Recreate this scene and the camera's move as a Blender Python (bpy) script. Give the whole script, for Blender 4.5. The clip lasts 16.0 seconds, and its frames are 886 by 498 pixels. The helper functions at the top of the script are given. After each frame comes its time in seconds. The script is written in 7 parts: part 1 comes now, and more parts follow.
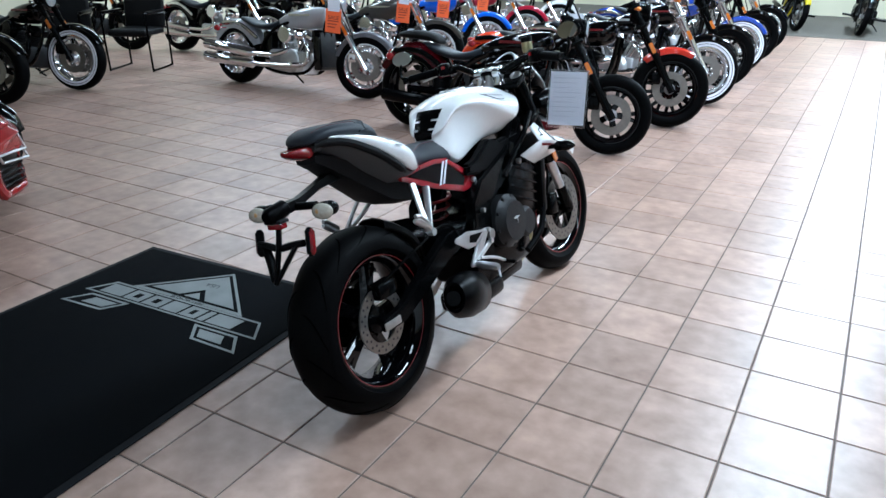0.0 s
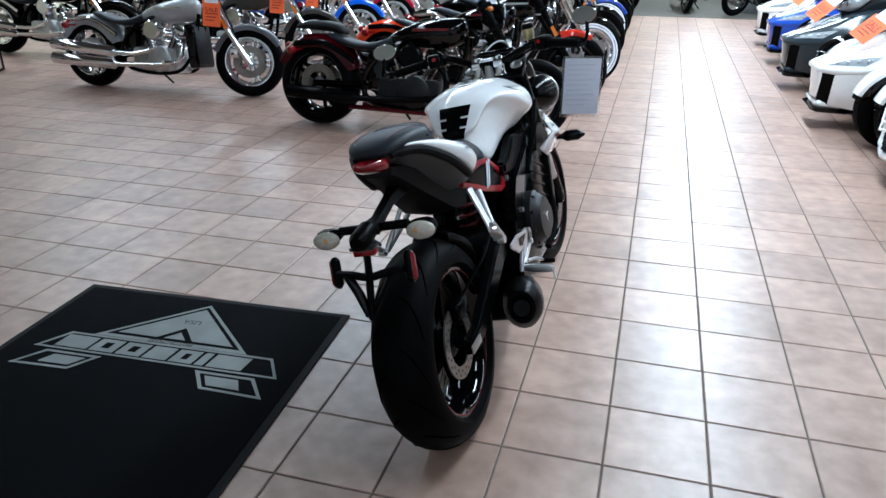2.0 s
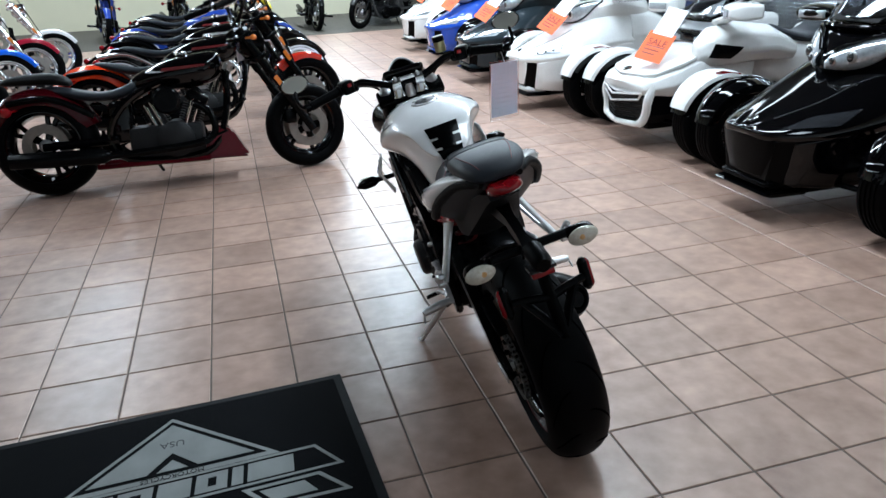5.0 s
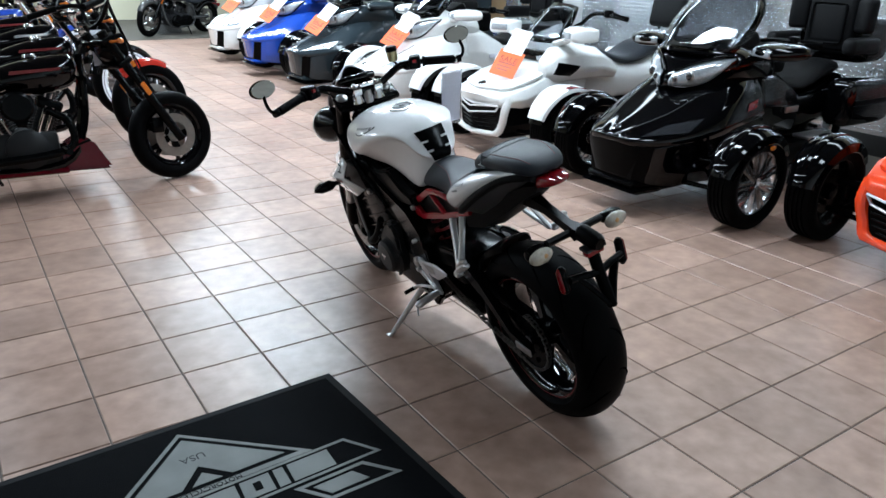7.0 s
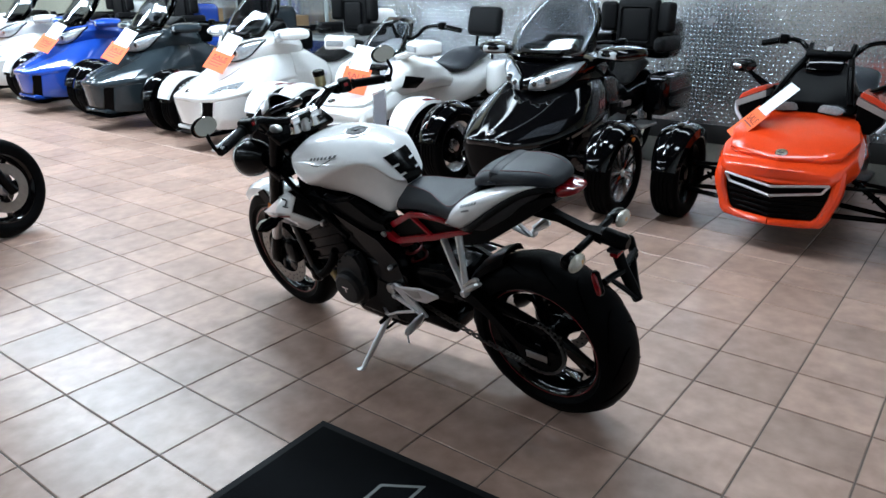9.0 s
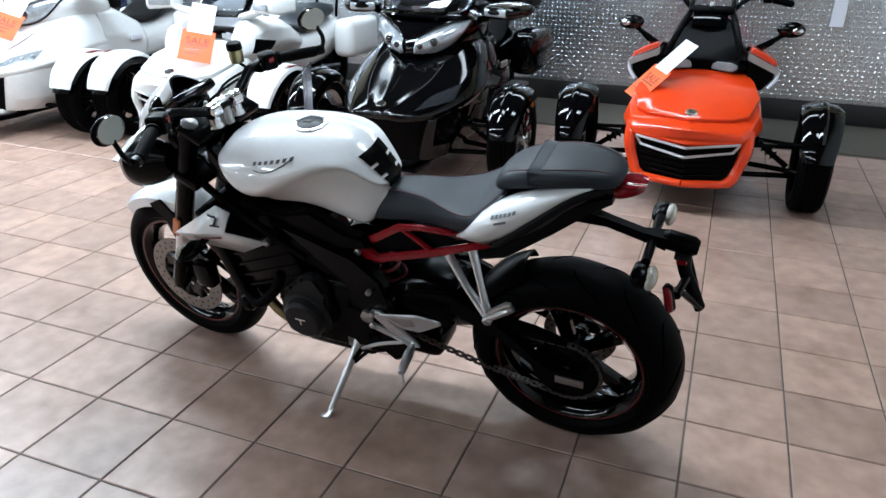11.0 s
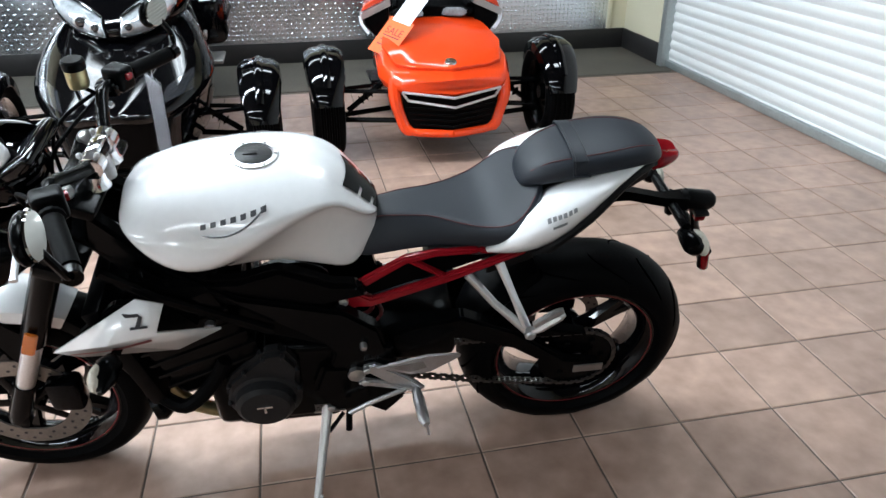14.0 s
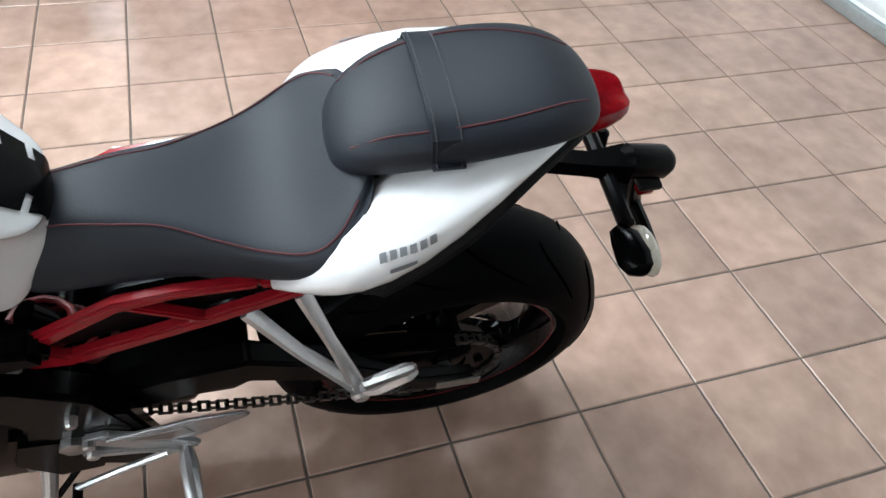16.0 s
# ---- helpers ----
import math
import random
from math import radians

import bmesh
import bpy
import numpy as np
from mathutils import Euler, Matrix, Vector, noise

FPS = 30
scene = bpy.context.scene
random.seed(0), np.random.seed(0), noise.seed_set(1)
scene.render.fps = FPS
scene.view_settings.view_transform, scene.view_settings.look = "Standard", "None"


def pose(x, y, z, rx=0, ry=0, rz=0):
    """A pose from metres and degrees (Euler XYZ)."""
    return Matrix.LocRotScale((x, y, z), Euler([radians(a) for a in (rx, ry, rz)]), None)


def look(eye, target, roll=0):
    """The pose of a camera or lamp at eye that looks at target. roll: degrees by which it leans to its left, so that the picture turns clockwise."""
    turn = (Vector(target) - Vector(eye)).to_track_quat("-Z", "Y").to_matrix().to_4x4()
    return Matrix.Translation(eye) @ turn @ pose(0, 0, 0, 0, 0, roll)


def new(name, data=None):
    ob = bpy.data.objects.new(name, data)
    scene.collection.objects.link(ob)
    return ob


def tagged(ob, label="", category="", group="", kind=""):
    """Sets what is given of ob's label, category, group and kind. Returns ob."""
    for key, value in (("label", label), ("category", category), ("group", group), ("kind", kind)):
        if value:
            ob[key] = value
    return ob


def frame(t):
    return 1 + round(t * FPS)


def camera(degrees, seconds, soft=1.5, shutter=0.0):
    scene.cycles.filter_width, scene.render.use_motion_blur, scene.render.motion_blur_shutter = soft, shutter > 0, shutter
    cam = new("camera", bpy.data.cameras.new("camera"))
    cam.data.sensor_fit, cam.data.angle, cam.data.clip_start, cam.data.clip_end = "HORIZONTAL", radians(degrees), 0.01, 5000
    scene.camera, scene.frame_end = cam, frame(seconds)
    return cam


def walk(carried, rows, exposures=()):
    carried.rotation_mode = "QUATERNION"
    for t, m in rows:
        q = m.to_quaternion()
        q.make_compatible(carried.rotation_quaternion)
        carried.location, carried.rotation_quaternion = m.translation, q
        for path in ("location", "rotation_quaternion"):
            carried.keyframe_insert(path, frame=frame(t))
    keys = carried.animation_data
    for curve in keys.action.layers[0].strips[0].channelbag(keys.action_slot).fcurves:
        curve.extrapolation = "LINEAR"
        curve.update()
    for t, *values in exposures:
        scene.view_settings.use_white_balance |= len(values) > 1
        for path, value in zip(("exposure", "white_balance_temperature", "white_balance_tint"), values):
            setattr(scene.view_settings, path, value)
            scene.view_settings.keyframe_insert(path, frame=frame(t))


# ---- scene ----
cam = camera(62.6, 16.0)
PATH = [
    (0, (1.689, -1.702, 1.474), (0.771, -0.104, 0.697), 0.5),
    (0.5, (1.545, -1.751, 1.453), (0.737, -0.114, 0.637), 0.7),
    (1, (1.335, -1.717, 1.455), (0.611, -0.051, 0.618), 0.2),
    (1.5, (1.156, -1.728, 1.451), (0.513, -0.017, 0.64), 0.2),
    (2, (0.93, -1.786, 1.451), (0.428, -0.025, 0.648), 0.3),
    (2.5, (0.738, -1.781, 1.427), (0.396, 0.017, 0.622), 1.1),
    (3, (0.535, -1.768, 1.445), (0.353, 0.061, 0.655), 2.3),
    (3.5, (0.265, -1.846, 1.457), (0.286, 0.015, 0.726), 1.4),
    (4, (0.059, -1.852, 1.439), (0.235, -0.006, 0.69), 3.3),
    (4.2, (-0.024, -1.81, 1.436), (0.217, 0.028, 0.684), 1.6),
    (6.3, (-0.856, -1.633, 1.441), (-0.033, 0.028, 0.689), 0.8),
    (6.5, (-0.921, -1.598, 1.433), (-0.043, 0.037, 0.689), 1.7),
    (7, (-1.138, -1.557, 1.445), (-0.09, -0.019, 0.713), 1.5),
    (7.5, (-1.333, -1.518, 1.443), (-0.179, -0.065, 0.699), 2.4),
    (8, (-1.437, -1.379, 1.461), (-0.218, 0.027, 0.728), 0.1),
    (8.5, (-1.514, -1.233, 1.45), (-0.167, 0.063, 0.739), 1.4),
    (9, (-1.628, -1.037, 1.454), (-0.14, 0.105, 0.76), -0.1),
    (9.5, (-1.646, -0.855, 1.433), (-0.077, 0.142, 0.696), 1.0),
    (9.7, (-1.625, -0.76, 1.432), (-0.023, 0.173, 0.68), 0.7),
    (11.8, (-1.457, 0.045, 1.456), (0.311, 0.525, 0.654), 0.9),
    (12, (-1.48, 0.126, 1.467), (0.302, 0.547, 0.664), 0.6),
    (12.5, (-1.55, 0.322, 1.466), (0.252, 0.553, 0.63), 0.6),
    (13, (-1.498, 0.479, 1.451), (0.3, 0.604, 0.585), 0.0),
    (13.5, (-1.377, 0.602, 1.454), (0.408, 0.569, 0.551), 0.7),
    (14, (-1.209, 0.728, 1.449), (0.533, 0.366, 0.536), -0.2),
    (14.5, (-1.032, 0.752, 1.42), (0.585, 0.148, 0.41), 0.8),
    (15, (-0.833, 0.64, 1.402), (0.664, -0.082, 0.289), 2.9),
    (15.5, (-0.628, 0.529, 1.382), (0.803, -0.139, 0.154), 5.9),
    (16, (-0.433, 0.383, 1.366), (0.892, -0.174, -0.025), 7.0),
]
EXPOSURES = [(0.0, 0.05, 5600, 9), (3.5, -0.32, 5950, 11), (7.0, -0.12, 6020, 11), (9.5, -0.03, 5980, 11), (12.0, 0.26, 6150, 13), (16.0, 0.59, 6450, 13)]
walk(cam, [(t, look(eye, target, roll)) for t, eye, target, roll in PATH], EXPOSURES)

# ---- world and lamps ----
world = bpy.data.worlds.new("world")
scene.world = world
world.use_nodes = True
world.node_tree.nodes["Background"].inputs[0].default_value = (0.75, 0.85, 1.0, 1)
world.node_tree.nodes["Background"].inputs[1].default_value = 0.05
CEILING = 3.5
TUBE_ROWS = (-6.6, -2.5, 1.75)
TUBE_Y = (2.6, 6.6, 10.6, 14.9)
WALL_ROW, WALL_Y = 4.1, (1.2, 5.2, 9.2)
# added fill lamp, out of view, that keeps the floor near the shutter bright
NEAR_FILL = (1.35, -0.50)


def tube_lamp(x, y, length, watts, width=0.3):
    lamp = bpy.data.lights.new("tube_light", "AREA")
    lamp.shape, lamp.size, lamp.size_y, lamp.energy, lamp.color = "RECTANGLE", width, length, watts, (0.82, 0.95, 1.0)
    ob = new("tube_light", lamp)
    ob.matrix_basis = pose(x, y, CEILING - 0.13)
    return ob


for lx in TUBE_ROWS:
    for ly in TUBE_Y:
        near = ly == TUBE_Y[0]
        tube_lamp(lx, ly, 3.4, (185 if near else 235) if lx == 1.75 else 22 if near else 120)
for ly in WALL_Y:
    tube_lamp(WALL_ROW, ly, 3.4, 28)
tube_lamp(*NEAR_FILL, 0.9, 26, 0.5)


# ---- materials ----
def surface(name, rgb, rough=0.5, metal=0.0, vary=0.12, scale=6.0, grain=60.0, bump=0.0, coat=0.0, hue=None, random=0.0, spec=0.5, island=False, placed=False):
    m = bpy.data.materials.new(name)
    m.use_nodes = True
    nt = m.node_tree
    N, L = nt.nodes, nt.links
    b = N["Principled BSDF"]
    b.inputs["Roughness"].default_value, b.inputs["Metallic"].default_value = rough, metal
    b.inputs["Specular IOR Level"].default_value = spec
    b.inputs["Coat Weight"].default_value, b.inputs["Coat Roughness"].default_value = coat, 0.04
    co = N.new("ShaderNodeNewGeometry" if placed else "ShaderNodeTexCoord")
    where = co.outputs["Position" if placed else "Object"]
    big, fine = N.new("ShaderNodeTexNoise"), N.new("ShaderNodeTexNoise")
    big.inputs["Scale"].default_value, big.inputs["Detail"].default_value = scale, 6
    fine.inputs["Scale"].default_value, fine.inputs["Detail"].default_value = grain, 4
    L.new(where, big.inputs["Vector"]), L.new(where, fine.inputs["Vector"])
    add = N.new("ShaderNodeMath")
    add.operation = "ADD"
    L.new(big.outputs["Fac"], add.inputs[0]), L.new(fine.outputs["Fac"], add.inputs[1])
    val = N.new("ShaderNodeMapRange")
    val.inputs["From Min"].default_value, val.inputs["From Max"].default_value = 0.6, 1.4
    L.new(add.outputs[0], val.inputs["Value"])
    mix = N.new("ShaderNodeMix")
    mix.data_type = "RGBA"
    other = hue or tuple(min(1, c * (1 + vary)) for c in rgb)
    low = tuple(c * (1 - vary) for c in rgb)
    mix.inputs["A"].default_value, mix.inputs["B"].default_value = (*low, 1), (*other, 1)
    L.new(val.outputs["Result"], mix.inputs["Factor"])
    out = mix.outputs["Result"]
    if random:
        info, hsv, mr = N.new("ShaderNodeNewGeometry" if island else "ShaderNodeObjectInfo"), N.new("ShaderNodeHueSaturation"), N.new("ShaderNodeMapRange")
        mr.inputs["To Min"].default_value, mr.inputs["To Max"].default_value = 1 - random, 1 + random
        L.new(info.outputs["Random Per Island" if island else "Random"], mr.inputs["Value"]), L.new(mr.outputs["Result"], hsv.inputs["Value"])
        L.new(out, hsv.inputs["Color"])
        out = hsv.outputs["Color"]
    L.new(out, b.inputs["Base Color"])
    rr = N.new("ShaderNodeMapRange")
    rr.inputs["To Min"].default_value, rr.inputs["To Max"].default_value = max(0.02, rough * 0.8), min(1, rough * 1.2)
    L.new(big.outputs["Fac"], rr.inputs["Value"]), L.new(rr.outputs["Result"], b.inputs["Roughness"])
    if bump:
        bp = N.new("ShaderNodeBump")
        bp.inputs["Strength"].default_value, bp.inputs["Distance"].default_value = bump, 0.002
        L.new(fine.outputs["Fac"], bp.inputs["Height"]), L.new(bp.outputs["Normal"], b.inputs["Normal"])
    return m


def glass(name, rgb, rough=0.03):
    m = bpy.data.materials.new(name)
    m.use_nodes = True
    b = m.node_tree.nodes["Principled BSDF"]
    b.inputs["Base Color"].default_value = (*rgb, 1)
    b.inputs["Transmission Weight"].default_value, b.inputs["Roughness"].default_value, b.inputs["IOR"].default_value = 1.0, rough, 1.4
    return m


def glow(name, rgb, strength):
    m = bpy.data.materials.new(name)
    m.use_nodes = True
    b = m.node_tree.nodes["Principled BSDF"]
    b.inputs["Base Color"].default_value = (*rgb, 1)
    b.inputs["Emission Color"].default_value, b.inputs["Emission Strength"].default_value = (*rgb, 1), strength
    return m


M_GROUT = surface("grout", (0.125, 0.098, 0.082), 0.9, vary=0.25, scale=3, grain=90)
M_RUBBER = surface("rubber", (0.0017, 0.0017, 0.0019), 0.5, vary=0.3, scale=9, grain=120, bump=0.2, spec=0.028)
# darker copy of the tyre rubber: groove shade put into the colour
M_GROOVE_SHADE = surface("shaded groove rubber", (0.0006, 0.0006, 0.0007), 0.9, vary=0.2, spec=0.0)
M_PLASTIC = surface("black plastic", (0.0013, 0.0013, 0.0015), 0.30, vary=0.25, scale=8, grain=300, bump=0.15, spec=0.05)
M_SATIN = surface("satin black metal", (0.0013, 0.0014, 0.0016), 0.20, vary=0.2, scale=10, grain=200, spec=0.075)
M_GLOSSBLACK = surface("gloss black paint", (0.0010, 0.0010, 0.0013), 0.05, vary=0.2, coat=0.12, spec=0.26)
M_ENGINE = surface("engine casting", (0.0105, 0.0105, 0.0114), 0.42, vary=0.3, scale=14, grain=240, bump=0.3, spec=0.20)
M_CHROME = surface("chrome", (0.80, 0.80, 0.82), 0.09, metal=1.0, vary=0.06)
M_ALU = surface("brushed aluminium", (0.62, 0.62, 0.63), 0.33, metal=0.9, vary=0.12, scale=20, grain=200, bump=0.1)
M_WHEEL = surface("polished wheel alloy", (0.80, 0.80, 0.81), 0.22, metal=1.0, vary=0.08)
M_STEEL = surface("steel", (0.40, 0.39, 0.38), 0.38, metal=0.95, vary=0.2, scale=20, grain=200)
M_CHAIN = surface("oiled chain steel", (0.11, 0.105, 0.10), 0.38, metal=0.9, vary=0.3, scale=40)
M_BRASS = surface("heat-tinted steel", (0.42, 0.37, 0.20), 0.3, metal=0.9, vary=0.3, scale=12)
M_WHITE = surface("pearl white paint", (0.78, 0.78, 0.785), 0.25, vary=0.03, coat=0.9)
M_RED = surface("red frame paint", (0.27, 0.007, 0.013), 0.25, vary=0.12, coat=0.3, spec=0.3)
M_REDLINE = surface("red stripe", (0.14, 0.005, 0.007), 0.35)
M_SEAT = surface("seat vinyl", (0.0150, 0.0180, 0.0238), 0.48, vary=0.12, scale=5, grain=420, bump=0.18, spec=0.22)
M_STITCH = surface("red stitching", (0.085, 0.012, 0.016), 0.7)
M_REDLENS = surface("red lens", (0.19, 0.002, 0.005), 0.14, coat=0.35, vary=0.3, scale=40, grain=160, spec=0.35)
M_CLEARLENS = surface("clear lens over amber bulb", (0.47, 0.43, 0.36), 0.10, coat=1.0, vary=0.25, scale=30, grain=90)
M_AMBER = surface("amber reflector", (0.52, 0.13, 0.010), 0.25, coat=0.8, vary=0.15)
M_HEADLAMP = surface("headlamp lens", (0.42, 0.45, 0.48), 0.12, metal=0.45, coat=1.0, vary=0.3, scale=18, grain=60)
M_SMOKELENS = surface("smoked lens", (0.02, 0.021, 0.024), 0.06, coat=0.8, vary=0.3, scale=30)
M_MIRROR = surface("mirror glass", (0.30, 0.29, 0.26), 0.03, metal=1.0, vary=0.02)
M_SMOKE = glass("smoked screen", (0.34, 0.36, 0.39))
M_CLEAR = glass("clear plastic", (0.95, 0.96, 0.97), 0.08)
M_PAPER = surface("white paper", (0.72, 0.72, 0.78), 0.8, vary=0.04)
M_SHEET = surface("thin white paper", (0.80, 0.80, 0.85), 0.8, vary=0.04)
nt = M_SHEET.node_tree
through_light, blend = nt.nodes.new("ShaderNodeBsdfTranslucent"), nt.nodes.new("ShaderNodeMixShader")
through_light.inputs["Color"].default_value, blend.inputs["Fac"].default_value = (0.92, 0.92, 0.97, 1), 0.72
nt.links.new(nt.nodes["Principled BSDF"].outputs[0], blend.inputs[1]), nt.links.new(through_light.outputs[0], blend.inputs[2])
nt.links.new(blend.outputs[0], nt.nodes["Material Output"].inputs["Surface"])
M_SALE = surface("orange paper", (0.85, 0.13, 0.03), 0.7, vary=0.06)
M_SALEINK = surface("dark red print", (0.16, 0.008, 0.004), 0.6)
M_INK = surface("dark print", (0.02, 0.02, 0.025), 0.6)
M_GREYINK = surface("grey print", (0.62, 0.62, 0.68), 0.7)
M_DARKLOGO = surface("dark badge", (0.045, 0.045, 0.05), 0.4)
M_GREYMARK = surface("grey badge print", (0.16, 0.165, 0.175), 0.4)
M_UNDER = surface("grey moulded plastic", (0.05, 0.05, 0.052), 0.55, vary=0.15, grain=200, bump=0.15, spec=0.3)
M_BULB = surface("amber bulb", (0.50, 0.27, 0.10), 0.35, vary=0.2)
M_CREAM = surface("cream wall paint", (0.62, 0.58, 0.43), 0.7, vary=0.05, scale=2, grain=120, bump=0.1)
M_BASE = surface("black baseboard", (0.015, 0.014, 0.014), 0.5, vary=0.2)
M_CEIL = surface("ceiling tile", (0.09, 0.09, 0.09), 0.9, vary=0.06, grain=200, bump=0.3)
M_SHUTTER = surface("white shutter enamel", (0.74, 0.76, 0.76), 0.35, vary=0.05, scale=2)
M_TRACK = surface("galvanised track", (0.42, 0.46, 0.46), 0.4, metal=0.6, vary=0.15)
M_TUBE = glow("fluorescent tube", (0.93, 0.98, 1.0), 9.0)
M_CARPET = surface("brown carpet", (0.085, 0.075, 0.060), 0.95, vary=0.3, scale=4, grain=220, bump=0.6)
M_MATRUB = surface("mat rubber edge", (0.006, 0.0064, 0.0075), 0.8, vary=0.2, grain=200, bump=0.3, spec=0.2)
M_MATPILE = surface("charcoal mat pile", (0.0026, 0.0030, 0.0038), 0.95, vary=0.45, scale=7, grain=500, bump=0.9, spec=0.05)
M_MATLOGO = surface("grey mat inlay", (0.22, 0.23, 0.225), 0.95, vary=0.25, scale=9, grain=500, bump=0.9)
M_DISC = surface("brake disc", (0.24, 0.22, 0.20), 0.36, metal=0.85, vary=0.2, scale=25, grain=150)
M_CARD = surface("cardboard", (0.42, 0.27, 0.14), 0.8)
M_CLOTH = surface("black upholstery", (0.0055, 0.0055, 0.006), 0.55, vary=0.25, grain=300, bump=0.4, spec=0.12)


def tile_material(island):
    return surface("glazed floor tile", (0.290, 0.174, 0.130), 0.36, vary=0.18, scale=3.5, grain=13, bump=0.05, hue=(0.475, 0.316, 0.248), random=0.13, spec=0.65, island=island, placed=True)


M_TILE, M_TILE_FIELD = tile_material(False), tile_material(True)


M_PLATE = surface("embossed aluminium sheet", (0.70, 0.73, 0.77), 0.25, metal=0.95, vary=0.10, scale=2, grain=30)
PAINTS = {}


def paint(rgb, metal=0.0):
    if max(rgb) < 0.02:
        return M_GLOSSBLACK
    key = (rgb, metal)
    if key not in PAINTS:
        deep = max(rgb) < 0.2
        PAINTS[key] = surface("paint", rgb, 0.16, metal=metal, vary=0.05, coat=0.12 if deep else 0.45, spec=0.22 if deep else 0.35)
    return PAINTS[key]


# ---- mesh tools ----
def finish(name, bm, material, sharp=35):
    bmesh.ops.recalc_face_normals(bm, faces=bm.faces[:])
    lim = radians(sharp)
    for f in bm.faces:
        f.smooth = True
    for e in bm.edges:
        if len(e.link_faces) == 2 and e.calc_face_angle(0) > lim:
            e.smooth = False
    me = bpy.data.meshes.new(name)
    bm.to_mesh(me)
    bm.free()
    me.materials.append(material)
    return me


def part(name, bm, material, parent, label="", sub=0, sharp=35, m=None):
    """A bmesh as one mesh object under a thing or a part."""
    ob = new(name, finish(name, bm, material, sharp if not sub else 60))
    if sub:
        s = ob.modifiers.new("smooth", "SUBSURF")
        s.levels = s.render_levels = sub
    if parent:
        ob.parent = parent
    if m is not None:
        ob.matrix_basis = m
    if label:
        ob["label"] = label
    return ob


def thing(name, label, category, m=None, group="", kind=""):
    ob = new(name)
    if m is not None:
        ob.matrix_basis = m
    return tagged(ob, label, category, group, kind)


def solo(name, bm, material, label, category="", m=None, group="", kind="", sub=0, sharp=35):
    ob = part(name, bm, material, None, "", sub, sharp, m)
    return tagged(ob, label, category, group, kind)


def merge(*bms):
    out = bmesh.new()
    for b in bms:
        me = bpy.data.meshes.new("tmp")
        b.to_mesh(me)
        out.from_mesh(me)
        b.free()
        bpy.data.meshes.remove(me)
    return out


def moved(bm, m):
    bm.transform(m)
    return bm


def mirrored(bm):
    bm.transform(Matrix.Diagonal((1, -1, 1, 1)))
    bmesh.ops.reverse_faces(bm, faces=bm.faces[:])
    return bm


def box(x0, x1, y0, y1, z0, z1, bev=0.0, seg=2):
    bm = bmesh.new()
    bmesh.ops.create_cube(bm, size=1, matrix=Matrix.LocRotScale(((x0 + x1) / 2, (y0 + y1) / 2, (z0 + z1) / 2), None, (abs(x1 - x0), abs(y1 - y0), abs(z1 - z0))))
    if bev:
        bmesh.ops.bevel(bm, geom=bm.edges[:], offset=bev, segments=seg, affect="EDGES", profile=0.5)
    return bm


def skin(rings, closed=True, caps=True):
    """A surface through rings of equal point counts."""
    bm = bmesh.new()
    vs = [[bm.verts.new(p) for p in r] for r in rings]
    n = len(rings[0])
    for a, b in zip(vs, vs[1:]):
        for i in range(n if closed else n - 1):
            j = (i + 1) % n
            bm.faces.new((a[i], a[j], b[j], b[i]))
    if caps and closed:
        bm.faces.new(vs[0][::-1])
        bm.faces.new(vs[-1])
    return bm


def sweep(path, radii, n=10, squash=1.0):
    """A round bar along a path; radii: one number or one per point."""
    pts = [Vector(p) for p in path]
    if isinstance(radii, (int, float)):
        radii = [radii] * len(pts)
    rings, side = [], None
    for i, p in enumerate(pts):
        d = (pts[min(i + 1, len(pts) - 1)] - pts[max(i - 1, 0)]).normalized()
        if side is None:
            side = d.orthogonal().normalized()
            if abs(d.z) < 0.95:
                side = d.cross(Vector((0, 0, 1))).normalized()
        side = (side - d * side.dot(d)).normalized()
        up = side.cross(d)
        rings.append([p + radii[i] * (side * math.cos(a) + up * math.sin(a) * squash) for a in (2 * math.pi * k / n for k in range(n))])
    return skin(rings)


def curve(pts, steps=6):
    """Points of a smooth line through pts."""
    P = [Vector(p) for p in pts]
    out = []
    for i in range(len(P) - 1):
        a, b, c, d = P[max(i - 1, 0)], P[i], P[i + 1], P[min(i + 2, len(P) - 1)]
        for k in range(steps):
            t = k / steps
            out.append(0.5 * ((2 * b) + (c - a) * t + (2 * a - 5 * b + 4 * c - d) * t * t + (3 * b - a - 3 * c + d) * t ** 3))
    out.append(P[-1])
    return out


def lathe(profile, n=32, axis="Y"):
    """profile: (radius, along) turned round an axis."""
    rings = []
    for k in range(n):
        a = 2 * math.pi * k / n
        c, s = math.cos(a), math.sin(a)
        if axis == "Y":
            rings.append([(r * c, h, r * s) for r, h in profile])
        elif axis == "Z":
            rings.append([(r * c, r * s, h) for r, h in profile])
        else:
            rings.append([(h, r * c, r * s) for r, h in profile])
    rings.append(rings[0])
    bm = skin(rings, closed=False, caps=False)
    bmesh.ops.remove_doubles(bm, verts=bm.verts[:], dist=1e-5)
    return bm


def rod(a, b, r, n=10, r2=None):
    return sweep([a, b], [r, r if r2 is None else r2], n)


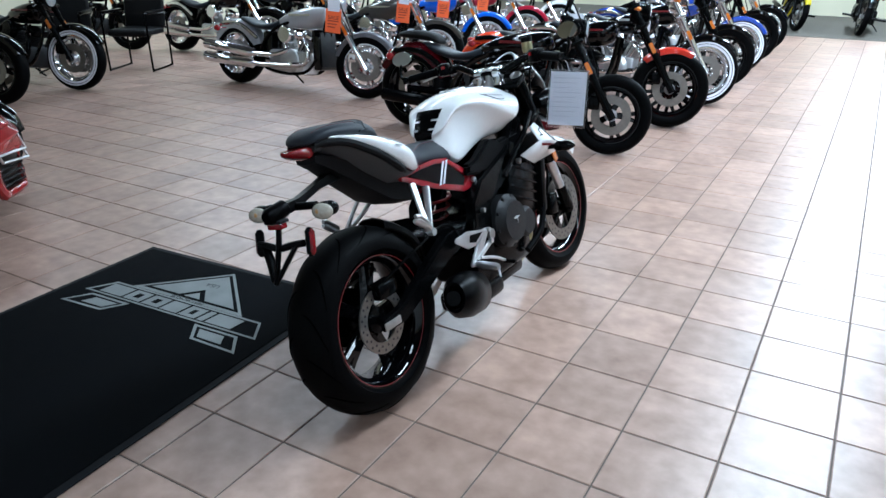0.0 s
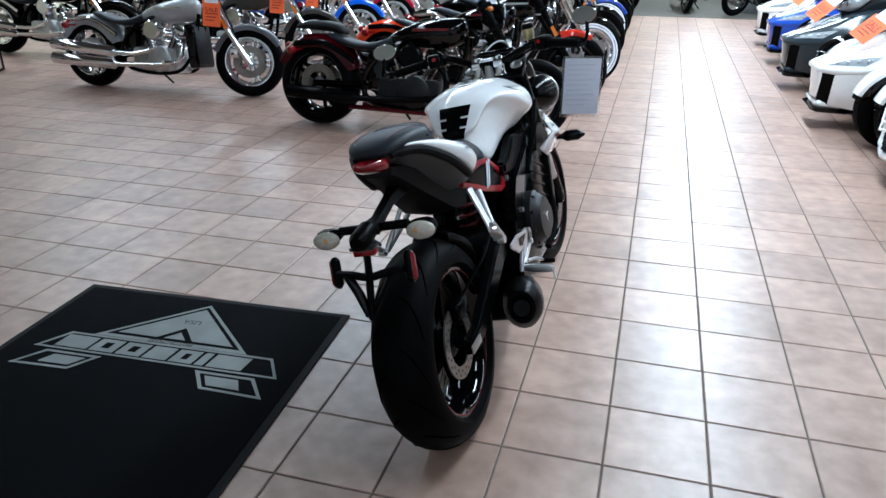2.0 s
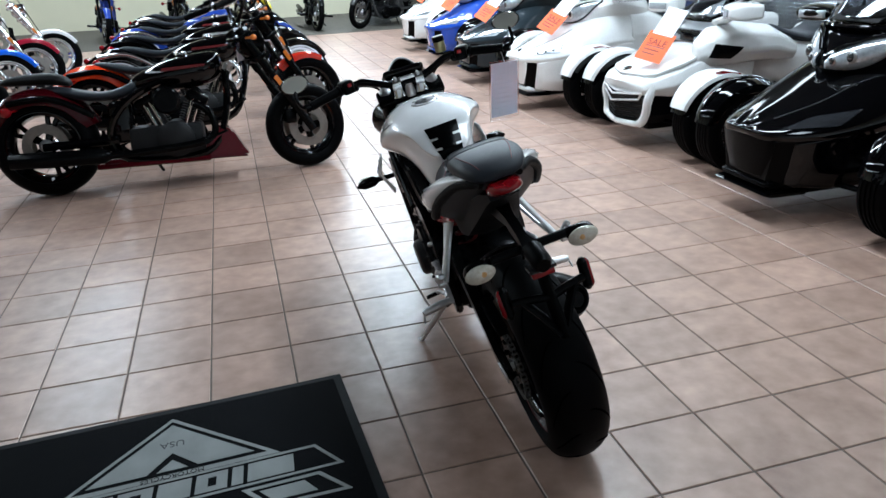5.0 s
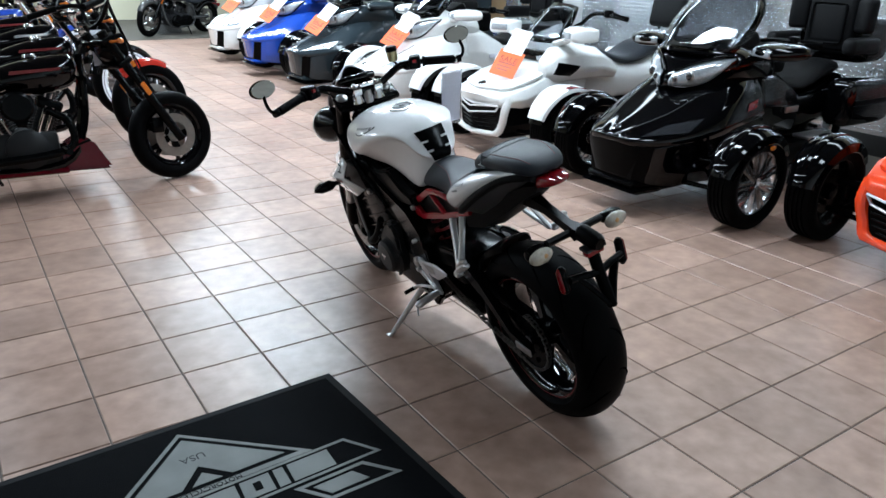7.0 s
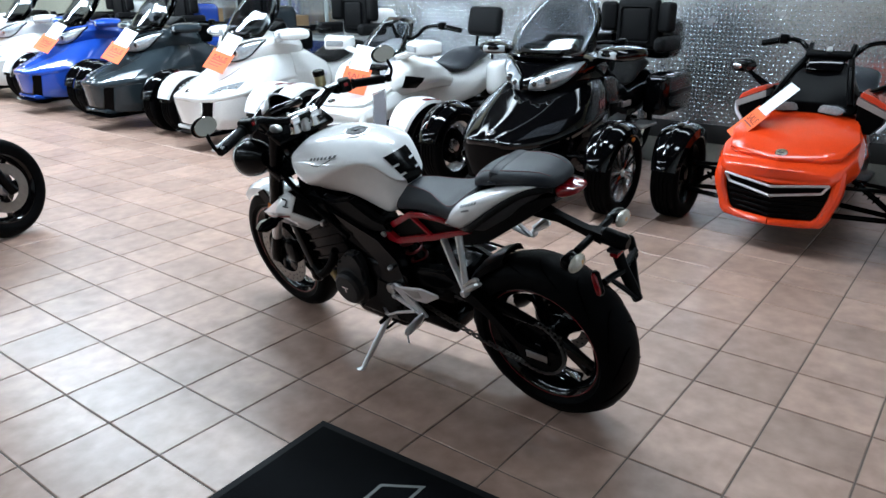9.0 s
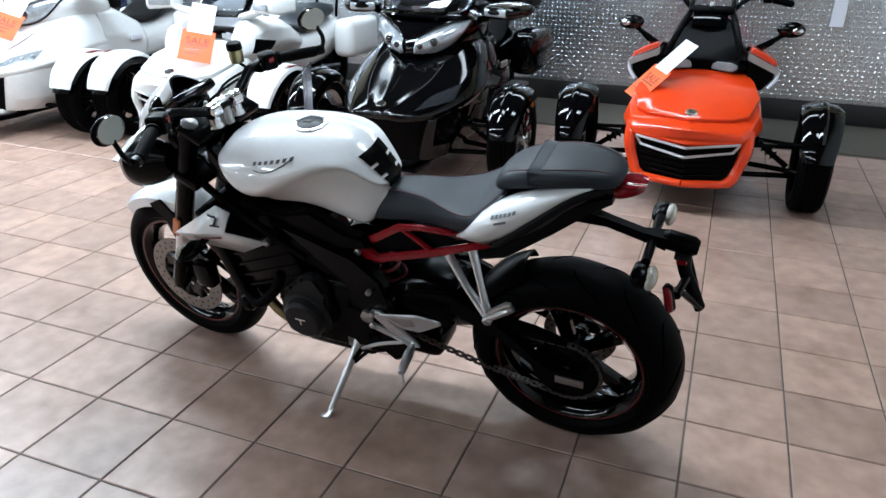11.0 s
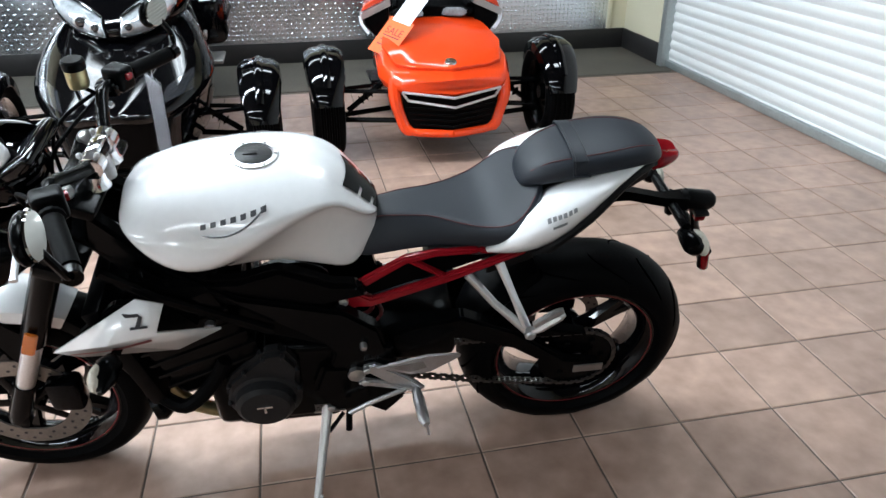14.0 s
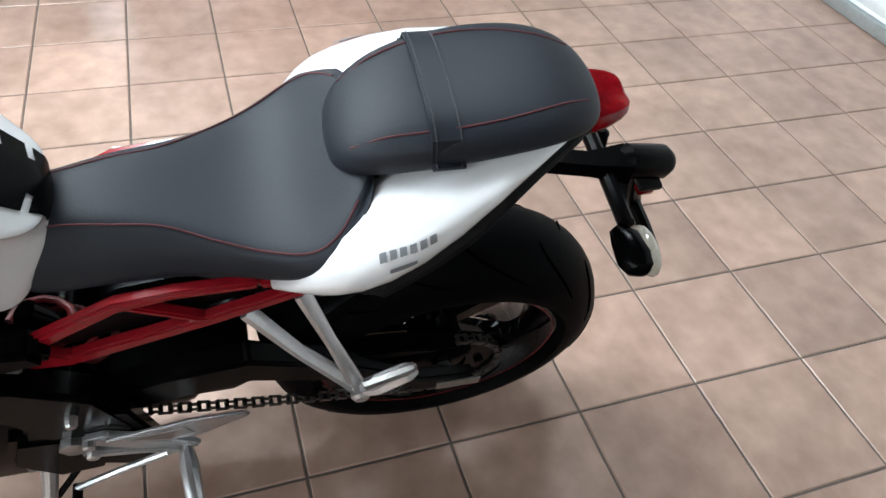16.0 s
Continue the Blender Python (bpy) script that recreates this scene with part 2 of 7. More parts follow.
def slab(poly, y0, y1, bev=0.0):
    """A flat outline in x, z given thickness along y."""
    bm = bmesh.new()
    lo = [bm.verts.new((x, y0, z)) for x, z in poly]
    hi = [bm.verts.new((x, y1, z)) for x, z in poly]
    bm.faces.new(lo)
    bm.faces.new(hi[::-1])
    n = len(poly)
    for i in range(n):
        bm.faces.new((lo[i], hi[i], hi[(i + 1) % n], lo[(i + 1) % n]))
    if bev:
        bmesh.ops.recalc_face_normals(bm, faces=bm.faces[:])
        bmesh.ops.bevel(bm, geom=[e for e in bm.edges if e.calc_face_angle(0) > 0.5], offset=bev, segments=2, affect="EDGES")
    return bm


def ball(c, r, sx=1, sy=1, sz=1, n=16):
    bm = bmesh.new()
    bmesh.ops.create_uvsphere(bm, u_segments=n, v_segments=max(6, n // 2), radius=r, matrix=Matrix.LocRotScale(c, None, (sx, sy, sz)))
    return bm


def half_ring(half):
    """Closes a half outline (y >= 0) by its mirror image; half: (x, y, z) from the bottom to the top."""
    return half + [(x, -y, z) for x, y, z in half[::-1] if y > 1e-6]


def lettering(text, size, m, material, parent, name="lettering", depth=0.0004):
    c = bpy.data.curves.new("tmp_text", "FONT")
    c.body, c.size, c.extrude, c.align_x, c.align_y = text, size, depth, "CENTER", "CENTER"
    t = bpy.data.objects.new("tmp_text", c)
    scene.collection.objects.link(t)
    bpy.context.view_layer.update()
    me = bpy.data.meshes.new_from_object(t.evaluated_get(bpy.context.evaluated_depsgraph_get()))
    bpy.data.objects.remove(t)
    me.materials.clear()
    me.materials.append(material)
    ob = new(name, me)
    ob.parent, ob.matrix_basis = parent, m
    return ob


# ---- the hall ----
T = 0.3048
X0, X1, Y0, Y1 = -9.2, 5.30, -2.36, 17.5
TILE_X, TILE_Y = (-30, 14), (-8, 41)


def structure(name, bm, material, label):
    return solo(name, bm, material, label, kind="structure")


floor_ob = structure("floor", box(X0 - 0.2, X1 + 0.2, Y0 - 0.2, Y1 + 0.2, -0.2, -0.0035), M_GROUT, "brown ceramic tile floor with dark recessed grout")
structure("carpet_strip", box(TILE_X[1] * T + 0.05, X1, Y0, Y1, -0.003, 0.004), M_CARPET, "worn brown carpet strip along the wall")
structure("carpet_end", box(X0, TILE_X[1] * T + 0.045, TILE_Y[1] * T + 0.3, Y1, -0.003, 0.004), M_CARPET, "worn brown carpet beyond the tiles")
structure("wall_east", box(X1, X1 + 0.15, Y0, Y1, 0, CEILING), M_CREAM, "cream painted wall behind metal sheeting")
structure("wall_north", box(X0, X1, Y1, Y1 + 0.15, 0, CEILING), M_CREAM, "cream painted end wall")
structure("wall_west", box(X0 - 0.15, X0, Y0, Y1, 0, CEILING), M_CREAM, "cream painted side wall")
structure("wall_south", merge(box(X0, -5.0, Y0 - 0.15, Y0, 0, CEILING), box(4.55, X1 + 0.15, Y0 - 0.15, Y0, 0, CEILING), box(-5.0, 4.55, Y0 - 0.15, Y0, 3.0, CEILING)), M_CREAM, "cream painted wall around the roller shutter")
structure("ceiling", box(X0 - 0.15, X1 + 0.15, Y0 - 0.15, Y1 + 0.15, CEILING, CEILING + 0.1), M_CEIL, "grey open ceiling")
structure("wall_cladding", box(X1 - 0.012, X1 - 0.002, -2.17, Y1, 0.18, 2.45), M_PLATE, "embossed diamond-plate metal wall cladding")
cladding = bpy.data.objects["wall_cladding"]


def lozenges():
    verts, faces = [], []
    pitch = 0.038
    for iy in range(int(11.5 / pitch)):
        for iz in range(int(1.6 / pitch)):
            y, z = -2.15 + pitch * (iy + 0.5), 0.195 + pitch * (iz + 0.5)
            a, b = (0.016, 0.007) if (iy + iz) % 2 else (0.007, 0.016)
            k = len(verts)
            x = X1 - 0.0122
            verts.extend([(x, y - a, z), (x, y, z - b), (x, y + a, z), (x, y, z + b), (x - 0.0035, y - a * 0.35, z), (x - 0.0035, y, z - b * 0.35), (x - 0.0035, y + a * 0.35, z), (x - 0.0035, y, z + b * 0.35)])
            faces.extend([(k, k + 4, k + 5, k + 1), (k + 1, k + 5, k + 6, k + 2), (k + 2, k + 6, k + 7, k + 3), (k + 3, k + 7, k + 4, k), (k + 4, k + 7, k + 6, k + 5)])
    me = bpy.data.meshes.new("raised_lozenges")
    me.from_pydata(verts, [], faces)
    me.materials.append(M_PLATE)
    ob = new("raised_lozenges", me)
    ob.parent = cladding
    return tagged(ob, kind="stuff")


lozenges()
structure("baseboard", merge(box(X1 - 0.022, X1 - 0.001, Y0 + 0.002, Y1, 0.004, 0.178, 0.003), box(4.56, X1 - 0.023, Y0 + 0.001, Y0 + 0.020, 0.004, 0.178, 0.003)), M_BASE, "black rubber baseboard")
structure("trim", box(X1 - 0.03, X1 - 0.003, -2.21, -2.174, 0.18, 2.45, 0.002), M_CREAM, "cream corner trim beside the cladding")


def roller_shutter():
    t = thing("roller_shutter", "closed white corrugated metal roller shutter", "shutter")
    rings = []
    n = int(2.95 / 0.0125)
    for i in range(n + 1):
        z = 0.06 + i * 0.0125
        y = Y0 - 0.05 + 0.014 * abs(math.sin(math.pi * z / 0.075))
        rings.append([(-5.0, y, z), (4.5, y, z)])
    part("curtain", skin(rings, closed=False, caps=False), M_SHUTTER, t)
    part("bottom_bar", box(-5.0, 4.5, Y0 - 0.06, Y0 - 0.015, 0.002, 0.058, 0.006), M_TRACK, t, "galvanised bottom bar")
    part("guide_rail", box(4.47, 4.545, Y0 - 0.07, Y0 + 0.03, 0.002, 2.99, 0.004), M_TRACK, t, "galvanised guide rail")
    return t


roller_shutter()


def ceiling_light(x, y, half=1.75):
    t = thing("ceiling_light", "white fluorescent batten with bare tubes on the ceiling", "ceiling light", pose(x, y, CEILING), "ceiling battens")
    part("tray", box(-0.13, 0.13, -half, half, -0.06, -0.001, 0.006), M_SHUTTER, t)
    for dx in (-0.06, 0.06):
        part("fluorescent_tube", moved(lathe([(0.0, 0.05 - half), (0.016, 0.06 - half), (0.016, half - 0.06), (0.0, half - 0.05)], 12), pose(dx, 0, -0.085)), M_TUBE, t)
    return t


for lx in TUBE_ROWS:
    for ly in TUBE_Y:
        ceiling_light(lx, ly)
for ly in WALL_Y:
    ceiling_light(WALL_ROW, ly)
# unseen batten built to carry the added fill lamp
ceiling_light(*NEAR_FILL, 0.5)


def floor_mat():
    """Entrance mat with an inlaid badge: wordmark as plain bars, triangle with a smaller one inside."""
    W, D = 1.2, 1.83
    t = thing("entrance_mat", "charcoal entrance mat with grey inlaid emblem on the tiles", "mat", pose(-0.150, 0.628, 0, 0, 0, 2.8))
    part("rubber_edge", box(-W, 0, -D, 0, 0.0005, 0.007, 0.003), M_MATRUB, t)
    part("mat_surface", box(-W + 0.03, -0.03, -D + 0.03, -0.03, 0.0072, 0.0105, 0.001), M_MATPILE, t)

    def flat(poly, z=0.0107, h=0.0012):
        bm = bmesh.new()
        lo = [bm.verts.new((x, y, z)) for x, y in poly]
        hi = [bm.verts.new((x, y, z + h)) for x, y in poly]
        bm.faces.new(lo[::-1])
        bm.faces.new(hi)
        n = len(poly)
        for i in range(n):
            bm.faces.new((lo[i], lo[(i + 1) % n], hi[(i + 1) % n], hi[i]))
        return bm

    def ring(outer, inner):
        """A band between two outlines of equal point counts."""
        n = len(outer)
        return merge(*[flat([outer[i], outer[(i + 1) % n], inner[(i + 1) % n], inner[i]]) for i in range(n)])

    logo = M_MATLOGO
    apex, bl, brt = (-0.585, -0.070), (-0.905, -0.385), (-0.265, -0.385)
    part("triangle_border", ring([apex, bl, brt], [(-0.585, -0.088), (-0.868, -0.366), (-0.302, -0.366)]), logo, t, "grey triangle outline inlay")
    part("triangle_field", merge(flat([(-0.585, -0.108), (-0.828, -0.348), (-0.66, -0.348), (-0.585, -0.262)]), flat([(-0.585, -0.108), (-0.585, -0.262), (-0.51, -0.348), (-0.342, -0.348)])), logo, t, "grey triangle field inlay")
    part("triangle_core", flat([(-0.585, -0.298), (-0.63, -0.348), (-0.54, -0.348)]), logo, t)
    part("banner_border", ring([(-1.00, -0.388), (-0.158, -0.388), (-0.088, -0.508), (-1.075, -0.508)], [(-0.990, -0.399), (-0.164, -0.399), (-0.106, -0.498), (-1.055, -0.498)]), logo, t, "grey banner outline inlay")
    # banner wordmark as plain slanted bars
    xa = -0.992
    for w, slot in ((0.145, 0), (0.112, 1), (0.112, 1), (0.108, 0), (0.104, 1), (0.046, 0), (0.150, 0)):
        part("banner_bar", flat([(xa, -0.408), (xa + w - 0.014, -0.408), (xa + w - 0.022, -0.490), (xa - 0.010, -0.490)]), logo, t)
        if slot:
            part("banner_slot", flat([(xa + 0.032, -0.430), (xa + w - 0.048, -0.430), (xa + w - 0.052, -0.468), (xa + 0.028, -0.468)], 0.0120, 0.0006), M_MATPILE, t)
        xa += w
    part("arrow_border", ring([(-0.395, -0.522), (-0.165, -0.522), (-0.088, -0.630), (-0.325, -0.622)], [(-0.370, -0.534), (-0.173, -0.534), (-0.110, -0.618), (-0.318, -0.610)]), logo, t, "grey arrow outline inlay")
    part("arrow_field", flat([(-0.345, -0.545), (-0.215, -0.545), (-0.185, -0.600), (-0.31, -0.598)]), logo, t)
    part("arrow_border", ring([(-0.775, -0.522), (-1.005, -0.522), (-1.082, -0.630), (-0.845, -0.622)], [(-0.800, -0.534), (-0.997, -0.534), (-1.060, -0.618), (-0.852, -0.610)]), logo, t, "grey arrow outline inlay")
    part("arrow_field", flat([(-0.825, -0.545), (-0.955, -0.545), (-0.985, -0.600), (-0.86, -0.598)]), logo, t)
    lettering("USA", 0.042, pose(-0.585, -0.215, 0.0122, 0, 0, 180), M_INK, t)
    lettering("MOTORCYCLES", 0.026, pose(-0.585, -0.376, 0.0122, 0, 0, 180), M_MATPILE, t)
    return t


entrance_mat = floor_mat()


# ---- shared vehicle pieces ----
def tyre_bm(R, tw, rim, n=64, crown=0.72):
    prof = [(rim - 0.006, -tw * 0.36), (rim + 0.012, -tw * 0.43)]
    side = R - (tw * 0.5) * crown
    prof.append(((rim + side) / 2 + 0.005, -tw * 0.497))
    for k in range(-6, 7):
        a = math.radians(k * 15 * 0.97)
        prof.append((side + (R - side) * math.cos(a), tw * 0.5 * math.sin(a)))
    prof.append(((rim + side) / 2 + 0.005, tw * 0.497))
    prof += [(rim + 0.012, tw * 0.43), (rim - 0.006, tw * 0.36), (rim - 0.012, 0)]
    return lathe(prof + [prof[0]], n)


def car_tyre_bm(R, tw, rim, n=56):
    prof = [(rim - 0.006, -tw * 0.42), (rim + 0.015, -tw * 0.47), ((R + rim) / 2, -tw * 0.51), (R - 0.02, -tw * 0.475), (R - 0.004, -tw * 0.40)]
    for y in (-0.24, -0.08, 0.08, 0.24):
        prof += [(R, tw * (y - 0.045)), (R - 0.007, tw * (y - 0.035)), (R - 0.007, tw * (y + 0.035)), (R, tw * (y + 0.045))]
    prof += [(R - 0.004, tw * 0.40), (R - 0.02, tw * 0.475), ((R + rim) / 2, tw * 0.51), (rim + 0.015, tw * 0.47), (rim - 0.006, tw * 0.42)]
    return lathe(prof + [prof[0]], n)


def rim_bm(rim, tw, n=48):
    a, b = rim + 0.004, tw * 0.41
    prof = [(a, -b), (a, -b + 0.006), (rim - 0.012, -b + 0.012), (rim - 0.022, -tw * 0.12), (rim - 0.022, tw * 0.12), (rim - 0.012, b - 0.012), (a, b - 0.006), (a, b),
            (a - 0.008, b), (rim - 0.022, b - 0.014), (rim - 0.034, tw * 0.12), (rim - 0.034, -tw * 0.12), (rim - 0.022, -b + 0.014), (a - 0.008, -b), (a, -b)]
    return lathe(prof, n)


def spokes_bm(count, r0, r1, w0, w1, thick, fork=0.0):
    """Cast spokes; fork: the angle by which each one splits towards the rim."""
    out = []
    for k in range(count):
        for s in ((-1, 1) if fork else (0,)):
            a0 = 2 * math.pi * k / count + s * fork * 0.15
            a1 = 2 * math.pi * k / count + s * fork
            rings = []
            for t in (0, 0.35, 0.7, 1):
                r = r0 + (r1 - r0) * t
                a = a0 + (a1 - a0) * t
                w = w0 + (w1 - w0) * t
                h = thick * (1 - 0.35 * t)
                c = Vector((math.cos(a), 0, math.sin(a))) * r
                d = Vector((-math.sin(a), 0, math.cos(a))) * w
                y = Vector((0, h, 0))
                rings.append([c - d - y * 0.5, c - d * 0.6 - y, c + d * 0.6 - y, c + d - y * 0.5, c + d + y * 0.5, c + d * 0.6 + y, c - d * 0.6 + y, c - d + y * 0.5])
            out.append(skin(rings))
    return merge(*out)


def wire_spokes_bm(rim, hub, half, count=40, r=0.0022):
    out = []
    for k in range(count):
        a = 2 * math.pi * k / count
        s = 1 if k % 2 else -1
        b = a + s * 0.5 * (1 if k % 4 < 2 else -1)
        out.append(rod((hub * math.cos(b), s * half, hub * math.sin(b)), (rim * math.cos(a), 0, rim * math.sin(a)), r, 5))
    return merge(*out)


def disc_bm(r0, r1, y, th=0.005, holes=0):
    bm = lathe([(r0, y - th / 2), (r1, y - th / 2), (r1, y + th / 2), (r0, y + th / 2), (r0, y - th / 2)], 48)
    return bm


def disc_holes_bm(r0, r1, y, th=0.005, count=24):
    out = []
    for k in range(count * 2):
        a = 2 * math.pi * k / (count * 2)
        r = r0 + (r1 - r0) * (0.3 if k % 2 else 0.72)
        out.append(moved(lathe([(0, -th / 2 - 0.0006), (0.0045, -th / 2 - 0.0006), (0.0045, th / 2 + 0.0006), (0, th / 2 + 0.0006)], 8), pose(r * math.cos(a), y, r * math.sin(a))))
    return merge(*out)


def arc_fender_bm(cx, cz, r, w, a0, a1, drop=0.04, n=18, th=0.006, y0=0.0):
    rings = []
    for k in range(n + 1):
        t = k / n
        a = math.radians(a0 + (a1 - a0) * t)
        ww = w * (0.72 + 0.28 * math.sin(math.pi * min(1, max(0, t * 1.0)))) if drop else w
        sec = []
        for (yy, dr) in ((-0.5, -drop), (-0.47, -drop * 0.35), (-0.32, -drop * 0.05), (0, 0.004), (0.32, -drop * 0.05), (0.47, -drop * 0.35), (0.5, -drop)):
            sec.append((yy * ww, r + dr))
        inner = [(y * 0.96, rr - th) for y, rr in sec[::-1]]
        rings.append([(cx + rr * math.cos(a), y0 + y, cz + rr * math.sin(a)) for y, rr in sec + inner])
    return skin(rings)


def bolt_bm(c, r, h=0.006, n=8):
    """A bolt head that points sideways."""
    return moved(lathe([(0, -h), (r, -h), (r, h * 0.6), (r * 0.7, h), (0, h)], n), Matrix.Translation(c))


# ---- sale tags ----
def sale_tag(m, w=0.15, h=0.2, card=0.15, sleeve=True):
    t = thing("sale_tag", "orange paper sale tag hanging below a white card" if sleeve else "orange paper sale tag", "tag", m, "sale tags")
    part("card", moved(box(-w / 2, w / 2, -h, 0, -0.0006, 0.0006), pose(0, 0, 0)), M_SALE, t)
    if sleeve:
        part("white_card", box(-w * 0.38, w * 0.38, -0.02, card, 0.0007, 0.0016), M_PAPER, t)
    lettering("SALE", w * 0.34, pose(0, -h * 0.36, 0.001), M_SALEINK, t)
    for k in range(3):
        part("print_line", box(-w * 0.34, w * (0.34 - 0.1 * k), -h * (0.5 + 0.13 * k) - 0.004, -h * (0.5 + 0.13 * k) + 0.004, 0.0007, 0.0012), M_REDLINE, t)
    return t


# ---- cruiser motorcycles ----
def cruiser(front, heading, body, tank_top=None, trim="chrome", label="", wb=1.66, lean=8.0, steer=10.0, rf=0.325, twf=0.13, rr=0.325, twr=0.19, whitewall=False, rim_kind="cast", fender_front=True, bars=0.34,
            rear_fender=None, seat=None, bag=False, disc=True, spoke=5, rake=32, rim_mat=None, front_fender=None, fender_arc=(30, 165), air=None, shield=False, chin=None, pad=None, frame=None, can=0.042, pipes=2, shroud=False):
    """front: where the front tyre meets the floor; heading: degrees from +x."""
    h = math.radians(heading)
    base = Vector((front[0] - wb * math.cos(h), front[1] - wb * math.sin(h), 0))
    m = Matrix.Translation(base) @ pose(0, 0, 0, 0, 0, heading) @ pose(0, 0, 0.004, -lean, 0, 0)
    t = thing("cruiser_motorcycle", label, "motorcycle", m, "showroom cruisers")
    bright = M_CHROME if trim == "chrome" else M_SATIN
    mb = paint(body)
    mt = paint(tank_top) if tank_top else mb
    rm = rim_mat or (M_CHROME if trim == "chrome" else M_GLOSSBLACK)

    def wheel(name, x, R, tw, turn):
        rim = R - min(0.105, tw * 0.6 + 0.02)
        hub = part(name, merge(lathe([(0, -0.07), (0.028, -0.07), (0.045, -0.045), (0.03, -0.03), (0.03, 0.03), (0.045, 0.045), (0.028, 0.07), (0, 0.07)], 24)), M_ALU, t, "", m=Matrix.Translation((x, 0, R)) @ pose(0, 0, 0, 0, 0, turn))
        part("tyre", tyre_bm(R, tw, rim, 48), M_RUBBER, hub)
        part("rim", rim_bm(rim, tw), rm, hub)
        if whitewall:
            for s in (-1, 1):
                part("whitewall", lathe([(rim + 0.008, s * tw * 0.47), (rim + 0.012, s * tw * 0.49), (rim + 0.05, s * tw * 0.502), (rim + 0.053, s * tw * 0.49)], 48), M_PAPER, hub, "white tyre sidewall band")
        if rim_kind == "wire":
            part("spokes", wire_spokes_bm(rim - 0.03, 0.035, 0.04), M_CHROME, hub)
        else:
            part("spokes", spokes_bm(spoke, 0.03, rim - 0.028, 0.02, 0.014, 0.018, 0.16), rm, hub)
        if disc:
            for yy in (-0.06, 0.06):
                part("brake_disc", disc_bm(0.085, 0.145, yy), M_DISC, hub)
        return hub

    wheel("rear_wheel", 0, rr, twr, 0)
    wheel("front_wheel", wb, rf, twf, steer)
    # steering assembly axis
    ra = math.radians(rake)
    ax = Vector((-math.sin(ra), 0, math.cos(ra)))
    axle = Vector((wb, 0, rf))
    st = Matrix.Translation(axle) @ Matrix.Rotation(math.radians(steer), 4, "Z") @ Matrix.Translation(-axle)
    for s in (-1, 1):
        o = Vector((0, s * 0.105, 0))
        p0, p1, p2 = axle + o, axle + o + ax * 0.36, axle + o + ax * 0.80
        leg = part("fork_leg", moved(sweep([p0 - ax * 0.03, p1, p1 + ax * 0.005, p2], [0.029, 0.03, 0.022, 0.022], 14), st), M_CHROME if trim == "chrome" else M_SATIN, t)
        part("fork_cover", moved(sweep([p1 + ax * 0.12, p2], [0.029, 0.031], 14), st), bright, leg)
        part("reflector", moved(merge(slab([(-0.016, -0.045), (0.016, -0.045), (0.016, 0.045), (-0.016, 0.045)], -0.004, 0.004, 0.003)), st @ Matrix.Translation(p1 + Vector((0.0, s * 0.034, 0)) + ax * 0.02) @ pose(0, 0, 0, 0, -rake, 0)), M_AMBER, leg, "amber fork reflector")
        part("caliper", moved(box(-0.07, 0.01, -0.02, 0.02, -0.04, 0.06, 0.012), st @ Matrix.Translation(axle + Vector((-0.10, s * 0.075, 0.07)))), bright, leg)
    top = axle + ax * 0.80
    part("triple_clamp", moved(merge(moved(box(-0.05, 0.05, -0.14, 0.14, -0.018, 0.018, 0.01), Matrix.Translation(top - ax * 0.05) @ pose(0, 0, 0, 0, -rake, 0)), moved(box(-0.05, 0.05, -0.14, 0.14, -0.018, 0.018, 0.01), Matrix.Translation(top - ax * 0.22) @ pose(0, 0, 0, 0, -rake, 0))), st), bright, t)
    lamp = part("headlamp", moved(lathe([(0, -0.12), (0.05, -0.115), (0.085, -0.06), (0.092, 0.02), (0.098, 0.03), (0.092, 0.04), (0.0, 0.04)], 28, "X"), st @ Matrix.Translation(top + Vector((0.13, 0, -0.10)))), bright, t)
    part("lens", moved(lathe([(0.09, 0.035), (0.07, 0.05), (0.0, 0.058)], 28, "X"), st @ Matrix.Translation(top + Vector((0.13, 0, -0.10)))), M_HEADLAMP, lamp)
    hb = [top + Vector((0.0, 0.0, 0.03)), top + Vector((0.02, 0.10, 0.07)), top + Vector((0.03, bars * 0.65, 0.17)), top + Vector((-0.05, bars, 0.17)), top + Vector((-0.20, bars + 0.09, 0.12))]
    bar = part("handlebar", moved(merge(sweep(curve(hb, 5), 0.0125, 10), mirrored(sweep(curve(hb, 5), 0.0125, 10))), st), bright, t)
    for s in (-1, 1):
        a, b = top + Vector((-0.06, s * (bars + 0.012), 0.166)), top + Vector((-0.21, s * (bars + 0.094), 0.118))
        part("grip", moved(rod(a, b, 0.019, 12), st), M_RUBBER, bar)
        part("lever", moved(sweep(curve([a + Vector((0.02, 0, 0)), (a + b) / 2 + Vector((0.055, s * 0.01, 0)), b + Vector((0.06, s * 0.01, 0))], 4), 0.006, 8), st), M_CHROME, bar)
        c = top + Vector((0.03, s * (bars + 0.10), 0.30))
        part("mirror", moved(merge(ball(c, 0.06, 0.25, 1.1, 0.75, 16), rod(a, c, 0.006, 8)), st), bright, bar)
        part("turn_signal", moved(merge(ball(top + Vector((0.06, s * 0.22, -0.06)), 0.018, 1.2, 1, 1, 14), rod(top + Vector((0.03, s * 0.1, -0.06)), top + Vector((0.06, s * 0.21, -0.06)), 0.009, 8)), st), M_AMBER, t, "amber front turn signal")
    if fender_front:
        part("front_fender", moved(arc_fender_bm(wb, rf, rf + 0.022, twf + 0.035, *fender_arc, 0.05), st), paint(front_fender) if front_fender else mb, t)
    # body
    tank_rings = []
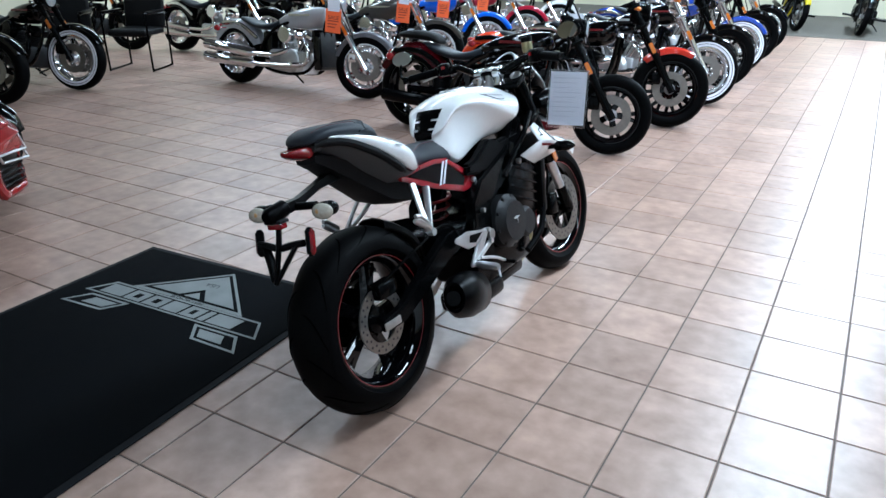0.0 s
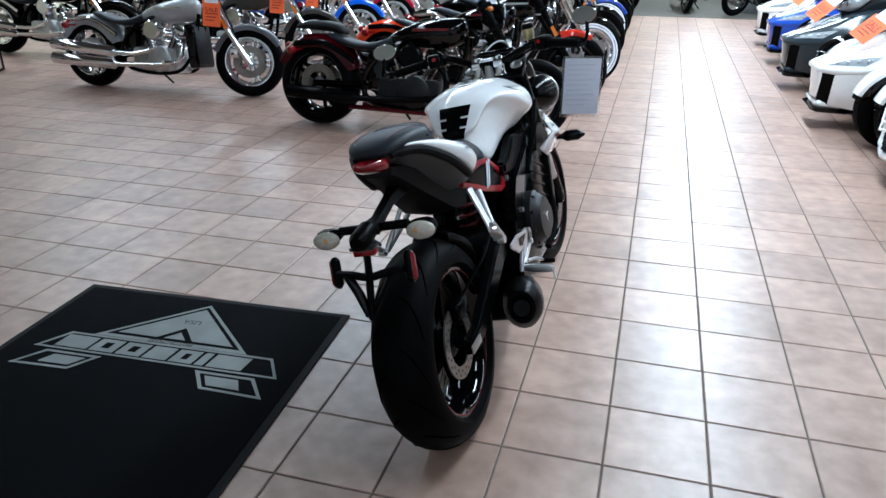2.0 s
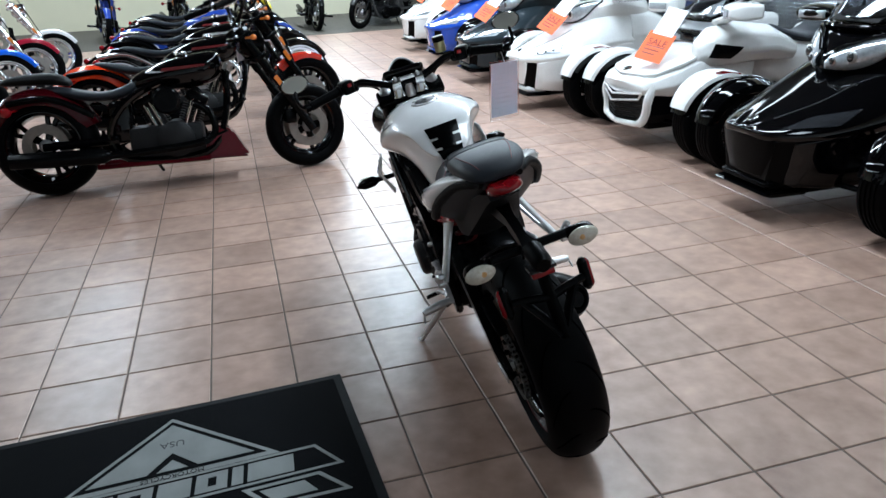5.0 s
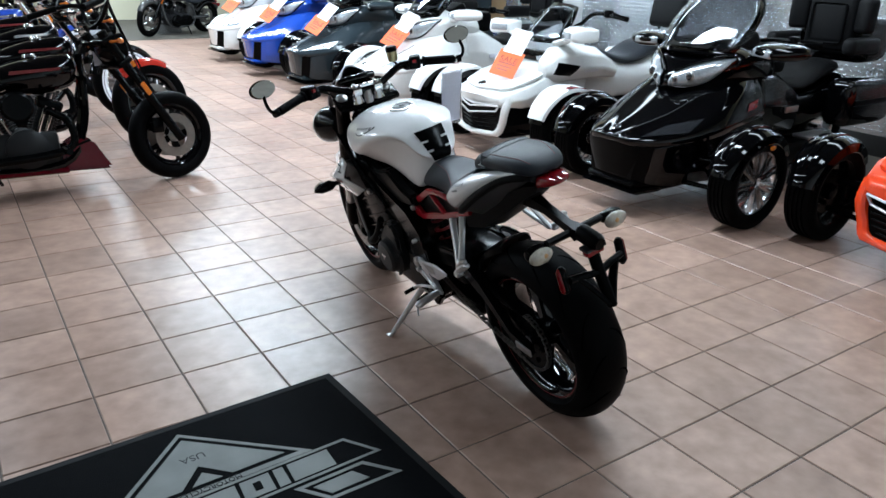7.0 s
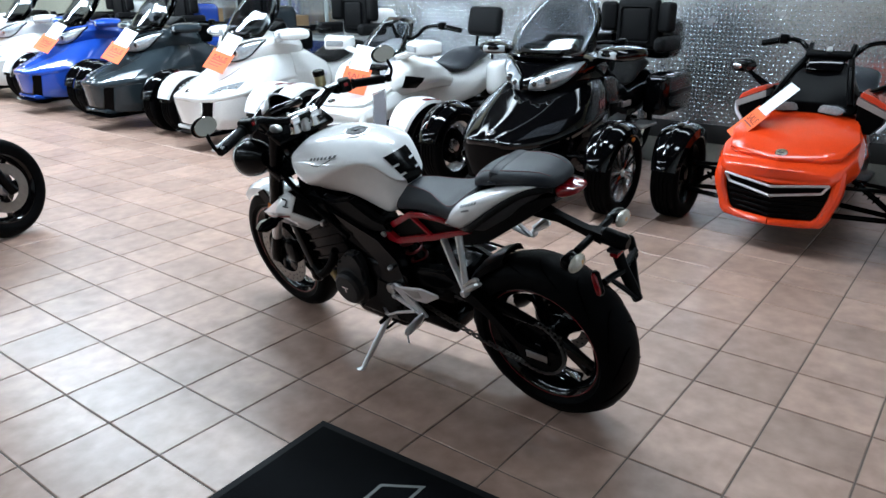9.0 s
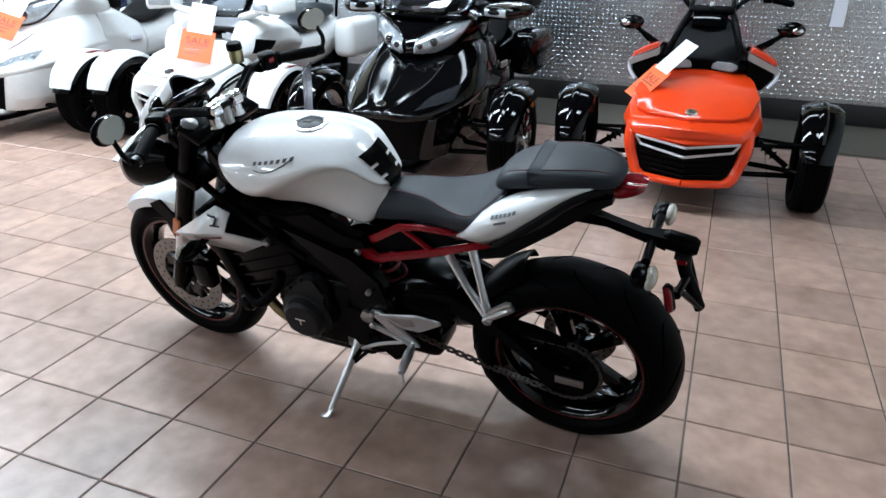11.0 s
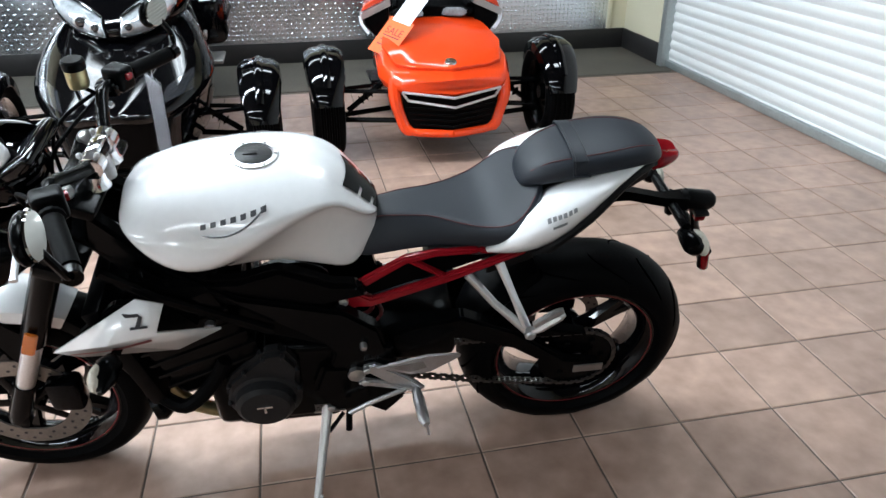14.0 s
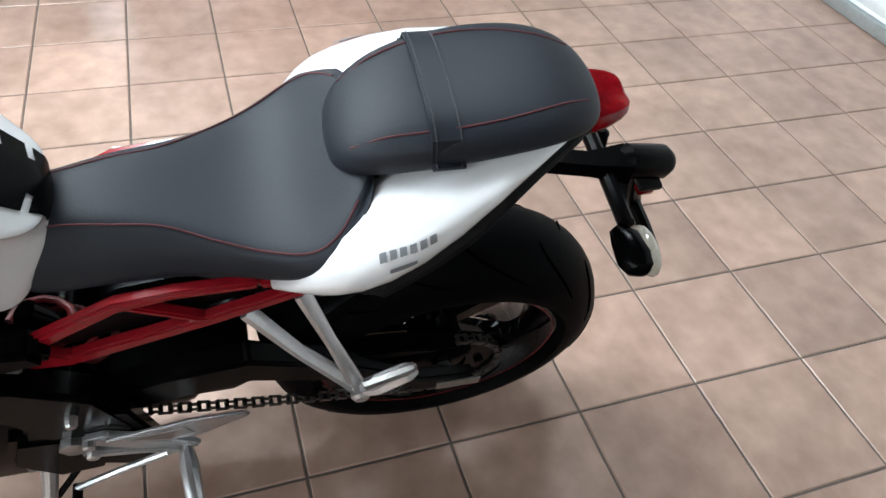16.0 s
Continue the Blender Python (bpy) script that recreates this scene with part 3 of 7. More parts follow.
    for x, w, z0, z1 in ((0.55, 0.05, 0.66, 0.70), (0.62, 0.10, 0.63, 0.755), (0.78, 0.135, 0.62, 0.815), (0.95, 0.15, 0.62, 0.85), (1.08, 0.13, 0.64, 0.86), (1.16, 0.06, 0.70, 0.85)):
        x *= wb / 1.66
        zm = (z0 + z1) / 2
        tank_rings.append(half_ring([(x, 0, z0), (x, w * 0.6, z0), (x, w, zm - 0.02), (x, w * 0.9, zm + (z1 - zm) * 0.55), (x, w * 0.45, z1 - 0.008), (x, 0, z1)]))
    tank = part("fuel_tank", skin(tank_rings), mt, t, sub=2)
    part("fuel_cap", moved(lathe([(0, 0.012), (0.035, 0.01), (0.04, -0.01), (0, -0.01)], 20, "Z"), Matrix.Translation((0.93, 0, 0.855))), M_CHROME, tank)
    for s in (-1, 1):
        part("tank_stripe", moved(slab([(-0.14, -0.012), (0.14, 0.004), (0.15, 0.02), (-0.13, 0.01)], -0.004, 0.004, 0.002), Matrix.Translation((0.93, s * 0.147, 0.755))), M_CHROME if trim == "chrome" else M_REDLINE, tank)
    seat_rings = []
    for x, w, z0, z1 in ((0.02, 0.07, 0.665, 0.72), (0.14, 0.11, 0.64, 0.72), (0.26, 0.15, 0.60, 0.68), (0.42, 0.16, 0.58, 0.645), (0.56, 0.12, 0.60, 0.69), (0.66, 0.06, 0.66, 0.74)):
        seat_rings.append(half_ring([(x, 0, z0), (x, w * 0.8, z0), (x, w, (z0 + z1) / 2), (x, w * 0.75, z1 - 0.006), (x, 0, z1 - 0.012)]))
    part("seat", skin(seat_rings), M_SEAT, t, sub=2)
    if rear_fender != "none":
        part("rear_fender", arc_fender_bm(0, rr, rr + 0.045, twr + 0.045, 20, 155, 0.10), paint(rear_fender) if rear_fender else mb, t)
    part("tail_lamp", ball((-0.27, 0, 0.60), 0.045, 0.7, 1.3, 0.7, 14), M_REDLENS, t)
    for s in (-1, 1):
        part("turn_signal", merge(ball((-0.16, s * 0.20, 0.57), 0.033, 1.2, 1, 1, 12), rod((-0.1, s * 0.08, 0.58), (-0.15, s * 0.2, 0.57), 0.008, 8)), M_REDLENS, t)
        part("fender_strut", sweep(curve([(-0.16, s * (twr / 2 + 0.025), 0.62), (0.1, s * (twr / 2 + 0.035), 0.63), (0.34, s * (twr / 2 + 0.02), 0.50)], 5), 0.014, 8, 1.5), bright, t)
        part("swingarm", sweep([(0.0, s * (twr / 2 + 0.02), rr), (0.46, s * 0.12, 0.33)], [0.026, 0.034], 10), paint(frame) if frame else mb if trim != "chrome" else M_SATIN, t)
        part("frame_tube", sweep(curve([(1.12, s * 0.05, 0.80), (0.62, s * 0.12, 0.62), (0.42, s * 0.13, 0.40), (0.50, s * 0.13, 0.20), (1.00, s * 0.13, 0.19), (1.16, s * 0.08, 0.42), (1.20, s * 0.04, 0.72)], 5), 0.017 if frame is None else 0.024, 8), paint(frame) if frame else M_SATIN if trim == "chrome" else mb, t)
        part("foot_peg", merge(rod((1.02, s * 0.14, 0.28), (1.02, s * 0.36, 0.28), 0.02, 10), sweep([(1.02, s * 0.16, 0.28), (1.16, s * 0.22, 0.33)], 0.008, 8)), bright, t)
    # v-twin engine
    eng = part("engine", merge(box(0.52, 1.0, -0.13, 0.13, 0.17, 0.40, 0.03), moved(lathe([(0, -0.17), (0.09, -0.17), (0.12, -0.15), (0.12, 0.15), (0.09, 0.17), (0, 0.17)], 28), Matrix.Translation((0.82, 0, 0.30)))), M_ALU if trim == "chrome" else M_ENGINE, t)
    for ang, x0 in ((-22, 0.74), (24, 0.90)):
        cm = Matrix.Translation((x0, 0, 0.36)) @ pose(0, 0, 0, 0, ang, 0)
        prof = [(0, 0)]
        for k in range(9):
            z = 0.01 + k * 0.018
            prof += [(0.055, z), (0.078, z), (0.078, z + 0.007), (0.055, z + 0.007)]
        part("cylinder", moved(lathe(prof + [(0.055, 0.18), (0, 0.18)], 28, "Z"), cm), M_ENGINE if trim != "chrome" else M_STEEL, eng)
        part("rocker_cover", moved(box(-0.075, 0.075, -0.085, 0.085, 0.18, 0.25, 0.02), cm), bright, eng)
        for dx in (-0.02, 0.02):
            part("pushrod_tube", moved(rod((dx, -0.10, -0.02), (dx, -0.085, 0.2), 0.009, 8), cm), M_CHROME, eng)
    part("primary_cover", merge(moved(lathe([(0, 0.13), (0.115, 0.13), (0.12, 0.165), (0.10, 0.185), (0, 0.19)], 32), Matrix.Translation((0.90, 0, 0.29))), moved(lathe([(0, 0.13), (0.09, 0.13), (0.095, 0.165), (0.08, 0.18), (0, 0.185)], 28), Matrix.Translation((0.60, 0, 0.29))), box(0.60, 0.90, 0.13, 0.178, 0.20, 0.39, 0.02)), bright, eng)
    part("air_cleaner", moved(lathe([(0, -0.24), (0.075, -0.24), (0.09, -0.225), (0.09, -0.17), (0.05, -0.15), (0, -0.15)], 32), Matrix.Translation((0.80, 0.02, 0.56))), paint(air) if air else bright, eng)
    back = -0.30 if pipes == 2 else -0.19
    pipe_mat = M_CHROME if trim == "chrome" else M_SATIN
    for k, (x0, z0, dz) in enumerate(((0.97, 0.52, 0.0), (0.70, 0.50, can * 1.85))[:pipes]):
        pts = [(x0, -0.10, z0), (x0 + 0.10, -0.16, z0 - 0.08), (x0 + 0.06, -0.175, 0.28 + dz), (0.60, -0.19, 0.24 + dz), (0.36, -0.20, 0.24 + dz)]
        pipe = part("exhaust_pipe", sweep(curve(pts, 6), 0.024, 12), pipe_mat, t)
        part("silencer", sweep([(0.40, -0.20, 0.24 + dz), (0.36, -0.20, 0.24 + dz), (back + 0.10, -0.215, 0.26 + dz * 1.3), (back, -0.217, 0.265 + dz * 1.3), (back, -0.217, 0.265 + dz * 1.3), (back + 0.04, -0.217, 0.263 + dz * 1.3)], [0.026, can, can * 1.05, can, can * 0.8, 0.03], 16), pipe_mat, pipe)
    part("side_stand", sweep([(0.62, 0.15, 0.17), (0.66, 0.28, 0.055)], 0.011, 8), M_SATIN, t)
    part("oil_tank", box(0.42, 0.56, -0.12, 0.12, 0.30, 0.58, 0.03), M_GLOSSBLACK if trim == "chrome" or frame else mb, t)
    part("brake_cable", moved(sweep(curve([top + Vector((-0.02, -0.3, 0.17)), top + Vector((0.10, -0.16, 0.02)), axle + Vector((-0.14, -0.1, 0.30)), axle + Vector((-0.1, -0.08, 0.12))], 5), 0.006, 7), st), M_RUBBER, t)
    if pad:
        rings = [half_ring([(x, 0, z0), (x, w * 0.85, z0), (x, w, (z0 + z1) / 2), (x, w * 0.75, z1 - 0.006), (x, 0, z1)]) for x, w, z0, z1 in ((-0.20, 0.05, 0.735, 0.755), (-0.17, 0.09, 0.725, 0.785), (-0.02, 0.115, 0.725, 0.805), (0.13, 0.12, 0.715, 0.800), (0.20, 0.10, 0.70, 0.765), (0.22, 0.06, 0.70, 0.73))]
        part("pillion_pad", skin(rings), M_CLOTH, t, "black pillion pad", sub=1)
    if shroud:
        part("radiator_shroud", moved(box(-0.05, 0.05, -0.14, 0.14, -0.20, 0.20, 0.02), Matrix.Translation((1.165, 0, 0.43)) @ pose(0, 0, 0, 0, -8, 0)), M_GLOSSBLACK, t, "black radiator shroud")
        part("radiator", moved(box(0.045, 0.058, -0.12, 0.12, -0.17, 0.17, 0.004), Matrix.Translation((1.165, 0, 0.43)) @ pose(0, 0, 0, 0, -8, 0)), M_ENGINE, t)
    if chin:
        part("chin_spoiler", slab([(0.98, 0.14), (1.29, 0.13), (1.25, 0.20), (1.19, 0.32), (1.12, 0.36), (1.02, 0.30)], -0.13, 0.13, 0.02), paint(chin), t, "dark red chin spoiler")
        for s in (-1, 1):
            part("lower_rail", rod((0.30, s * 0.14, 0.165), (1.02, s * 0.14, 0.150), 0.018, 8), paint(chin), t)
    if bag:
        for s in (-1, 1):
            part("saddlebag", box(-0.30, 0.28, s * 0.17, s * 0.36, 0.34, 0.62, 0.05, 3), mb if bag == "hard" else M_SEAT, t)
    if shield:
        part("windscreen", moved(slab([(0, 0), (-0.16, 0.34), (-0.155, 0.345), (0.006, 0.0)], -0.2, 0.2, 0.004), st @ Matrix.Translation(top + Vector((0.12, 0, 0.05)))), M_CLEAR, t)
    return t, m, st, top


# ---- three-wheeled roadsters ----
def flank(ob, w):
    bv = ob.modifiers.new("edges", "BEVEL")
    bv.width, bv.segments, bv.limit_method, bv.angle_limit = w, 3, "ANGLE", radians(14)
    return ob


def shell(rows):
    return skin([half_ring([(x, y, z) for y, z in row]) for x, row in rows])


def prow(rows):
    """Like shell, with the middle of each section drawn forward by dx."""
    return skin([half_ring([(x + dx * max(0, 1 - y / 0.29), y, z) for y, z in row]) for x, dx, row in rows])


def section(x, wb_, wm_, wt, z0, zm, z1):
    return half_ring([(x, 0, z0), (x, wb_ * 0.7, z0), (x, wb_, z0 + 0.02), (x, wm_, zm), (x, wt, zm + (z1 - zm) * 0.7), (x, wt * 0.55, z1 - 0.008), (x, 0, z1)])


def thick(ob, d, offset=0.0):
    so = ob.modifiers.new("thickness", "SOLIDIFY")
    so.thickness, so.offset = d, offset
    return ob


def loops(loop, stations):
    """A closed y, z outline carried along x; stations: (x, scale, dy, dz) about the outline's middle."""
    cy, cz = sum(p[0] for p in loop) / len(loop), sum(p[1] for p in loop) / len(loop)
    return skin([[(x, cy + dy + (y - cy) * k, cz + dz + (z - cz) * k) for y, z in loop] for x, k, dy, dz in stations])


def side_bm(s, bm):
    return bm if s > 0 else mirrored(bm)


def roadster(x, y, heading, body, kind="touring", label="", wheel_mat=None, accent=None, steer=0.0, dress="naked"):
    """Origin on the floor under the middle of the front axle; heading: degrees from +x."""
    t = thing("three_wheel_roadster", label, "three-wheeler", pose(x, y, 0, 0, 0, heading), "three-wheeled roadsters")
    mb, dark, touring, full = paint(body), M_PLASTIC, kind == "touring", dress == "full"
    wm = wheel_mat or M_SATIN
    R, tw, rim, half = 0.285, 0.170, 0.195, 0.66
    pale = min(body[0], body[2]) > 0.3
    for s in (-1, 1):
        hub = part("front_wheel", lathe([(0, -0.05), (0.04, -0.05), (0.05, 0.0), (0.04, 0.05), (0, 0.055)], 20), wm, t, m=Matrix.Translation((0, s * half, R)) @ pose(0, 0, 0, 0, 0, steer))
        part("tyre", car_tyre_bm(R, tw, rim), M_RUBBER, hub)
        part("rim", rim_bm(rim, tw), wm, hub)
        for k in range(9 if touring else 6):
            part("spoke", moved(merge(*[rod((0.03, s * 0.052, q * 0.006), (rim - 0.018, s * 0.050, q * 0.018), 0.013, 6, 0.016) for q in (-1, 1)]), Matrix.Rotation(2 * math.pi * k / (9 if touring else 6), 4, "Y")), wm, hub)
        part("brake_disc", disc_bm(0.05, 0.13, -s * 0.02), M_SATIN, hub)
        fen = part("front_fender", arc_fender_bm(0, R, R + 0.036, tw + 0.055, 12, 150, 0.075, 22, 0.006, s * half), M_GLOSSBLACK, t, "gloss black fender")
        if pale:
            part("fender_cover", arc_fender_bm(0, R, R + 0.044, tw + 0.062, 18, 140, 0.035, 22, 0.004, s * half), mb, fen, "white fender cover")
            part("marker", slab([(-0.10, 0.595), (0.02, 0.615), (0.08, 0.606), (0.02, 0.600), (-0.08, 0.580)], s * (half + 0.060), s * (half + 0.103), 0.003), M_REDLENS, fen, "red fender marker")
        else:
            part("fender_ridge", moved(arc_fender_bm(0, R, R + 0.047, 0.05, 30, 120, 0.012, 18, 0.004, 0), Matrix.Translation((0, s * half, 0))), M_GLOSSBLACK, fen)
        part("marker", ball((-0.03, s * (half + 0.105), 0.50), 0.02, 1.4, 0.35, 0.8, 10), M_AMBER, fen, "amber side marker")
        for dx, z0, z1 in ((0.13, 0.20, 0.22), (-0.16, 0.20, 0.22)):
            part("suspension_arm", rod((dx, s * 0.22, z0), (dx * 0.25, s * 0.61, z1 - 0.02), 0.016, 8), M_SATIN, t)
        part("upper_arm", merge(rod((0.11, s * 0.2, 0.36), (0.02, s * 0.59, 0.36), 0.012, 8), rod((-0.12, s * 0.2, 0.36), (-0.02, s * 0.59, 0.36), 0.012, 8)), M_SATIN, t)
        part("damper", merge(rod((0, s * 0.24, 0.46), (0, s * 0.54, 0.24), 0.016, 10), *[moved(lathe([(0.020, -0.005), (0.030, 0), (0.020, 0.005)], 14, "Z"), Matrix.Translation((0, s * (0.28 + 0.026 * k), 0.43 - 0.019 * k)) @ pose(0, 0, 0, s * 54, 0, 0)) for k in range(8)]), M_SATIN, t)
    rear = part("rear_wheel", lathe([(0, -0.09), (0.05, -0.09), (0.06, 0.0), (0.05, 0.09), (0, 0.09)], 20), wm, t, m=Matrix.Translation((-1.71, 0, 0.30)))
    part("tyre", car_tyre_bm(0.30, 0.22, 0.19), M_RUBBER, rear)
    part("rim", rim_bm(0.19, 0.22), wm, rear)
    part("underbody", box(-1.5, 0.25, -0.22, 0.22, 0.13, 0.30, 0.04), dark, t)
    for s in (-1, 1):
        part("foot_board", box(-0.85, -0.55, s * 0.20, s * 0.34, 0.24, 0.27, 0.01), dark, t)
        part("swingarm", rod((-1.1, s * 0.10, 0.34), (-1.71, s * 0.15, 0.30), 0.035, 10), M_SATIN, t)
    (touring_front if touring else sport_front)(t, mb, body, pale, accent, full)
    # saddle, tank hump and tail
    hump = [section(-0.62, 0.16, 0.20, 0.12, 0.40, 0.66, 0.86 if touring else 0.84), section(-0.82, 0.17, 0.21, 0.13, 0.38, 0.64, 0.80), section(-1.00, 0.17, 0.20, 0.12, 0.36, 0.58, 0.70), section(-1.30, 0.17, 0.22, 0.15, 0.36, 0.56, 0.66), section(-1.70, 0.16, 0.24, 0.17, 0.42, 0.60, 0.74), section(-2.0 if touring else -1.85, 0.10, 0.16, 0.10, 0.55, 0.66, 0.76)]
    part("rear_body", skin(hump), mb, t, sub=2)
    seat = [section(-0.86, 0.07, 0.10, 0.06, 0.74, 0.78, 0.82), section(-1.00, 0.13, 0.17, 0.12, 0.66, 0.70, 0.75), section(-1.22, 0.17, 0.21, 0.16, 0.64, 0.67, 0.71), section(-1.36, 0.17, 0.21, 0.17, 0.66, 0.74, 0.82), section(-1.50, 0.15, 0.19, 0.15, 0.72, 0.80, 0.86), section(-1.78, 0.13, 0.17, 0.13, 0.74, 0.80, 0.85)]
    part("seat", skin(seat), M_SEAT if not touring else M_CLOTH, t, sub=2)
    if touring:
        for s in (-1, 1):
            case = part("side_case", box(-2.05, -1.45, s * 0.20, s * 0.42, 0.40, 0.74, 0.07, 3), mb, t)
            part("case_trim", box(-2.0, -1.5, s * 0.405, s * 0.428, 0.56, 0.60, 0.008), dark, case)
            part("passenger_board", box(-1.35, -1.05, s * 0.26, s * 0.40, 0.36, 0.385, 0.01), M_STEEL, t, "steel footboard")
            cover = flank(part("side_cover", side_bm(s, loops([(0.20, 0.42), (0.30, 0.44), (0.33, 0.62), (0.28, 0.80), (0.18, 0.84)], ((-0.50, 0.9, 0.04, 0.02), (-0.75, 1, 0, 0), (-1.02, 0.75, -0.02, -0.08), (-1.10, 0.4, -0.04, -0.10)))), mb, t), 0.02)
            part("name_plate", box(-0.94, -0.80, s * 0.322, s * 0.338, 0.56, 0.60, 0.004), M_GREYINK if pale else M_STEEL, cover)
            part("armrest", box(-1.84, -1.46, s * 0.25, s * 0.35, 0.90, 1.02, 0.04, 3), M_CLOTH, t)
            part("speaker", moved(box(-0.05, 0.05, -0.07, 0.07, -0.12, 0.12, 0.035, 3), Matrix.Translation((-1.72, s * 0.255, 1.16)) @ pose(0, 0, 0, 0, 0, -s * 24)), M_CLOTH, t)
        part("top_case", box(-2.12, -1.76, -0.28, 0.28, 0.82, 1.16, 0.08, 3), mb, t)
        back = part("backrest", box(-1.80, -1.69, -0.185, 0.185, 0.90, 1.31, 0.05, 3), M_CLOTH, t, "padded passenger backrest")
        part("backrest_cushion", box(-1.695, -1.675, -0.13, 0.13, 0.96, 1.24, 0.03, 3), M_CLOTH, back)
    elif full:
        part("backrest", moved(box(-0.05, 0.05, -0.19, 0.19, -0.13, 0.15, 0.05, 3), Matrix.Translation((-1.82, 0, 1.06)) @ pose(0, 0, 0, 0, -10, 0)), M_CLOTH, t, "padded passenger backrest")
        part("backrest_post", merge(rod((-1.80, 0.1, 0.72), (-1.84, 0.1, 0.95), 0.014, 8), rod((-1.80, -0.1, 0.72), (-1.84, -0.1, 0.95), 0.014, 8)), M_SATIN, t)
        for s in (-1, 1):
            part("side_case", box(-2.0, -1.45, s * 0.24, s * 0.44, 0.42, 0.74, 0.07, 3), mb, t)
    return t


def bars(t, hbp, spread=0.0):
    bar = part("handlebar", merge(sweep(curve(hbp, 5), 0.015, 10), mirrored(sweep(curve(hbp, 5), 0.015, 10))), M_SATIN, t)
    for s in (-1, 1):
        e = Vector((hbp[-1][0], s * hbp[-1][1], hbp[-1][2]))
        d = (e - Vector((hbp[-2][0], s * hbp[-2][1], hbp[-2][2]))).normalized()
        part("grip", rod(e - d * 0.13, e, 0.021, 12), M_RUBBER, bar)
        part("switch_box", moved(box(-0.03, 0.03, -0.028, 0.028, -0.028, 0.035, 0.01), Matrix.Translation(e - d * 0.17)), M_PLASTIC, bar)
        part("lever", sweep(curve([e - d * 0.14 + Vector((0.03, 0, 0)), e - d * 0.06 + Vector((0.055, 0, 0)), e + Vector((0.05, 0, 0))], 4), 0.006, 6), M_SATIN, bar)


def sport_front(t, mb, body, pale, accent, full):
    dark = M_PLASTIC
    nz = flank(part("nose", prow([(0.335, 0.075, ((0, 0.412), (0.20, 0.416), (0.262, 0.420), (0.285, 0.440), (0.270, 0.468), (0.15, 0.478), (0, 0.482))),
                                  (0.285, 0.075, ((0, 0.385), (0.22, 0.390), (0.305, 0.405), (0.340, 0.450), (0.315, 0.505), (0.16, 0.515), (0, 0.520))),
                                  (0.14, 0.03, ((0, 0.36), (0.25, 0.36), (0.345, 0.40), (0.378, 0.470), (0.350, 0.552), (0.19, 0.568), (0, 0.572))),
                                  (-0.10, 0.0, ((0, 0.36), (0.25, 0.36), (0.33, 0.42), (0.365, 0.53), (0.330, 0.625), (0.19, 0.650), (0, 0.656))),
                                  (-0.30, 0.0, ((0, 0.36), (0.22, 0.36), (0.27, 0.42), (0.295, 0.58), (0.262, 0.668), (0.16, 0.695), (0, 0.702))),
                                  (-0.60, 0.0, ((0, 0.30), (0.20, 0.30), (0.22, 0.36), (0.25, 0.56), (0.22, 0.65), (0.12, 0.68), (0, 0.69)))]), mb, t, sharp=70), 0.012)
    rows = []
    for x, dx, w, z, c in ((0.285, 0.075, 0.215, 0.528, 0.0), (0.240, 0.060, 0.290, 0.542, 0.004), (0.05, 0.0, 0.338, 0.606, 0.014), (-0.14, 0.0, 0.298, 0.660, 0.024), (-0.30, 0.0, 0.235, 0.696, 0.03)):
        rows.append([(x + dx * (1 - abs(f)), f * w, z + c * (1 - f * f)) for f in (-1, -0.6, -0.2, 0, 0.2, 0.6, 1)])
    flank(thick(part("hood", skin(rows, closed=False, caps=False), mb, nz, sharp=25), 0.024), 0.005)
    # grille with its body-coloured surround
    part("lower_tub", loops([(-0.25, 0.19), (0.25, 0.19), (0.31, 0.26), (0.32, 0.41), (-0.32, 0.41), (-0.31, 0.26)], ((0.27, 0.94, 0, 0), (0.20, 1, 0, 0), (-0.30, 0.9, 0, 0))), dark, nz, "black lower nose")
    part("grille_opening", prow([(0.30, 0.075, ((0, 0.205), (0.13, 0.205), (0.225, 0.212), (0.268, 0.33), (0.262, 0.40), (0.13, 0.41), (0, 0.41))), (0.26, 0.075, ((0, 0.20), (0.13, 0.20), (0.23, 0.207), (0.275, 0.33), (0.268, 0.41), (0.13, 0.41), (0, 0.41)))]), dark, nz, "black grille opening")
    for k in range(4):
        zz, ww = 0.232 + 0.031 * k, 0.212 + 0.012 * k
        part("grille_slat", merge(rod((0.312, -ww, zz), (0.386, 0, zz - 0.008), 0.006, 6), rod((0.386, 0, zz - 0.008), (0.312, ww, zz), 0.006, 6)), M_PLASTIC, nz)
    for s in (-1, 1):
        rail = curve([(0.262, s * 0.305, 0.475), (0.302, s * 0.305, 0.37), (0.298, s * 0.278, 0.275), (0.318, s * 0.240, 0.198), (0.350, s * 0.12, 0.185), (0.372, 0, 0.183)], 4)
        part("grille_surround", sweep(rail, [0.034] * 5 + [0.032] * 8 + [0.022] * 8, 10), mb, nz)
    outer = [(0.338, -0.272, 0.418), (0.418, 0, 0.392), (0.338, 0.272, 0.418), (0.342, 0.240, 0.372), (0.424, 0, 0.342), (0.342, -0.240, 0.372), (0.338, -0.272, 0.418)]
    part("grille_trim", merge(*[rod(p, q, 0.0075, 8) for p, q in zip(outer, outer[1:])]), M_ALU, nz, "bright chevron grille trim")
    bp = Matrix.Translation((0.300, 0, 0.556)) @ pose(0, 0, 0, 0, 17, 0)
    bd = part("badge", moved(lathe([(0, 0.010), (0.030, 0.010), (0.034, 0.003), (0.034, -0.012), (0, -0.012)], 24, "Z"), bp), M_CHROME, nz, "round chrome badge")
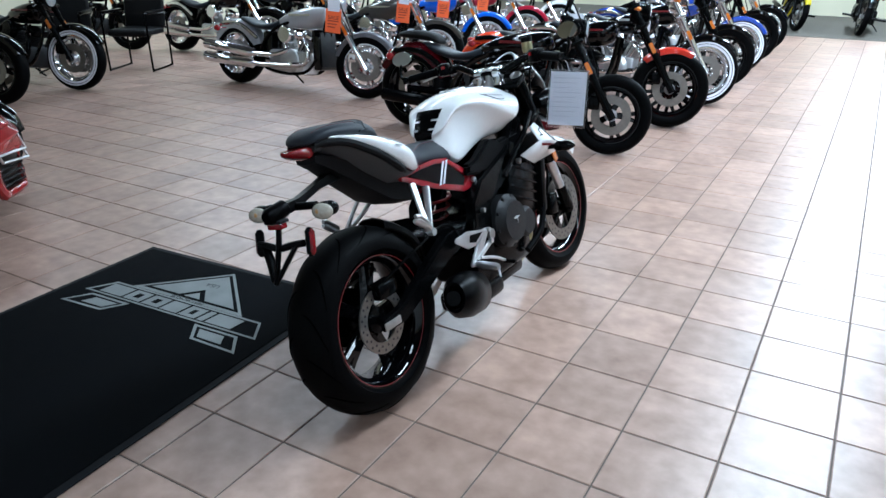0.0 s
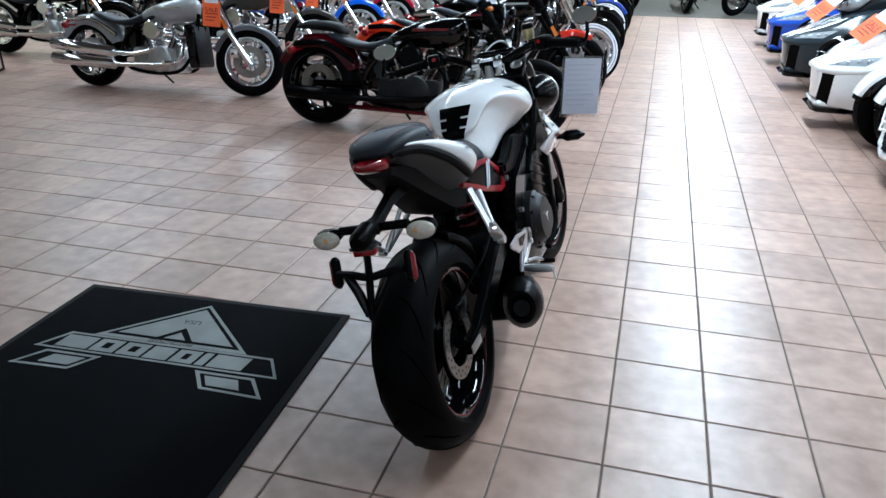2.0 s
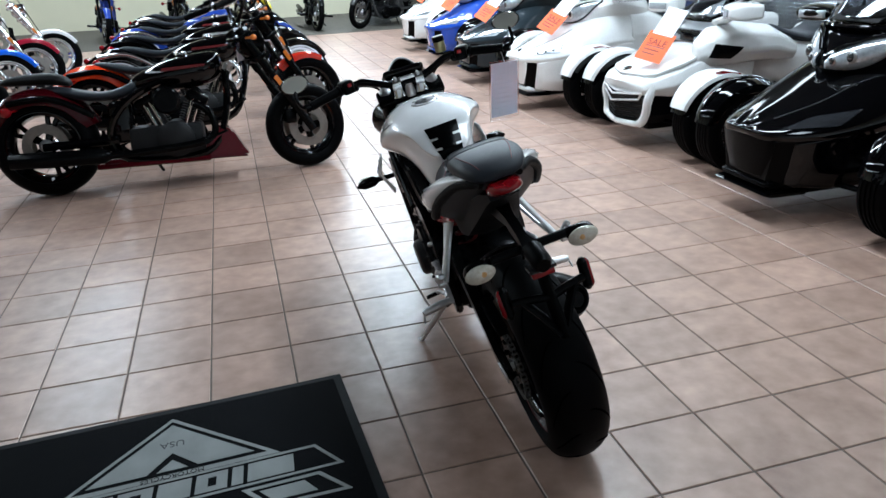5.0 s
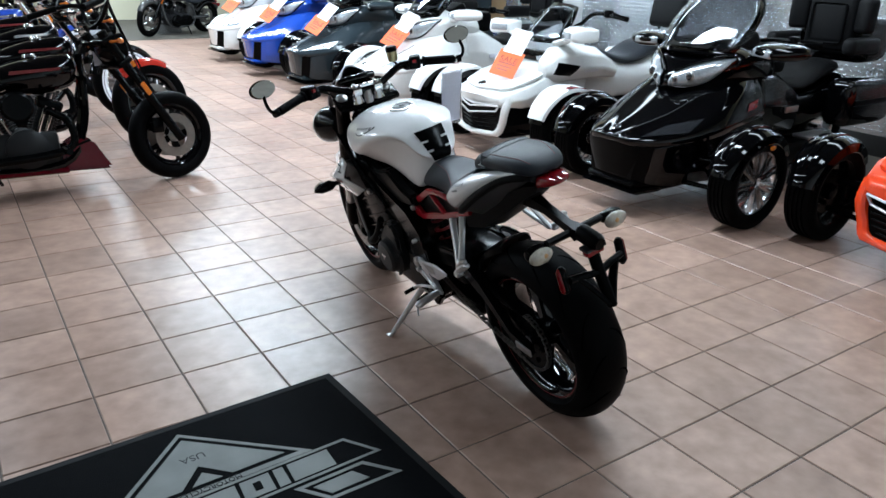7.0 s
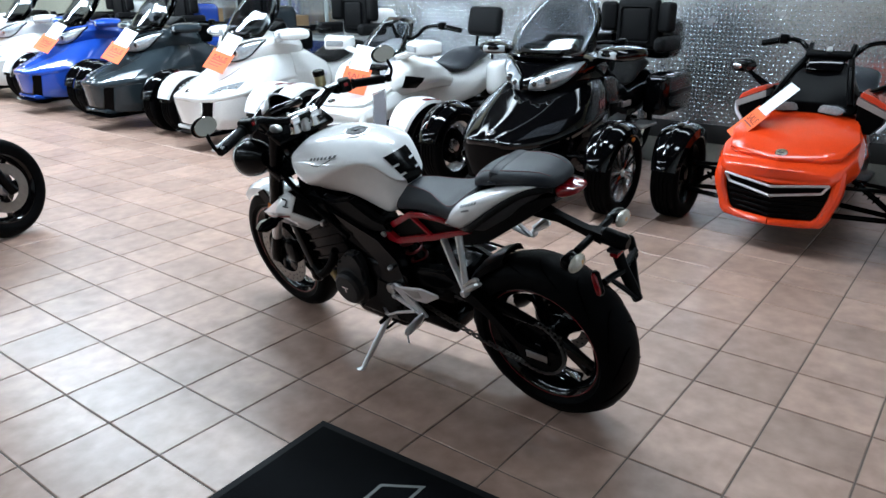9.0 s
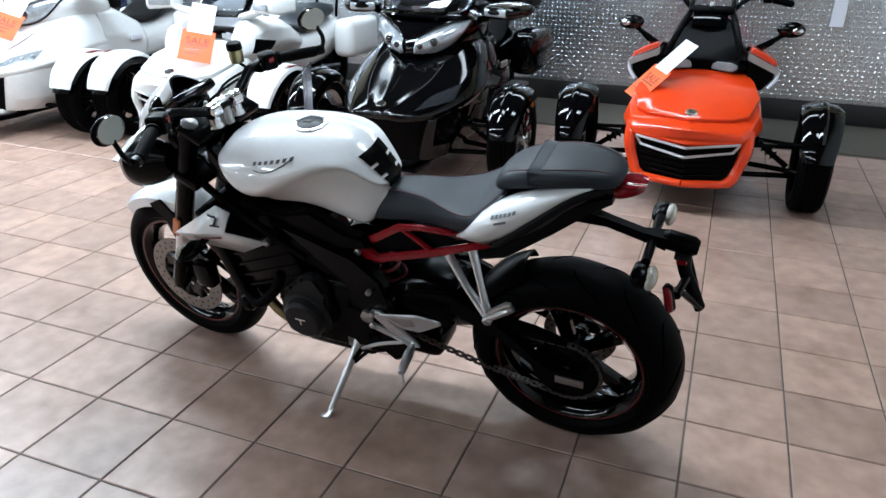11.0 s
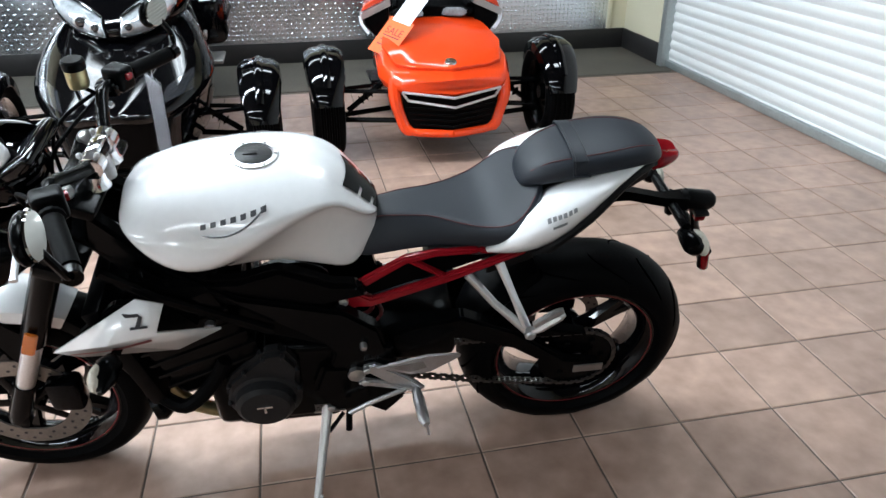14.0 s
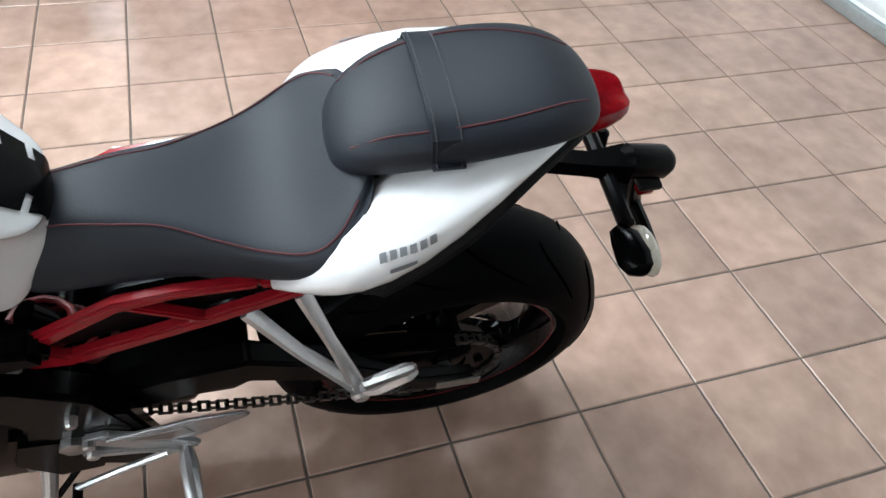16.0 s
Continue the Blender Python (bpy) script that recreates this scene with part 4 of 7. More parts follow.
    part("badge_mark", moved(merge(box(-0.014, 0.010, -0.016, -0.006, 0.010, 0.012, 0.001), box(0.004, 0.014, -0.010, 0.016, 0.010, 0.012, 0.001)), bp), M_DARKLOGO, bd)
    cap = mb if accent is None else paint(accent)
    for s in (-1, 1):
        if not full:
            pod = part("intake_pod", side_bm(s, loops([(0.25, 0.60), (0.345, 0.61), (0.400, 0.680), (0.405, 0.715), (0.25, 0.785)], ((-0.20, 0.90, 0, 0), (-0.24, 1, 0, 0), (-0.55, 0.8, -0.04, 0)))), dark, t, "black side intake pod")
            part("pod_trim", side_bm(s, loops([(0.245, 0.782), (0.415, 0.708), (0.422, 0.742), (0.250, 0.820)], ((-0.195, 1, 0, 0), (-0.24, 1, 0, 0), (-0.50, 0.8, -0.03, 0)))), M_ALU, pod, "silver trim strip")
            flank(part("pod_cap", side_bm(s, loops([(0.248, 0.822), (0.415, 0.746), (0.400, 0.785), (0.330, 0.825), (0.262, 0.850)], ((-0.215, 0.96, 0, 0), (-0.26, 1, 0, 0), (-0.52, 0.75, -0.03, 0)))), cap, pod), 0.008)
            part("pod_edge", sweep(curve([(-0.22, s * 0.418, 0.725), (-0.21, s * 0.412, 0.68), (-0.20, s * 0.375, 0.63)], 4), 0.010, 8), M_PAPER, pod, "white intake edge")
            part("side_panel", moved(slab([(-0.50, -0.12), (-0.05, -0.16), (0.10, -0.04), (0.0, 0.05), (-0.35, 0.06)], -0.018, 0.018, 0.012), Matrix.Translation((-0.36, s * 0.29, 0.58)) @ pose(0, 0, 0, s * 14, 0, s * 8)), mb, t)
        else:
            sp = flank(part("side_panel", side_bm(s, loops([(0.20, 0.54), (0.325, 0.56), (0.395, 0.66), (0.370, 0.775), (0.22, 0.85)], ((-0.06, 0.55, -0.02, -0.03), (-0.16, 0.95, 0, 0), (-0.42, 1.0, 0, 0.02), (-0.72, 0.85, -0.05, 0.0), (-0.95, 0.5, -0.08, -0.06)))), mb, t), 0.02)
            part("intake", patch_bm(sp, ((-0.12, s * 0.6, 0.645), (-0.30, s * 0.6, 0.625), (-0.38, s * 0.6, 0.70), (-0.16, s * 0.6, 0.735)), (0, -s, 0.0), 8, 4, 0.006), dark, sp, "black hexagonal intake")
            for k in range(7):
                part("print_bar", patch_bm(sp, ((-0.46 - 0.026 * k, s * 0.6, 0.64), (-0.48 - 0.026 * k, s * 0.6, 0.64), (-0.478 - 0.026 * k, s * 0.6, 0.662), (-0.458 - 0.026 * k, s * 0.6, 0.662)), (0, -s, 0), 2, 2, 0.003), M_GREYINK, sp)
            mm = Matrix.Translation((-0.24, s * 0.45, 0.945)) @ pose(0, 0, 0, 0, 0, -s * 22)
            mi = flank(part("mirror", moved(skin([[(-0.16, -0.10, -0.05), (-0.16, 0.10, -0.04), (-0.16, 0.10, 0.05), (-0.16, -0.10, 0.06)], [(-0.02, -0.125, -0.065), (-0.02, 0.125, -0.05), (-0.02, 0.11, 0.055), (-0.02, -0.12, 0.065)], [(0.07, -0.095, -0.045), (0.07, 0.10, -0.035), (0.07, 0.09, 0.035), (0.07, -0.095, 0.04)]]), mm), mb, t), 0.02)
            part("mirror_arm", sweep([(-0.30, s * 0.20, 0.86), (-0.27, s * 0.34, 0.90), (-0.26, s * 0.42, 0.93)], [0.06, 0.045, 0.035], 10, 0.5), mb, mi)
            part("signal_lens", moved(box(0.055, 0.085, -0.075, 0.08, -0.026, 0.024, 0.010), mm), M_HEADLAMP, mi, "clear signal lens")
        part("headlamp", moved(slab([(-0.08, -0.022), (0.05, -0.030), (0.08, 0.0), (0.04, 0.022), (-0.06, 0.022)], -0.02, 0.02, 0.008), Matrix.Translation((-0.185, s * 0.13, 0.742)) @ pose(0, 0, 0, 0, 0, s * 76)), M_HEADLAMP, t, "small clear headlamp")
    # cluster between the bars
    cm = mb if full else M_PLASTIC
    fairing = flank(part("fairing", shell([(-0.20, ((0, 0.70), (0.10, 0.70), (0.235, 0.715), (0.245, 0.740), (0.20, 0.765), (0.09, 0.770), (0, 0.772))),
                                           (-0.30, ((0, 0.68), (0.12, 0.68), (0.265, 0.72), (0.275, 0.775), (0.185, 0.850), (0.085, 0.842), (0, 0.835))),
                                           (-0.42, ((0, 0.66), (0.12, 0.66), (0.235, 0.72), (0.235, 0.800), (0.155, 0.925), (0.080, 0.905), (0, 0.895))),
                                           (-0.54, ((0, 0.64), (0.12, 0.64), (0.180, 0.70), (0.175, 0.800), (0.135, 0.965), (0.070, 0.985), (0, 0.990))),
                                           (-0.64, ((0, 0.62), (0.10, 0.62), (0.140, 0.68), (0.130, 0.780), (0.095, 0.880), (0.05, 0.90), (0, 0.905)))]), cm, t, sharp=40), 0.008)
    if full:
        part("lamp_recess", box(-0.24, -0.175, -0.20, 0.20, 0.715, 0.80, 0.01), M_GLOSSBLACK, fairing, "dark lamp recess")
        scr = []
        for k in range(7):
            f = k / 6
            w = 0.20 + 0.05 * math.sin(math.pi * (0.2 + 0.6 * f)) - 0.07 * f * f
            scr.append([(-0.27 - 0.26 * f + 0.07 * (1 - yy * yy), yy * w, 0.86 + 0.30 * f - 0.03 * abs(yy) ** 3 * f) for yy in (-1, -0.7, -0.35, 0, 0.35, 0.7, 1)])
        thick(part("windscreen", skin(scr, closed=False, caps=False), M_SMOKE, t, "smoked windscreen"), 0.005)
    else:
        ridge = [(-0.21, 0.215, 0.765), (-0.31, 0.185, 0.855), (-0.43, 0.155, 0.935), (-0.55, 0.125, 0.995)]
        for s in (-1, 1):
            part("cluster_rib", sweep(curve([(p[0], s * p[1], p[2]) for p in ridge], 4), 0.020, 8), M_PLASTIC, fairing)
        part("display", moved(box(-0.05, 0.05, -0.10, 0.10, -0.006, 0.010, 0.008), Matrix.Translation((-0.475, 0, 0.960)) @ pose(0, 0, 0, 0, 38, 0)), M_GLOSSBLACK, fairing, "glossy black display")
        part("display_hood", moved(merge(box(-0.03, 0.03, -0.135, 0.135, 0.0, 0.03, 0.012), box(-0.10, 0.0, -0.135, -0.105, -0.02, 0.03, 0.010), box(-0.10, 0.0, 0.105, 0.135, -0.02, 0.03, 0.010)), Matrix.Translation((-0.555, 0, 1.005)) @ pose(0, 0, 0, 0, 34, 0)), M_PLASTIC, fairing)
        part("cluster_badge", moved(box(-0.018, 0.018, -0.016, 0.016, 0, 0.012, 0.004), Matrix.Translation((-0.535, 0, 1.045)) @ pose(0, 0, 0, 0, 40, 0)), M_STEEL, fairing)
        for s in (-1, 1):
            mi = part("mirror", merge(sweep(curve([(-0.36, s * 0.20, 0.79), (-0.38, s * 0.32, 0.84), (-0.39, s * 0.425, 0.915)], 4), [0.026] * 3 + [0.02] * 3 + [0.014] * 3, 8), ball((-0.39, s * 0.455, 0.940), 0.078, 0.45, 1.0, 0.60, 16)), M_GLOSSBLACK, t)
            part("mirror_glass", ball((-0.418, s * 0.458, 0.940), 0.064, 0.2, 1.0, 0.60, 16), M_MIRROR, mi)
            part("mirror_signal", ball((-0.365, s * 0.485, 0.936), 0.034, 0.5, 1.0, 0.55, 12), M_CHROME, mi, "bright mirror signal")
    bars(t, [(-0.60, 0, 0.95), (-0.62, 0.11, 1.00), (-0.66, 0.19, 1.075), (-0.72, 0.30, 1.085), (-0.80, 0.46, 1.05)])


def touring_front(t, mb, body, pale, accent, full):
    dark = M_PLASTIC
    black = max(body) < 0.02

    def hood_ring(x, yc, zc, yb, zb, yr, zr, zt, zu):
        return half_ring([(x, 0, zu), (x, yc * 0.82, zu), (x, yc - 0.012, zc - 0.030), (x, yc, zc - 0.004), (x, yc - 0.006, zc + 0.012), (x, yb, zb), (x, yr + 0.010, zr - 0.006), (x, yr - 0.012, zr + 0.004), (x, yr * 0.45, zt - 0.014), (x, 0, zt)])

    nz = part("nose", skin([hood_ring(0.515, 0.120, 0.474, 0.085, 0.486, 0.055, 0.492, 0.496, 0.458), hood_ring(0.485, 0.185, 0.470, 0.145, 0.496, 0.085, 0.506, 0.514, 0.440), hood_ring(0.42, 0.245, 0.470, 0.205, 0.512, 0.125, 0.532, 0.545, 0.430), hood_ring(0.32, 0.315, 0.476, 0.270, 0.535, 0.170, 0.568, 0.588, 0.420), hood_ring(0.16, 0.388, 0.502, 0.338, 0.582, 0.220, 0.632, 0.660, 0.420), hood_ring(0.0, 0.432, 0.540, 0.378, 0.640, 0.240, 0.708, 0.748, 0.420), hood_ring(-0.12, 0.438, 0.572, 0.384, 0.695, 0.250, 0.772, 0.815, 0.420),
                            hood_ring(-0.30, 0.415, 0.600, 0.372, 0.760, 0.26, 0.850, 0.90, 0.420), hood_ring(-0.55, 0.350, 0.600, 0.320, 0.780, 0.22, 0.875, 0.93, 0.40), hood_ring(-0.80, 0.285, 0.570, 0.26, 0.715, 0.16, 0.785, 0.82, 0.38)]), mb, t, sub=2)
    # lower flanks sweep forward under the crease; a dark opening lies between them and the chin
    low = [[(x, 0, z0), (x, y0 * 0.7, z0), (x, y0, z0 + 0.012), (x, y0 * 0.5 + y1 * 0.5 + 0.006, z0 + 0.10), (x, y1, z1), (x, 0, z1)] for x, y0, z0, y1, z1 in ((0.375, 0.205, 0.190, 0.262, 0.440), (0.33, 0.232, 0.178, 0.300, 0.450), (0.15, 0.285, 0.165, 0.372, 0.480), (-0.15, 0.305, 0.165, 0.420, 0.545), (-0.45, 0.285, 0.175, 0.37, 0.57), (-0.80, 0.24, 0.20, 0.27, 0.54))]
    lower = flank(part("lower_body", skin([half_ring(r) for r in low]), mb, nz, sharp=50), 0.010)
    part("intake_box", skin([half_ring([(x, 0, z0), (x, y0, z0), (x, y1, 0.445), (x, 0, 0.452)]) for x, y0, y1, z0 in ((0.455, 0.165, 0.212, 0.225), (0.37, 0.200, 0.256, 0.200))]), dark, nz, "black intake opening")
    plate = [[(x, -y), (x, y)] for x, y in ((0.462, 0.160), (0.470, 0.186), (0.482, 0.204), (0.486, 0.186))]
    chin = []
    for (a, b), z in zip(plate, (0.238, 0.330, 0.430, 0.456)):
        chin.append([(a[0] - 0.030 * abs(f) ** 2.5, f * b[1], z) for f in (-1, -0.75, -0.35, 0, 0.35, 0.75, 1)])
    flank(thick(part("front_plate", skin(chin, closed=False, caps=False), dark if black else mb, nz, sharp=60), 0.022), 0.005)
    flank(part("chin_lip", slab([(0.26, 0.165), (0.43, 0.172), (0.480, 0.196), (0.455, 0.228), (0.28, 0.225)], -0.195, 0.195, 0.012), dark if black else mb, nz), 0.006)
    part("splitter", slab([(0.22, 0.135), (0.44, 0.140), (0.495, 0.158), (0.45, 0.172), (0.22, 0.165)], -0.220, 0.220, 0.008), M_GLOSSBLACK, nz, "black splitter")
    bd = drape(nz, [(0.445, 0, 1)], (0, 0, -1), 0.002)[0]
    part("badge", moved(lathe([(0, 0.006), (0.024, 0.006), (0.029, 0), (0.029, -0.012), (0, -0.012)], 20, "Z"), Matrix.Translation(bd) @ pose(0, 0, 0, 0, 24, 0)), M_CHROME, nz, "round chrome badge")
    lens = M_SMOKELENS if black else M_HEADLAMP
    # upper fascia that holds the lamps and carries the screen
    up = [section(0.055, 0.035, 0.05, 0.03, 0.735, 0.765, 0.800), section(-0.015, 0.10, 0.150, 0.10, 0.725, 0.800, 0.872), section(-0.10, 0.19, 0.265, 0.18, 0.72, 0.860, 0.940), section(-0.19, 0.26, 0.345, 0.23, 0.73, 0.910, 0.990), section(-0.32, 0.28, 0.385, 0.26, 0.74, 0.930, 1.015), section(-0.56, 0.26, 0.350, 0.25, 0.68, 0.90, 1.02), section(-0.80, 0.20, 0.27, 0.20, 0.62, 0.84, 0.96)]
    fairing = part("fairing", skin(up), mb, t, sub=2)
    for s in (-1, 1):
        # lamps are laid onto the fascia from the front
        lowc = curve([(0, 0.034, 0.758), (0, 0.13, 0.758), (0, 0.215, 0.798), (0, 0.275, 0.866), (0, 0.300, 0.930)], 5)
        topc = curve([(0, 0.046, 0.838), (0, 0.100, 0.874), (0, 0.165, 0.906), (0, 0.232, 0.928), (0, 0.296, 0.938)], 5)
        rows = []
        for k in range(7):
            pts = [Vector((1.0, s * (p.y + (q.y - p.y) * k / 6), p.z + (q.z - p.z) * k / 6)) for p, q in zip(lowc, topc)]
            rows.append([p + Vector((0.010 + 0.016 * math.sin(math.pi * k / 6), 0, 0)) for p in drape(fairing, pts, (-1, 0, 0), 0.002, 0.2)])
        hl = thick(part("headlamp", skin(rows, closed=False, caps=False), M_HEADLAMP, fairing, "clear cat-eye headlamp"), 0.012)
        rim = [Vector(p) for p in rows[0] + rows[-1][::-1] + rows[0][:1]]
        part("lamp_rim", sweep(rim, 0.009, 6), M_GLOSSBLACK, hl, "black lamp rim")
        for by, bz, br in ((0.145, 0.826, 0.032), (0.075, 0.803, 0.022)):
            c = drape(hl, [(1.0, s * by, bz)], (-1, 0, 0), 0.0, 0.2)[0]
            part("lamp_bulb", ball(c, br * 1.15, 0.35, 1, 1, 14), M_STEEL, hl, "bright projector ring")
            part("lamp_eye", ball(c + Vector((0.006, 0, 0)), br * 0.85, 0.40, 1, 1, 12), M_SMOKELENS, hl, "dark projector eye")
        part("brow", sweep([Vector(p) + Vector((0.012, 0, 0.012)) for p in rows[-1]], [0.008 + 0.010 * k / (len(rows[-1]) - 1) for k in range(len(rows[-1]))], 8, 0.7), mb, fairing)
        part("side_lamp", patch_bm(nz, ((0.440, s * 0.6, 0.680), (0.20, s * 0.6, 0.640), (0.08, s * 0.6, 0.715), (0.28, s * 0.6, 0.722)), (0, -s, -0.45), 12, 5, 0.004), lens, nz, "long hood lamp")
        if not black:
            for k in range(4):
                part("side_lamp_eye", ball(drape(nz, [(0.36 - 0.062 * k, s * 0.6, 0.690 - 0.003 * k)], (0, -s, -0.45), 0.003)[0], 0.016, 1.2, 0.6, 0.8, 10), M_STEEL, nz)
        part("hood_seam", sweep(drape(nz, curve([(0.40, s * 0.110, 1), (0.20, s * 0.185, 1), (0.02, s * 0.215, 1)], 5), (0, 0, -1), 0.0), 0.003, 6), M_INK, nz)
        part("air_scoop", patch_bm(lower, ((0.02, s * 0.6, 0.34), (-0.30, s * 0.6, 0.30), (-0.36, s * 0.6, 0.44), (-0.06, s * 0.6, 0.46)), (0, -s, 0), 8, 5, 0.006), dark, lower, "black side scoop")
        # red reflection from the orange neighbour, laid on as a coloured patch
        if black:
            part("side_reflector_or_reflection", patch_bm(nz, ((-0.26, s * 0.6, 0.665), (-0.40, s * 0.6, 0.685), (-0.42, s * 0.6, 0.735), (-0.29, s * 0.6, 0.715)), (0, -s, -0.2), 6, 3, 0.006), M_REDLENS, nz, "red patch painted as a reflection of the orange neighbour")
    part("cockpit", box(-0.90, -0.62, -0.22, 0.22, 0.80, 1.0, 0.04), dark, t)
    scr = []
    for k in range(9):
        f = k / 8
        w = 0.25 + 0.095 * math.sin(math.pi * (0.10 + 0.58 * f)) - 0.15 * f ** 3
        scr.append([(-0.20 - 0.33 * f + 0.11 * (1 - yy * yy), yy * w, 0.955 + 0.42 * f - 0.035 * abs(yy) ** 3 * f) for yy in (-1, -0.75, -0.4, 0, 0.4, 0.75, 1)])
    screen = thick(part("windscreen", skin(scr, closed=False, caps=False), M_SMOKE, t, "smoked windscreen"), 0.005)
    part("screen_base", sweep([Vector(p) + Vector((0.006, 0, 0)) for p in scr[0]], 0.016, 8), M_GLOSSBLACK, screen, "black screen base strip")
    part("screen_scoop", slab([(-0.10, 0.985), (-0.20, 1.03), (-0.34, 1.045), (-0.34, 0.98)], -0.17, 0.17, 0.012), dark, t)
    part("dashboard", moved(box(-0.10, 0.10, -0.20, 0.20, -0.05, 0.05, 0.03, 3), Matrix.Translation((-0.50, 0, 1.00)) @ pose(0, 0, 0, 0, 28, 0)), dark, t, "black dashboard behind the screen")
    for s in (-1, 1):
        mm = Matrix.Translation((-0.33, s * 0.478, 0.985)) @ pose(0, 0, 0, 0, 0, -s * 20)
        mi = part("mirror", moved(skin([[(-0.19, -0.12, -0.045), (-0.19, 0.11, -0.035), (-0.19, 0.11, 0.045), (-0.19, -0.12, 0.05)], [(-0.17, -0.14, -0.060), (-0.17, 0.125, -0.045), (-0.17, 0.12, 0.055), (-0.17, -0.14, 0.06)], [(-0.02, -0.16, -0.07), (-0.02, 0.135, -0.05), (-0.02, 0.12, 0.055), (-0.02, -0.15, 0.070)], [(0.07, -0.14, -0.055), (0.07, 0.12, -0.04), (0.07, 0.10, 0.04), (0.07, -0.135, 0.055)], [(0.11, -0.10, -0.03), (0.11, 0.09, -0.02), (0.11, 0.08, 0.02), (0.11, -0.095, 0.03)]]), mm), mb, t, sub=2)
        part("mirror_stalk", sweep([(-0.36, s * 0.24, 0.915), (-0.35, s * 0.34, 0.94), (-0.34, s * 0.42, 0.965)], [0.06, 0.045, 0.035], 10, 0.6), mb, mi)
        part("signal_lens", moved(box(0.070, 0.104, -0.085, 0.075, -0.026, 0.022, 0.012, 3), mm), M_HEADLAMP, mi, "clear signal lens")
    bars(t, [(-0.74, 0, 0.98), (-0.78, 0.16, 1.02), (-0.96, 0.40, 1.00)])


# ---- the white roadster motorcycle ----
def drape(target, points, way, off=0.0012, start=0.6):
    """Lays points onto a part's surface, cast along a direction, a little proud of it."""
    bpy.context.view_layer.update()
    ev = target.evaluated_get(bpy.context.evaluated_depsgraph_get())
    d = Vector(way).normalized()
    out = []
    for p in points:
        p = Vector(p)
        hit, loc, nor, _ = ev.ray_cast(p - d * start, d)
        if hit:
            out.append(loc + (nor if nor.dot(d) < 0 else -nor) * off)
        elif out:
            out.append(out[-1].copy())
        else:
            out.append(p)
    return out


def patch_bm(target, corners, way, nu=8, nv=6, off=0.0015):
    """A four-cornered sheet laid onto a part."""
    a, b, c, d = [Vector(p) for p in corners]
    pts = [(a.lerp(b, i / nu)).lerp(d.lerp(c, i / nu), j / nv) for j in range(nv + 1) for i in range(nu + 1)]
    top = drape(target, pts, way, off)
    rows = [top[j * (nu + 1):(j + 1) * (nu + 1)] for j in range(nv + 1)]
    return skin(rows, closed=False, caps=False)


def hero():
    HEAD, LEAN = math.degrees(math.atan2(0.1, 1.41)), 14.5
    m = Matrix.Translation((0.457, 0.01, 0.003)) @ pose(0, 0, 0, 0, 0, 90 - HEAD) @ pose(0.9, 0, 0, 0, 0, 1.1) @ pose(-0.9, 0, 0, -LEAN, 0, 0)
    t = thing("sport_motorcycle", "white naked sport motorcycle with red subframe leaning on its side stand", "motorcycle", m)
    axis = Vector((-0.407, 0, 0.914))
    st = Matrix.Translation((1.51, 0, 0)) @ Matrix.Rotation(math.radians(-4.0), 4, axis) @ Matrix.Translation((-1.51, 0, 0))

    # wheels
    def wheel(name, x, R, tw, rim, pre):
        wm = pre @ Matrix.Translation((x, 0, R))
        hub = part(name, lathe([(0, -0.085), (0.016, -0.085), (0.02, -0.06), (0.045, -0.05), (0.05, -0.03), (0.042, 0.0), (0.05, 0.03), (0.045, 0.05), (0.02, 0.06), (0.016, 0.085), (0, 0.085)], 28), M_SATIN, t, m=wm)
        tyre = part("tyre", tyre_bm(R, tw, rim, 96, 0.80), M_RUBBER, hub)
        part("rim", rim_bm(rim, tw, 64), M_GLOSSBLACK, hub, "gloss black cast rim")
        part("spokes", spokes_bm(5, 0.035, rim - 0.026, 0.021, 0.014, 0.02, 0.10), M_GLOSSBLACK, hub)
        for s in (-1, 1):
            part("pinstripe", lathe([(rim - 0.005, s * tw * 0.409), (rim - 0.003, s * tw * 0.4125), (rim - 0.001, s * tw * 0.409)], 64), M_REDLINE, hub, "thin red rim stripe")
        return hub, tyre

    rear, rtyre = wheel("rear_wheel", 0.028, 0.315, 0.18, 0.219, Matrix.Identity(4))
    front, ftyre = wheel("front_wheel", 1.438, 0.30, 0.12, 0.219, st)
    # tread grooves as thin dark inlays on the rear tyre, shade put into their colour
    side = 0.315 - 0.09 * 0.80
    for k in range(14):
        for s in (-1, 1):
            pts = []
            for q in range(7):
                f = q / 6
                a = 2 * math.pi * (k + (0.5 if s > 0 else 0)) / 14 + 0.34 * f * f + 0.05 * f
                b = math.radians(12 + 52 * f)
                pts.append(((side + (0.315 - side) * math.cos(b)) * math.cos(a), s * 0.09 * math.sin(b), (side + (0.315 - side) * math.cos(b)) * math.sin(a)))
            part("tread_groove", sweep(pts, [0.0012, 0.0022, 0.0026, 0.0026, 0.0024, 0.002, 0.001], 5), M_GROOVE_SHADE, rtyre)
    part("brake_disc", disc_bm(0.075, 0.112, -0.066), M_DISC, rear, "drilled rear brake disc")
    part("drilling", disc_holes_bm(0.078, 0.110, -0.066, 0.005, 18), M_INK, rear)
    part("sprocket", merge(disc_bm(0.045, 0.104, 0.088, 0.006), disc_bm(0.02, 0.092, 0.080, 0.006), lathe([(0, 0.06), (0.05, 0.065), (0.06, 0.085), (0.0, 0.095)], 24), *[bolt_bm((0.07 * math.cos(k * 1.047), 0.093, 0.07 * math.sin(k * 1.047)), 0.009, 0.006) for k in range(6)]), M_SATIN, rear)
    for yy in (-0.10, 0.10):
        part("axle_nut", bolt_bm((0, yy, 0), 0.019, 0.012, 6), M_STEEL, rear)
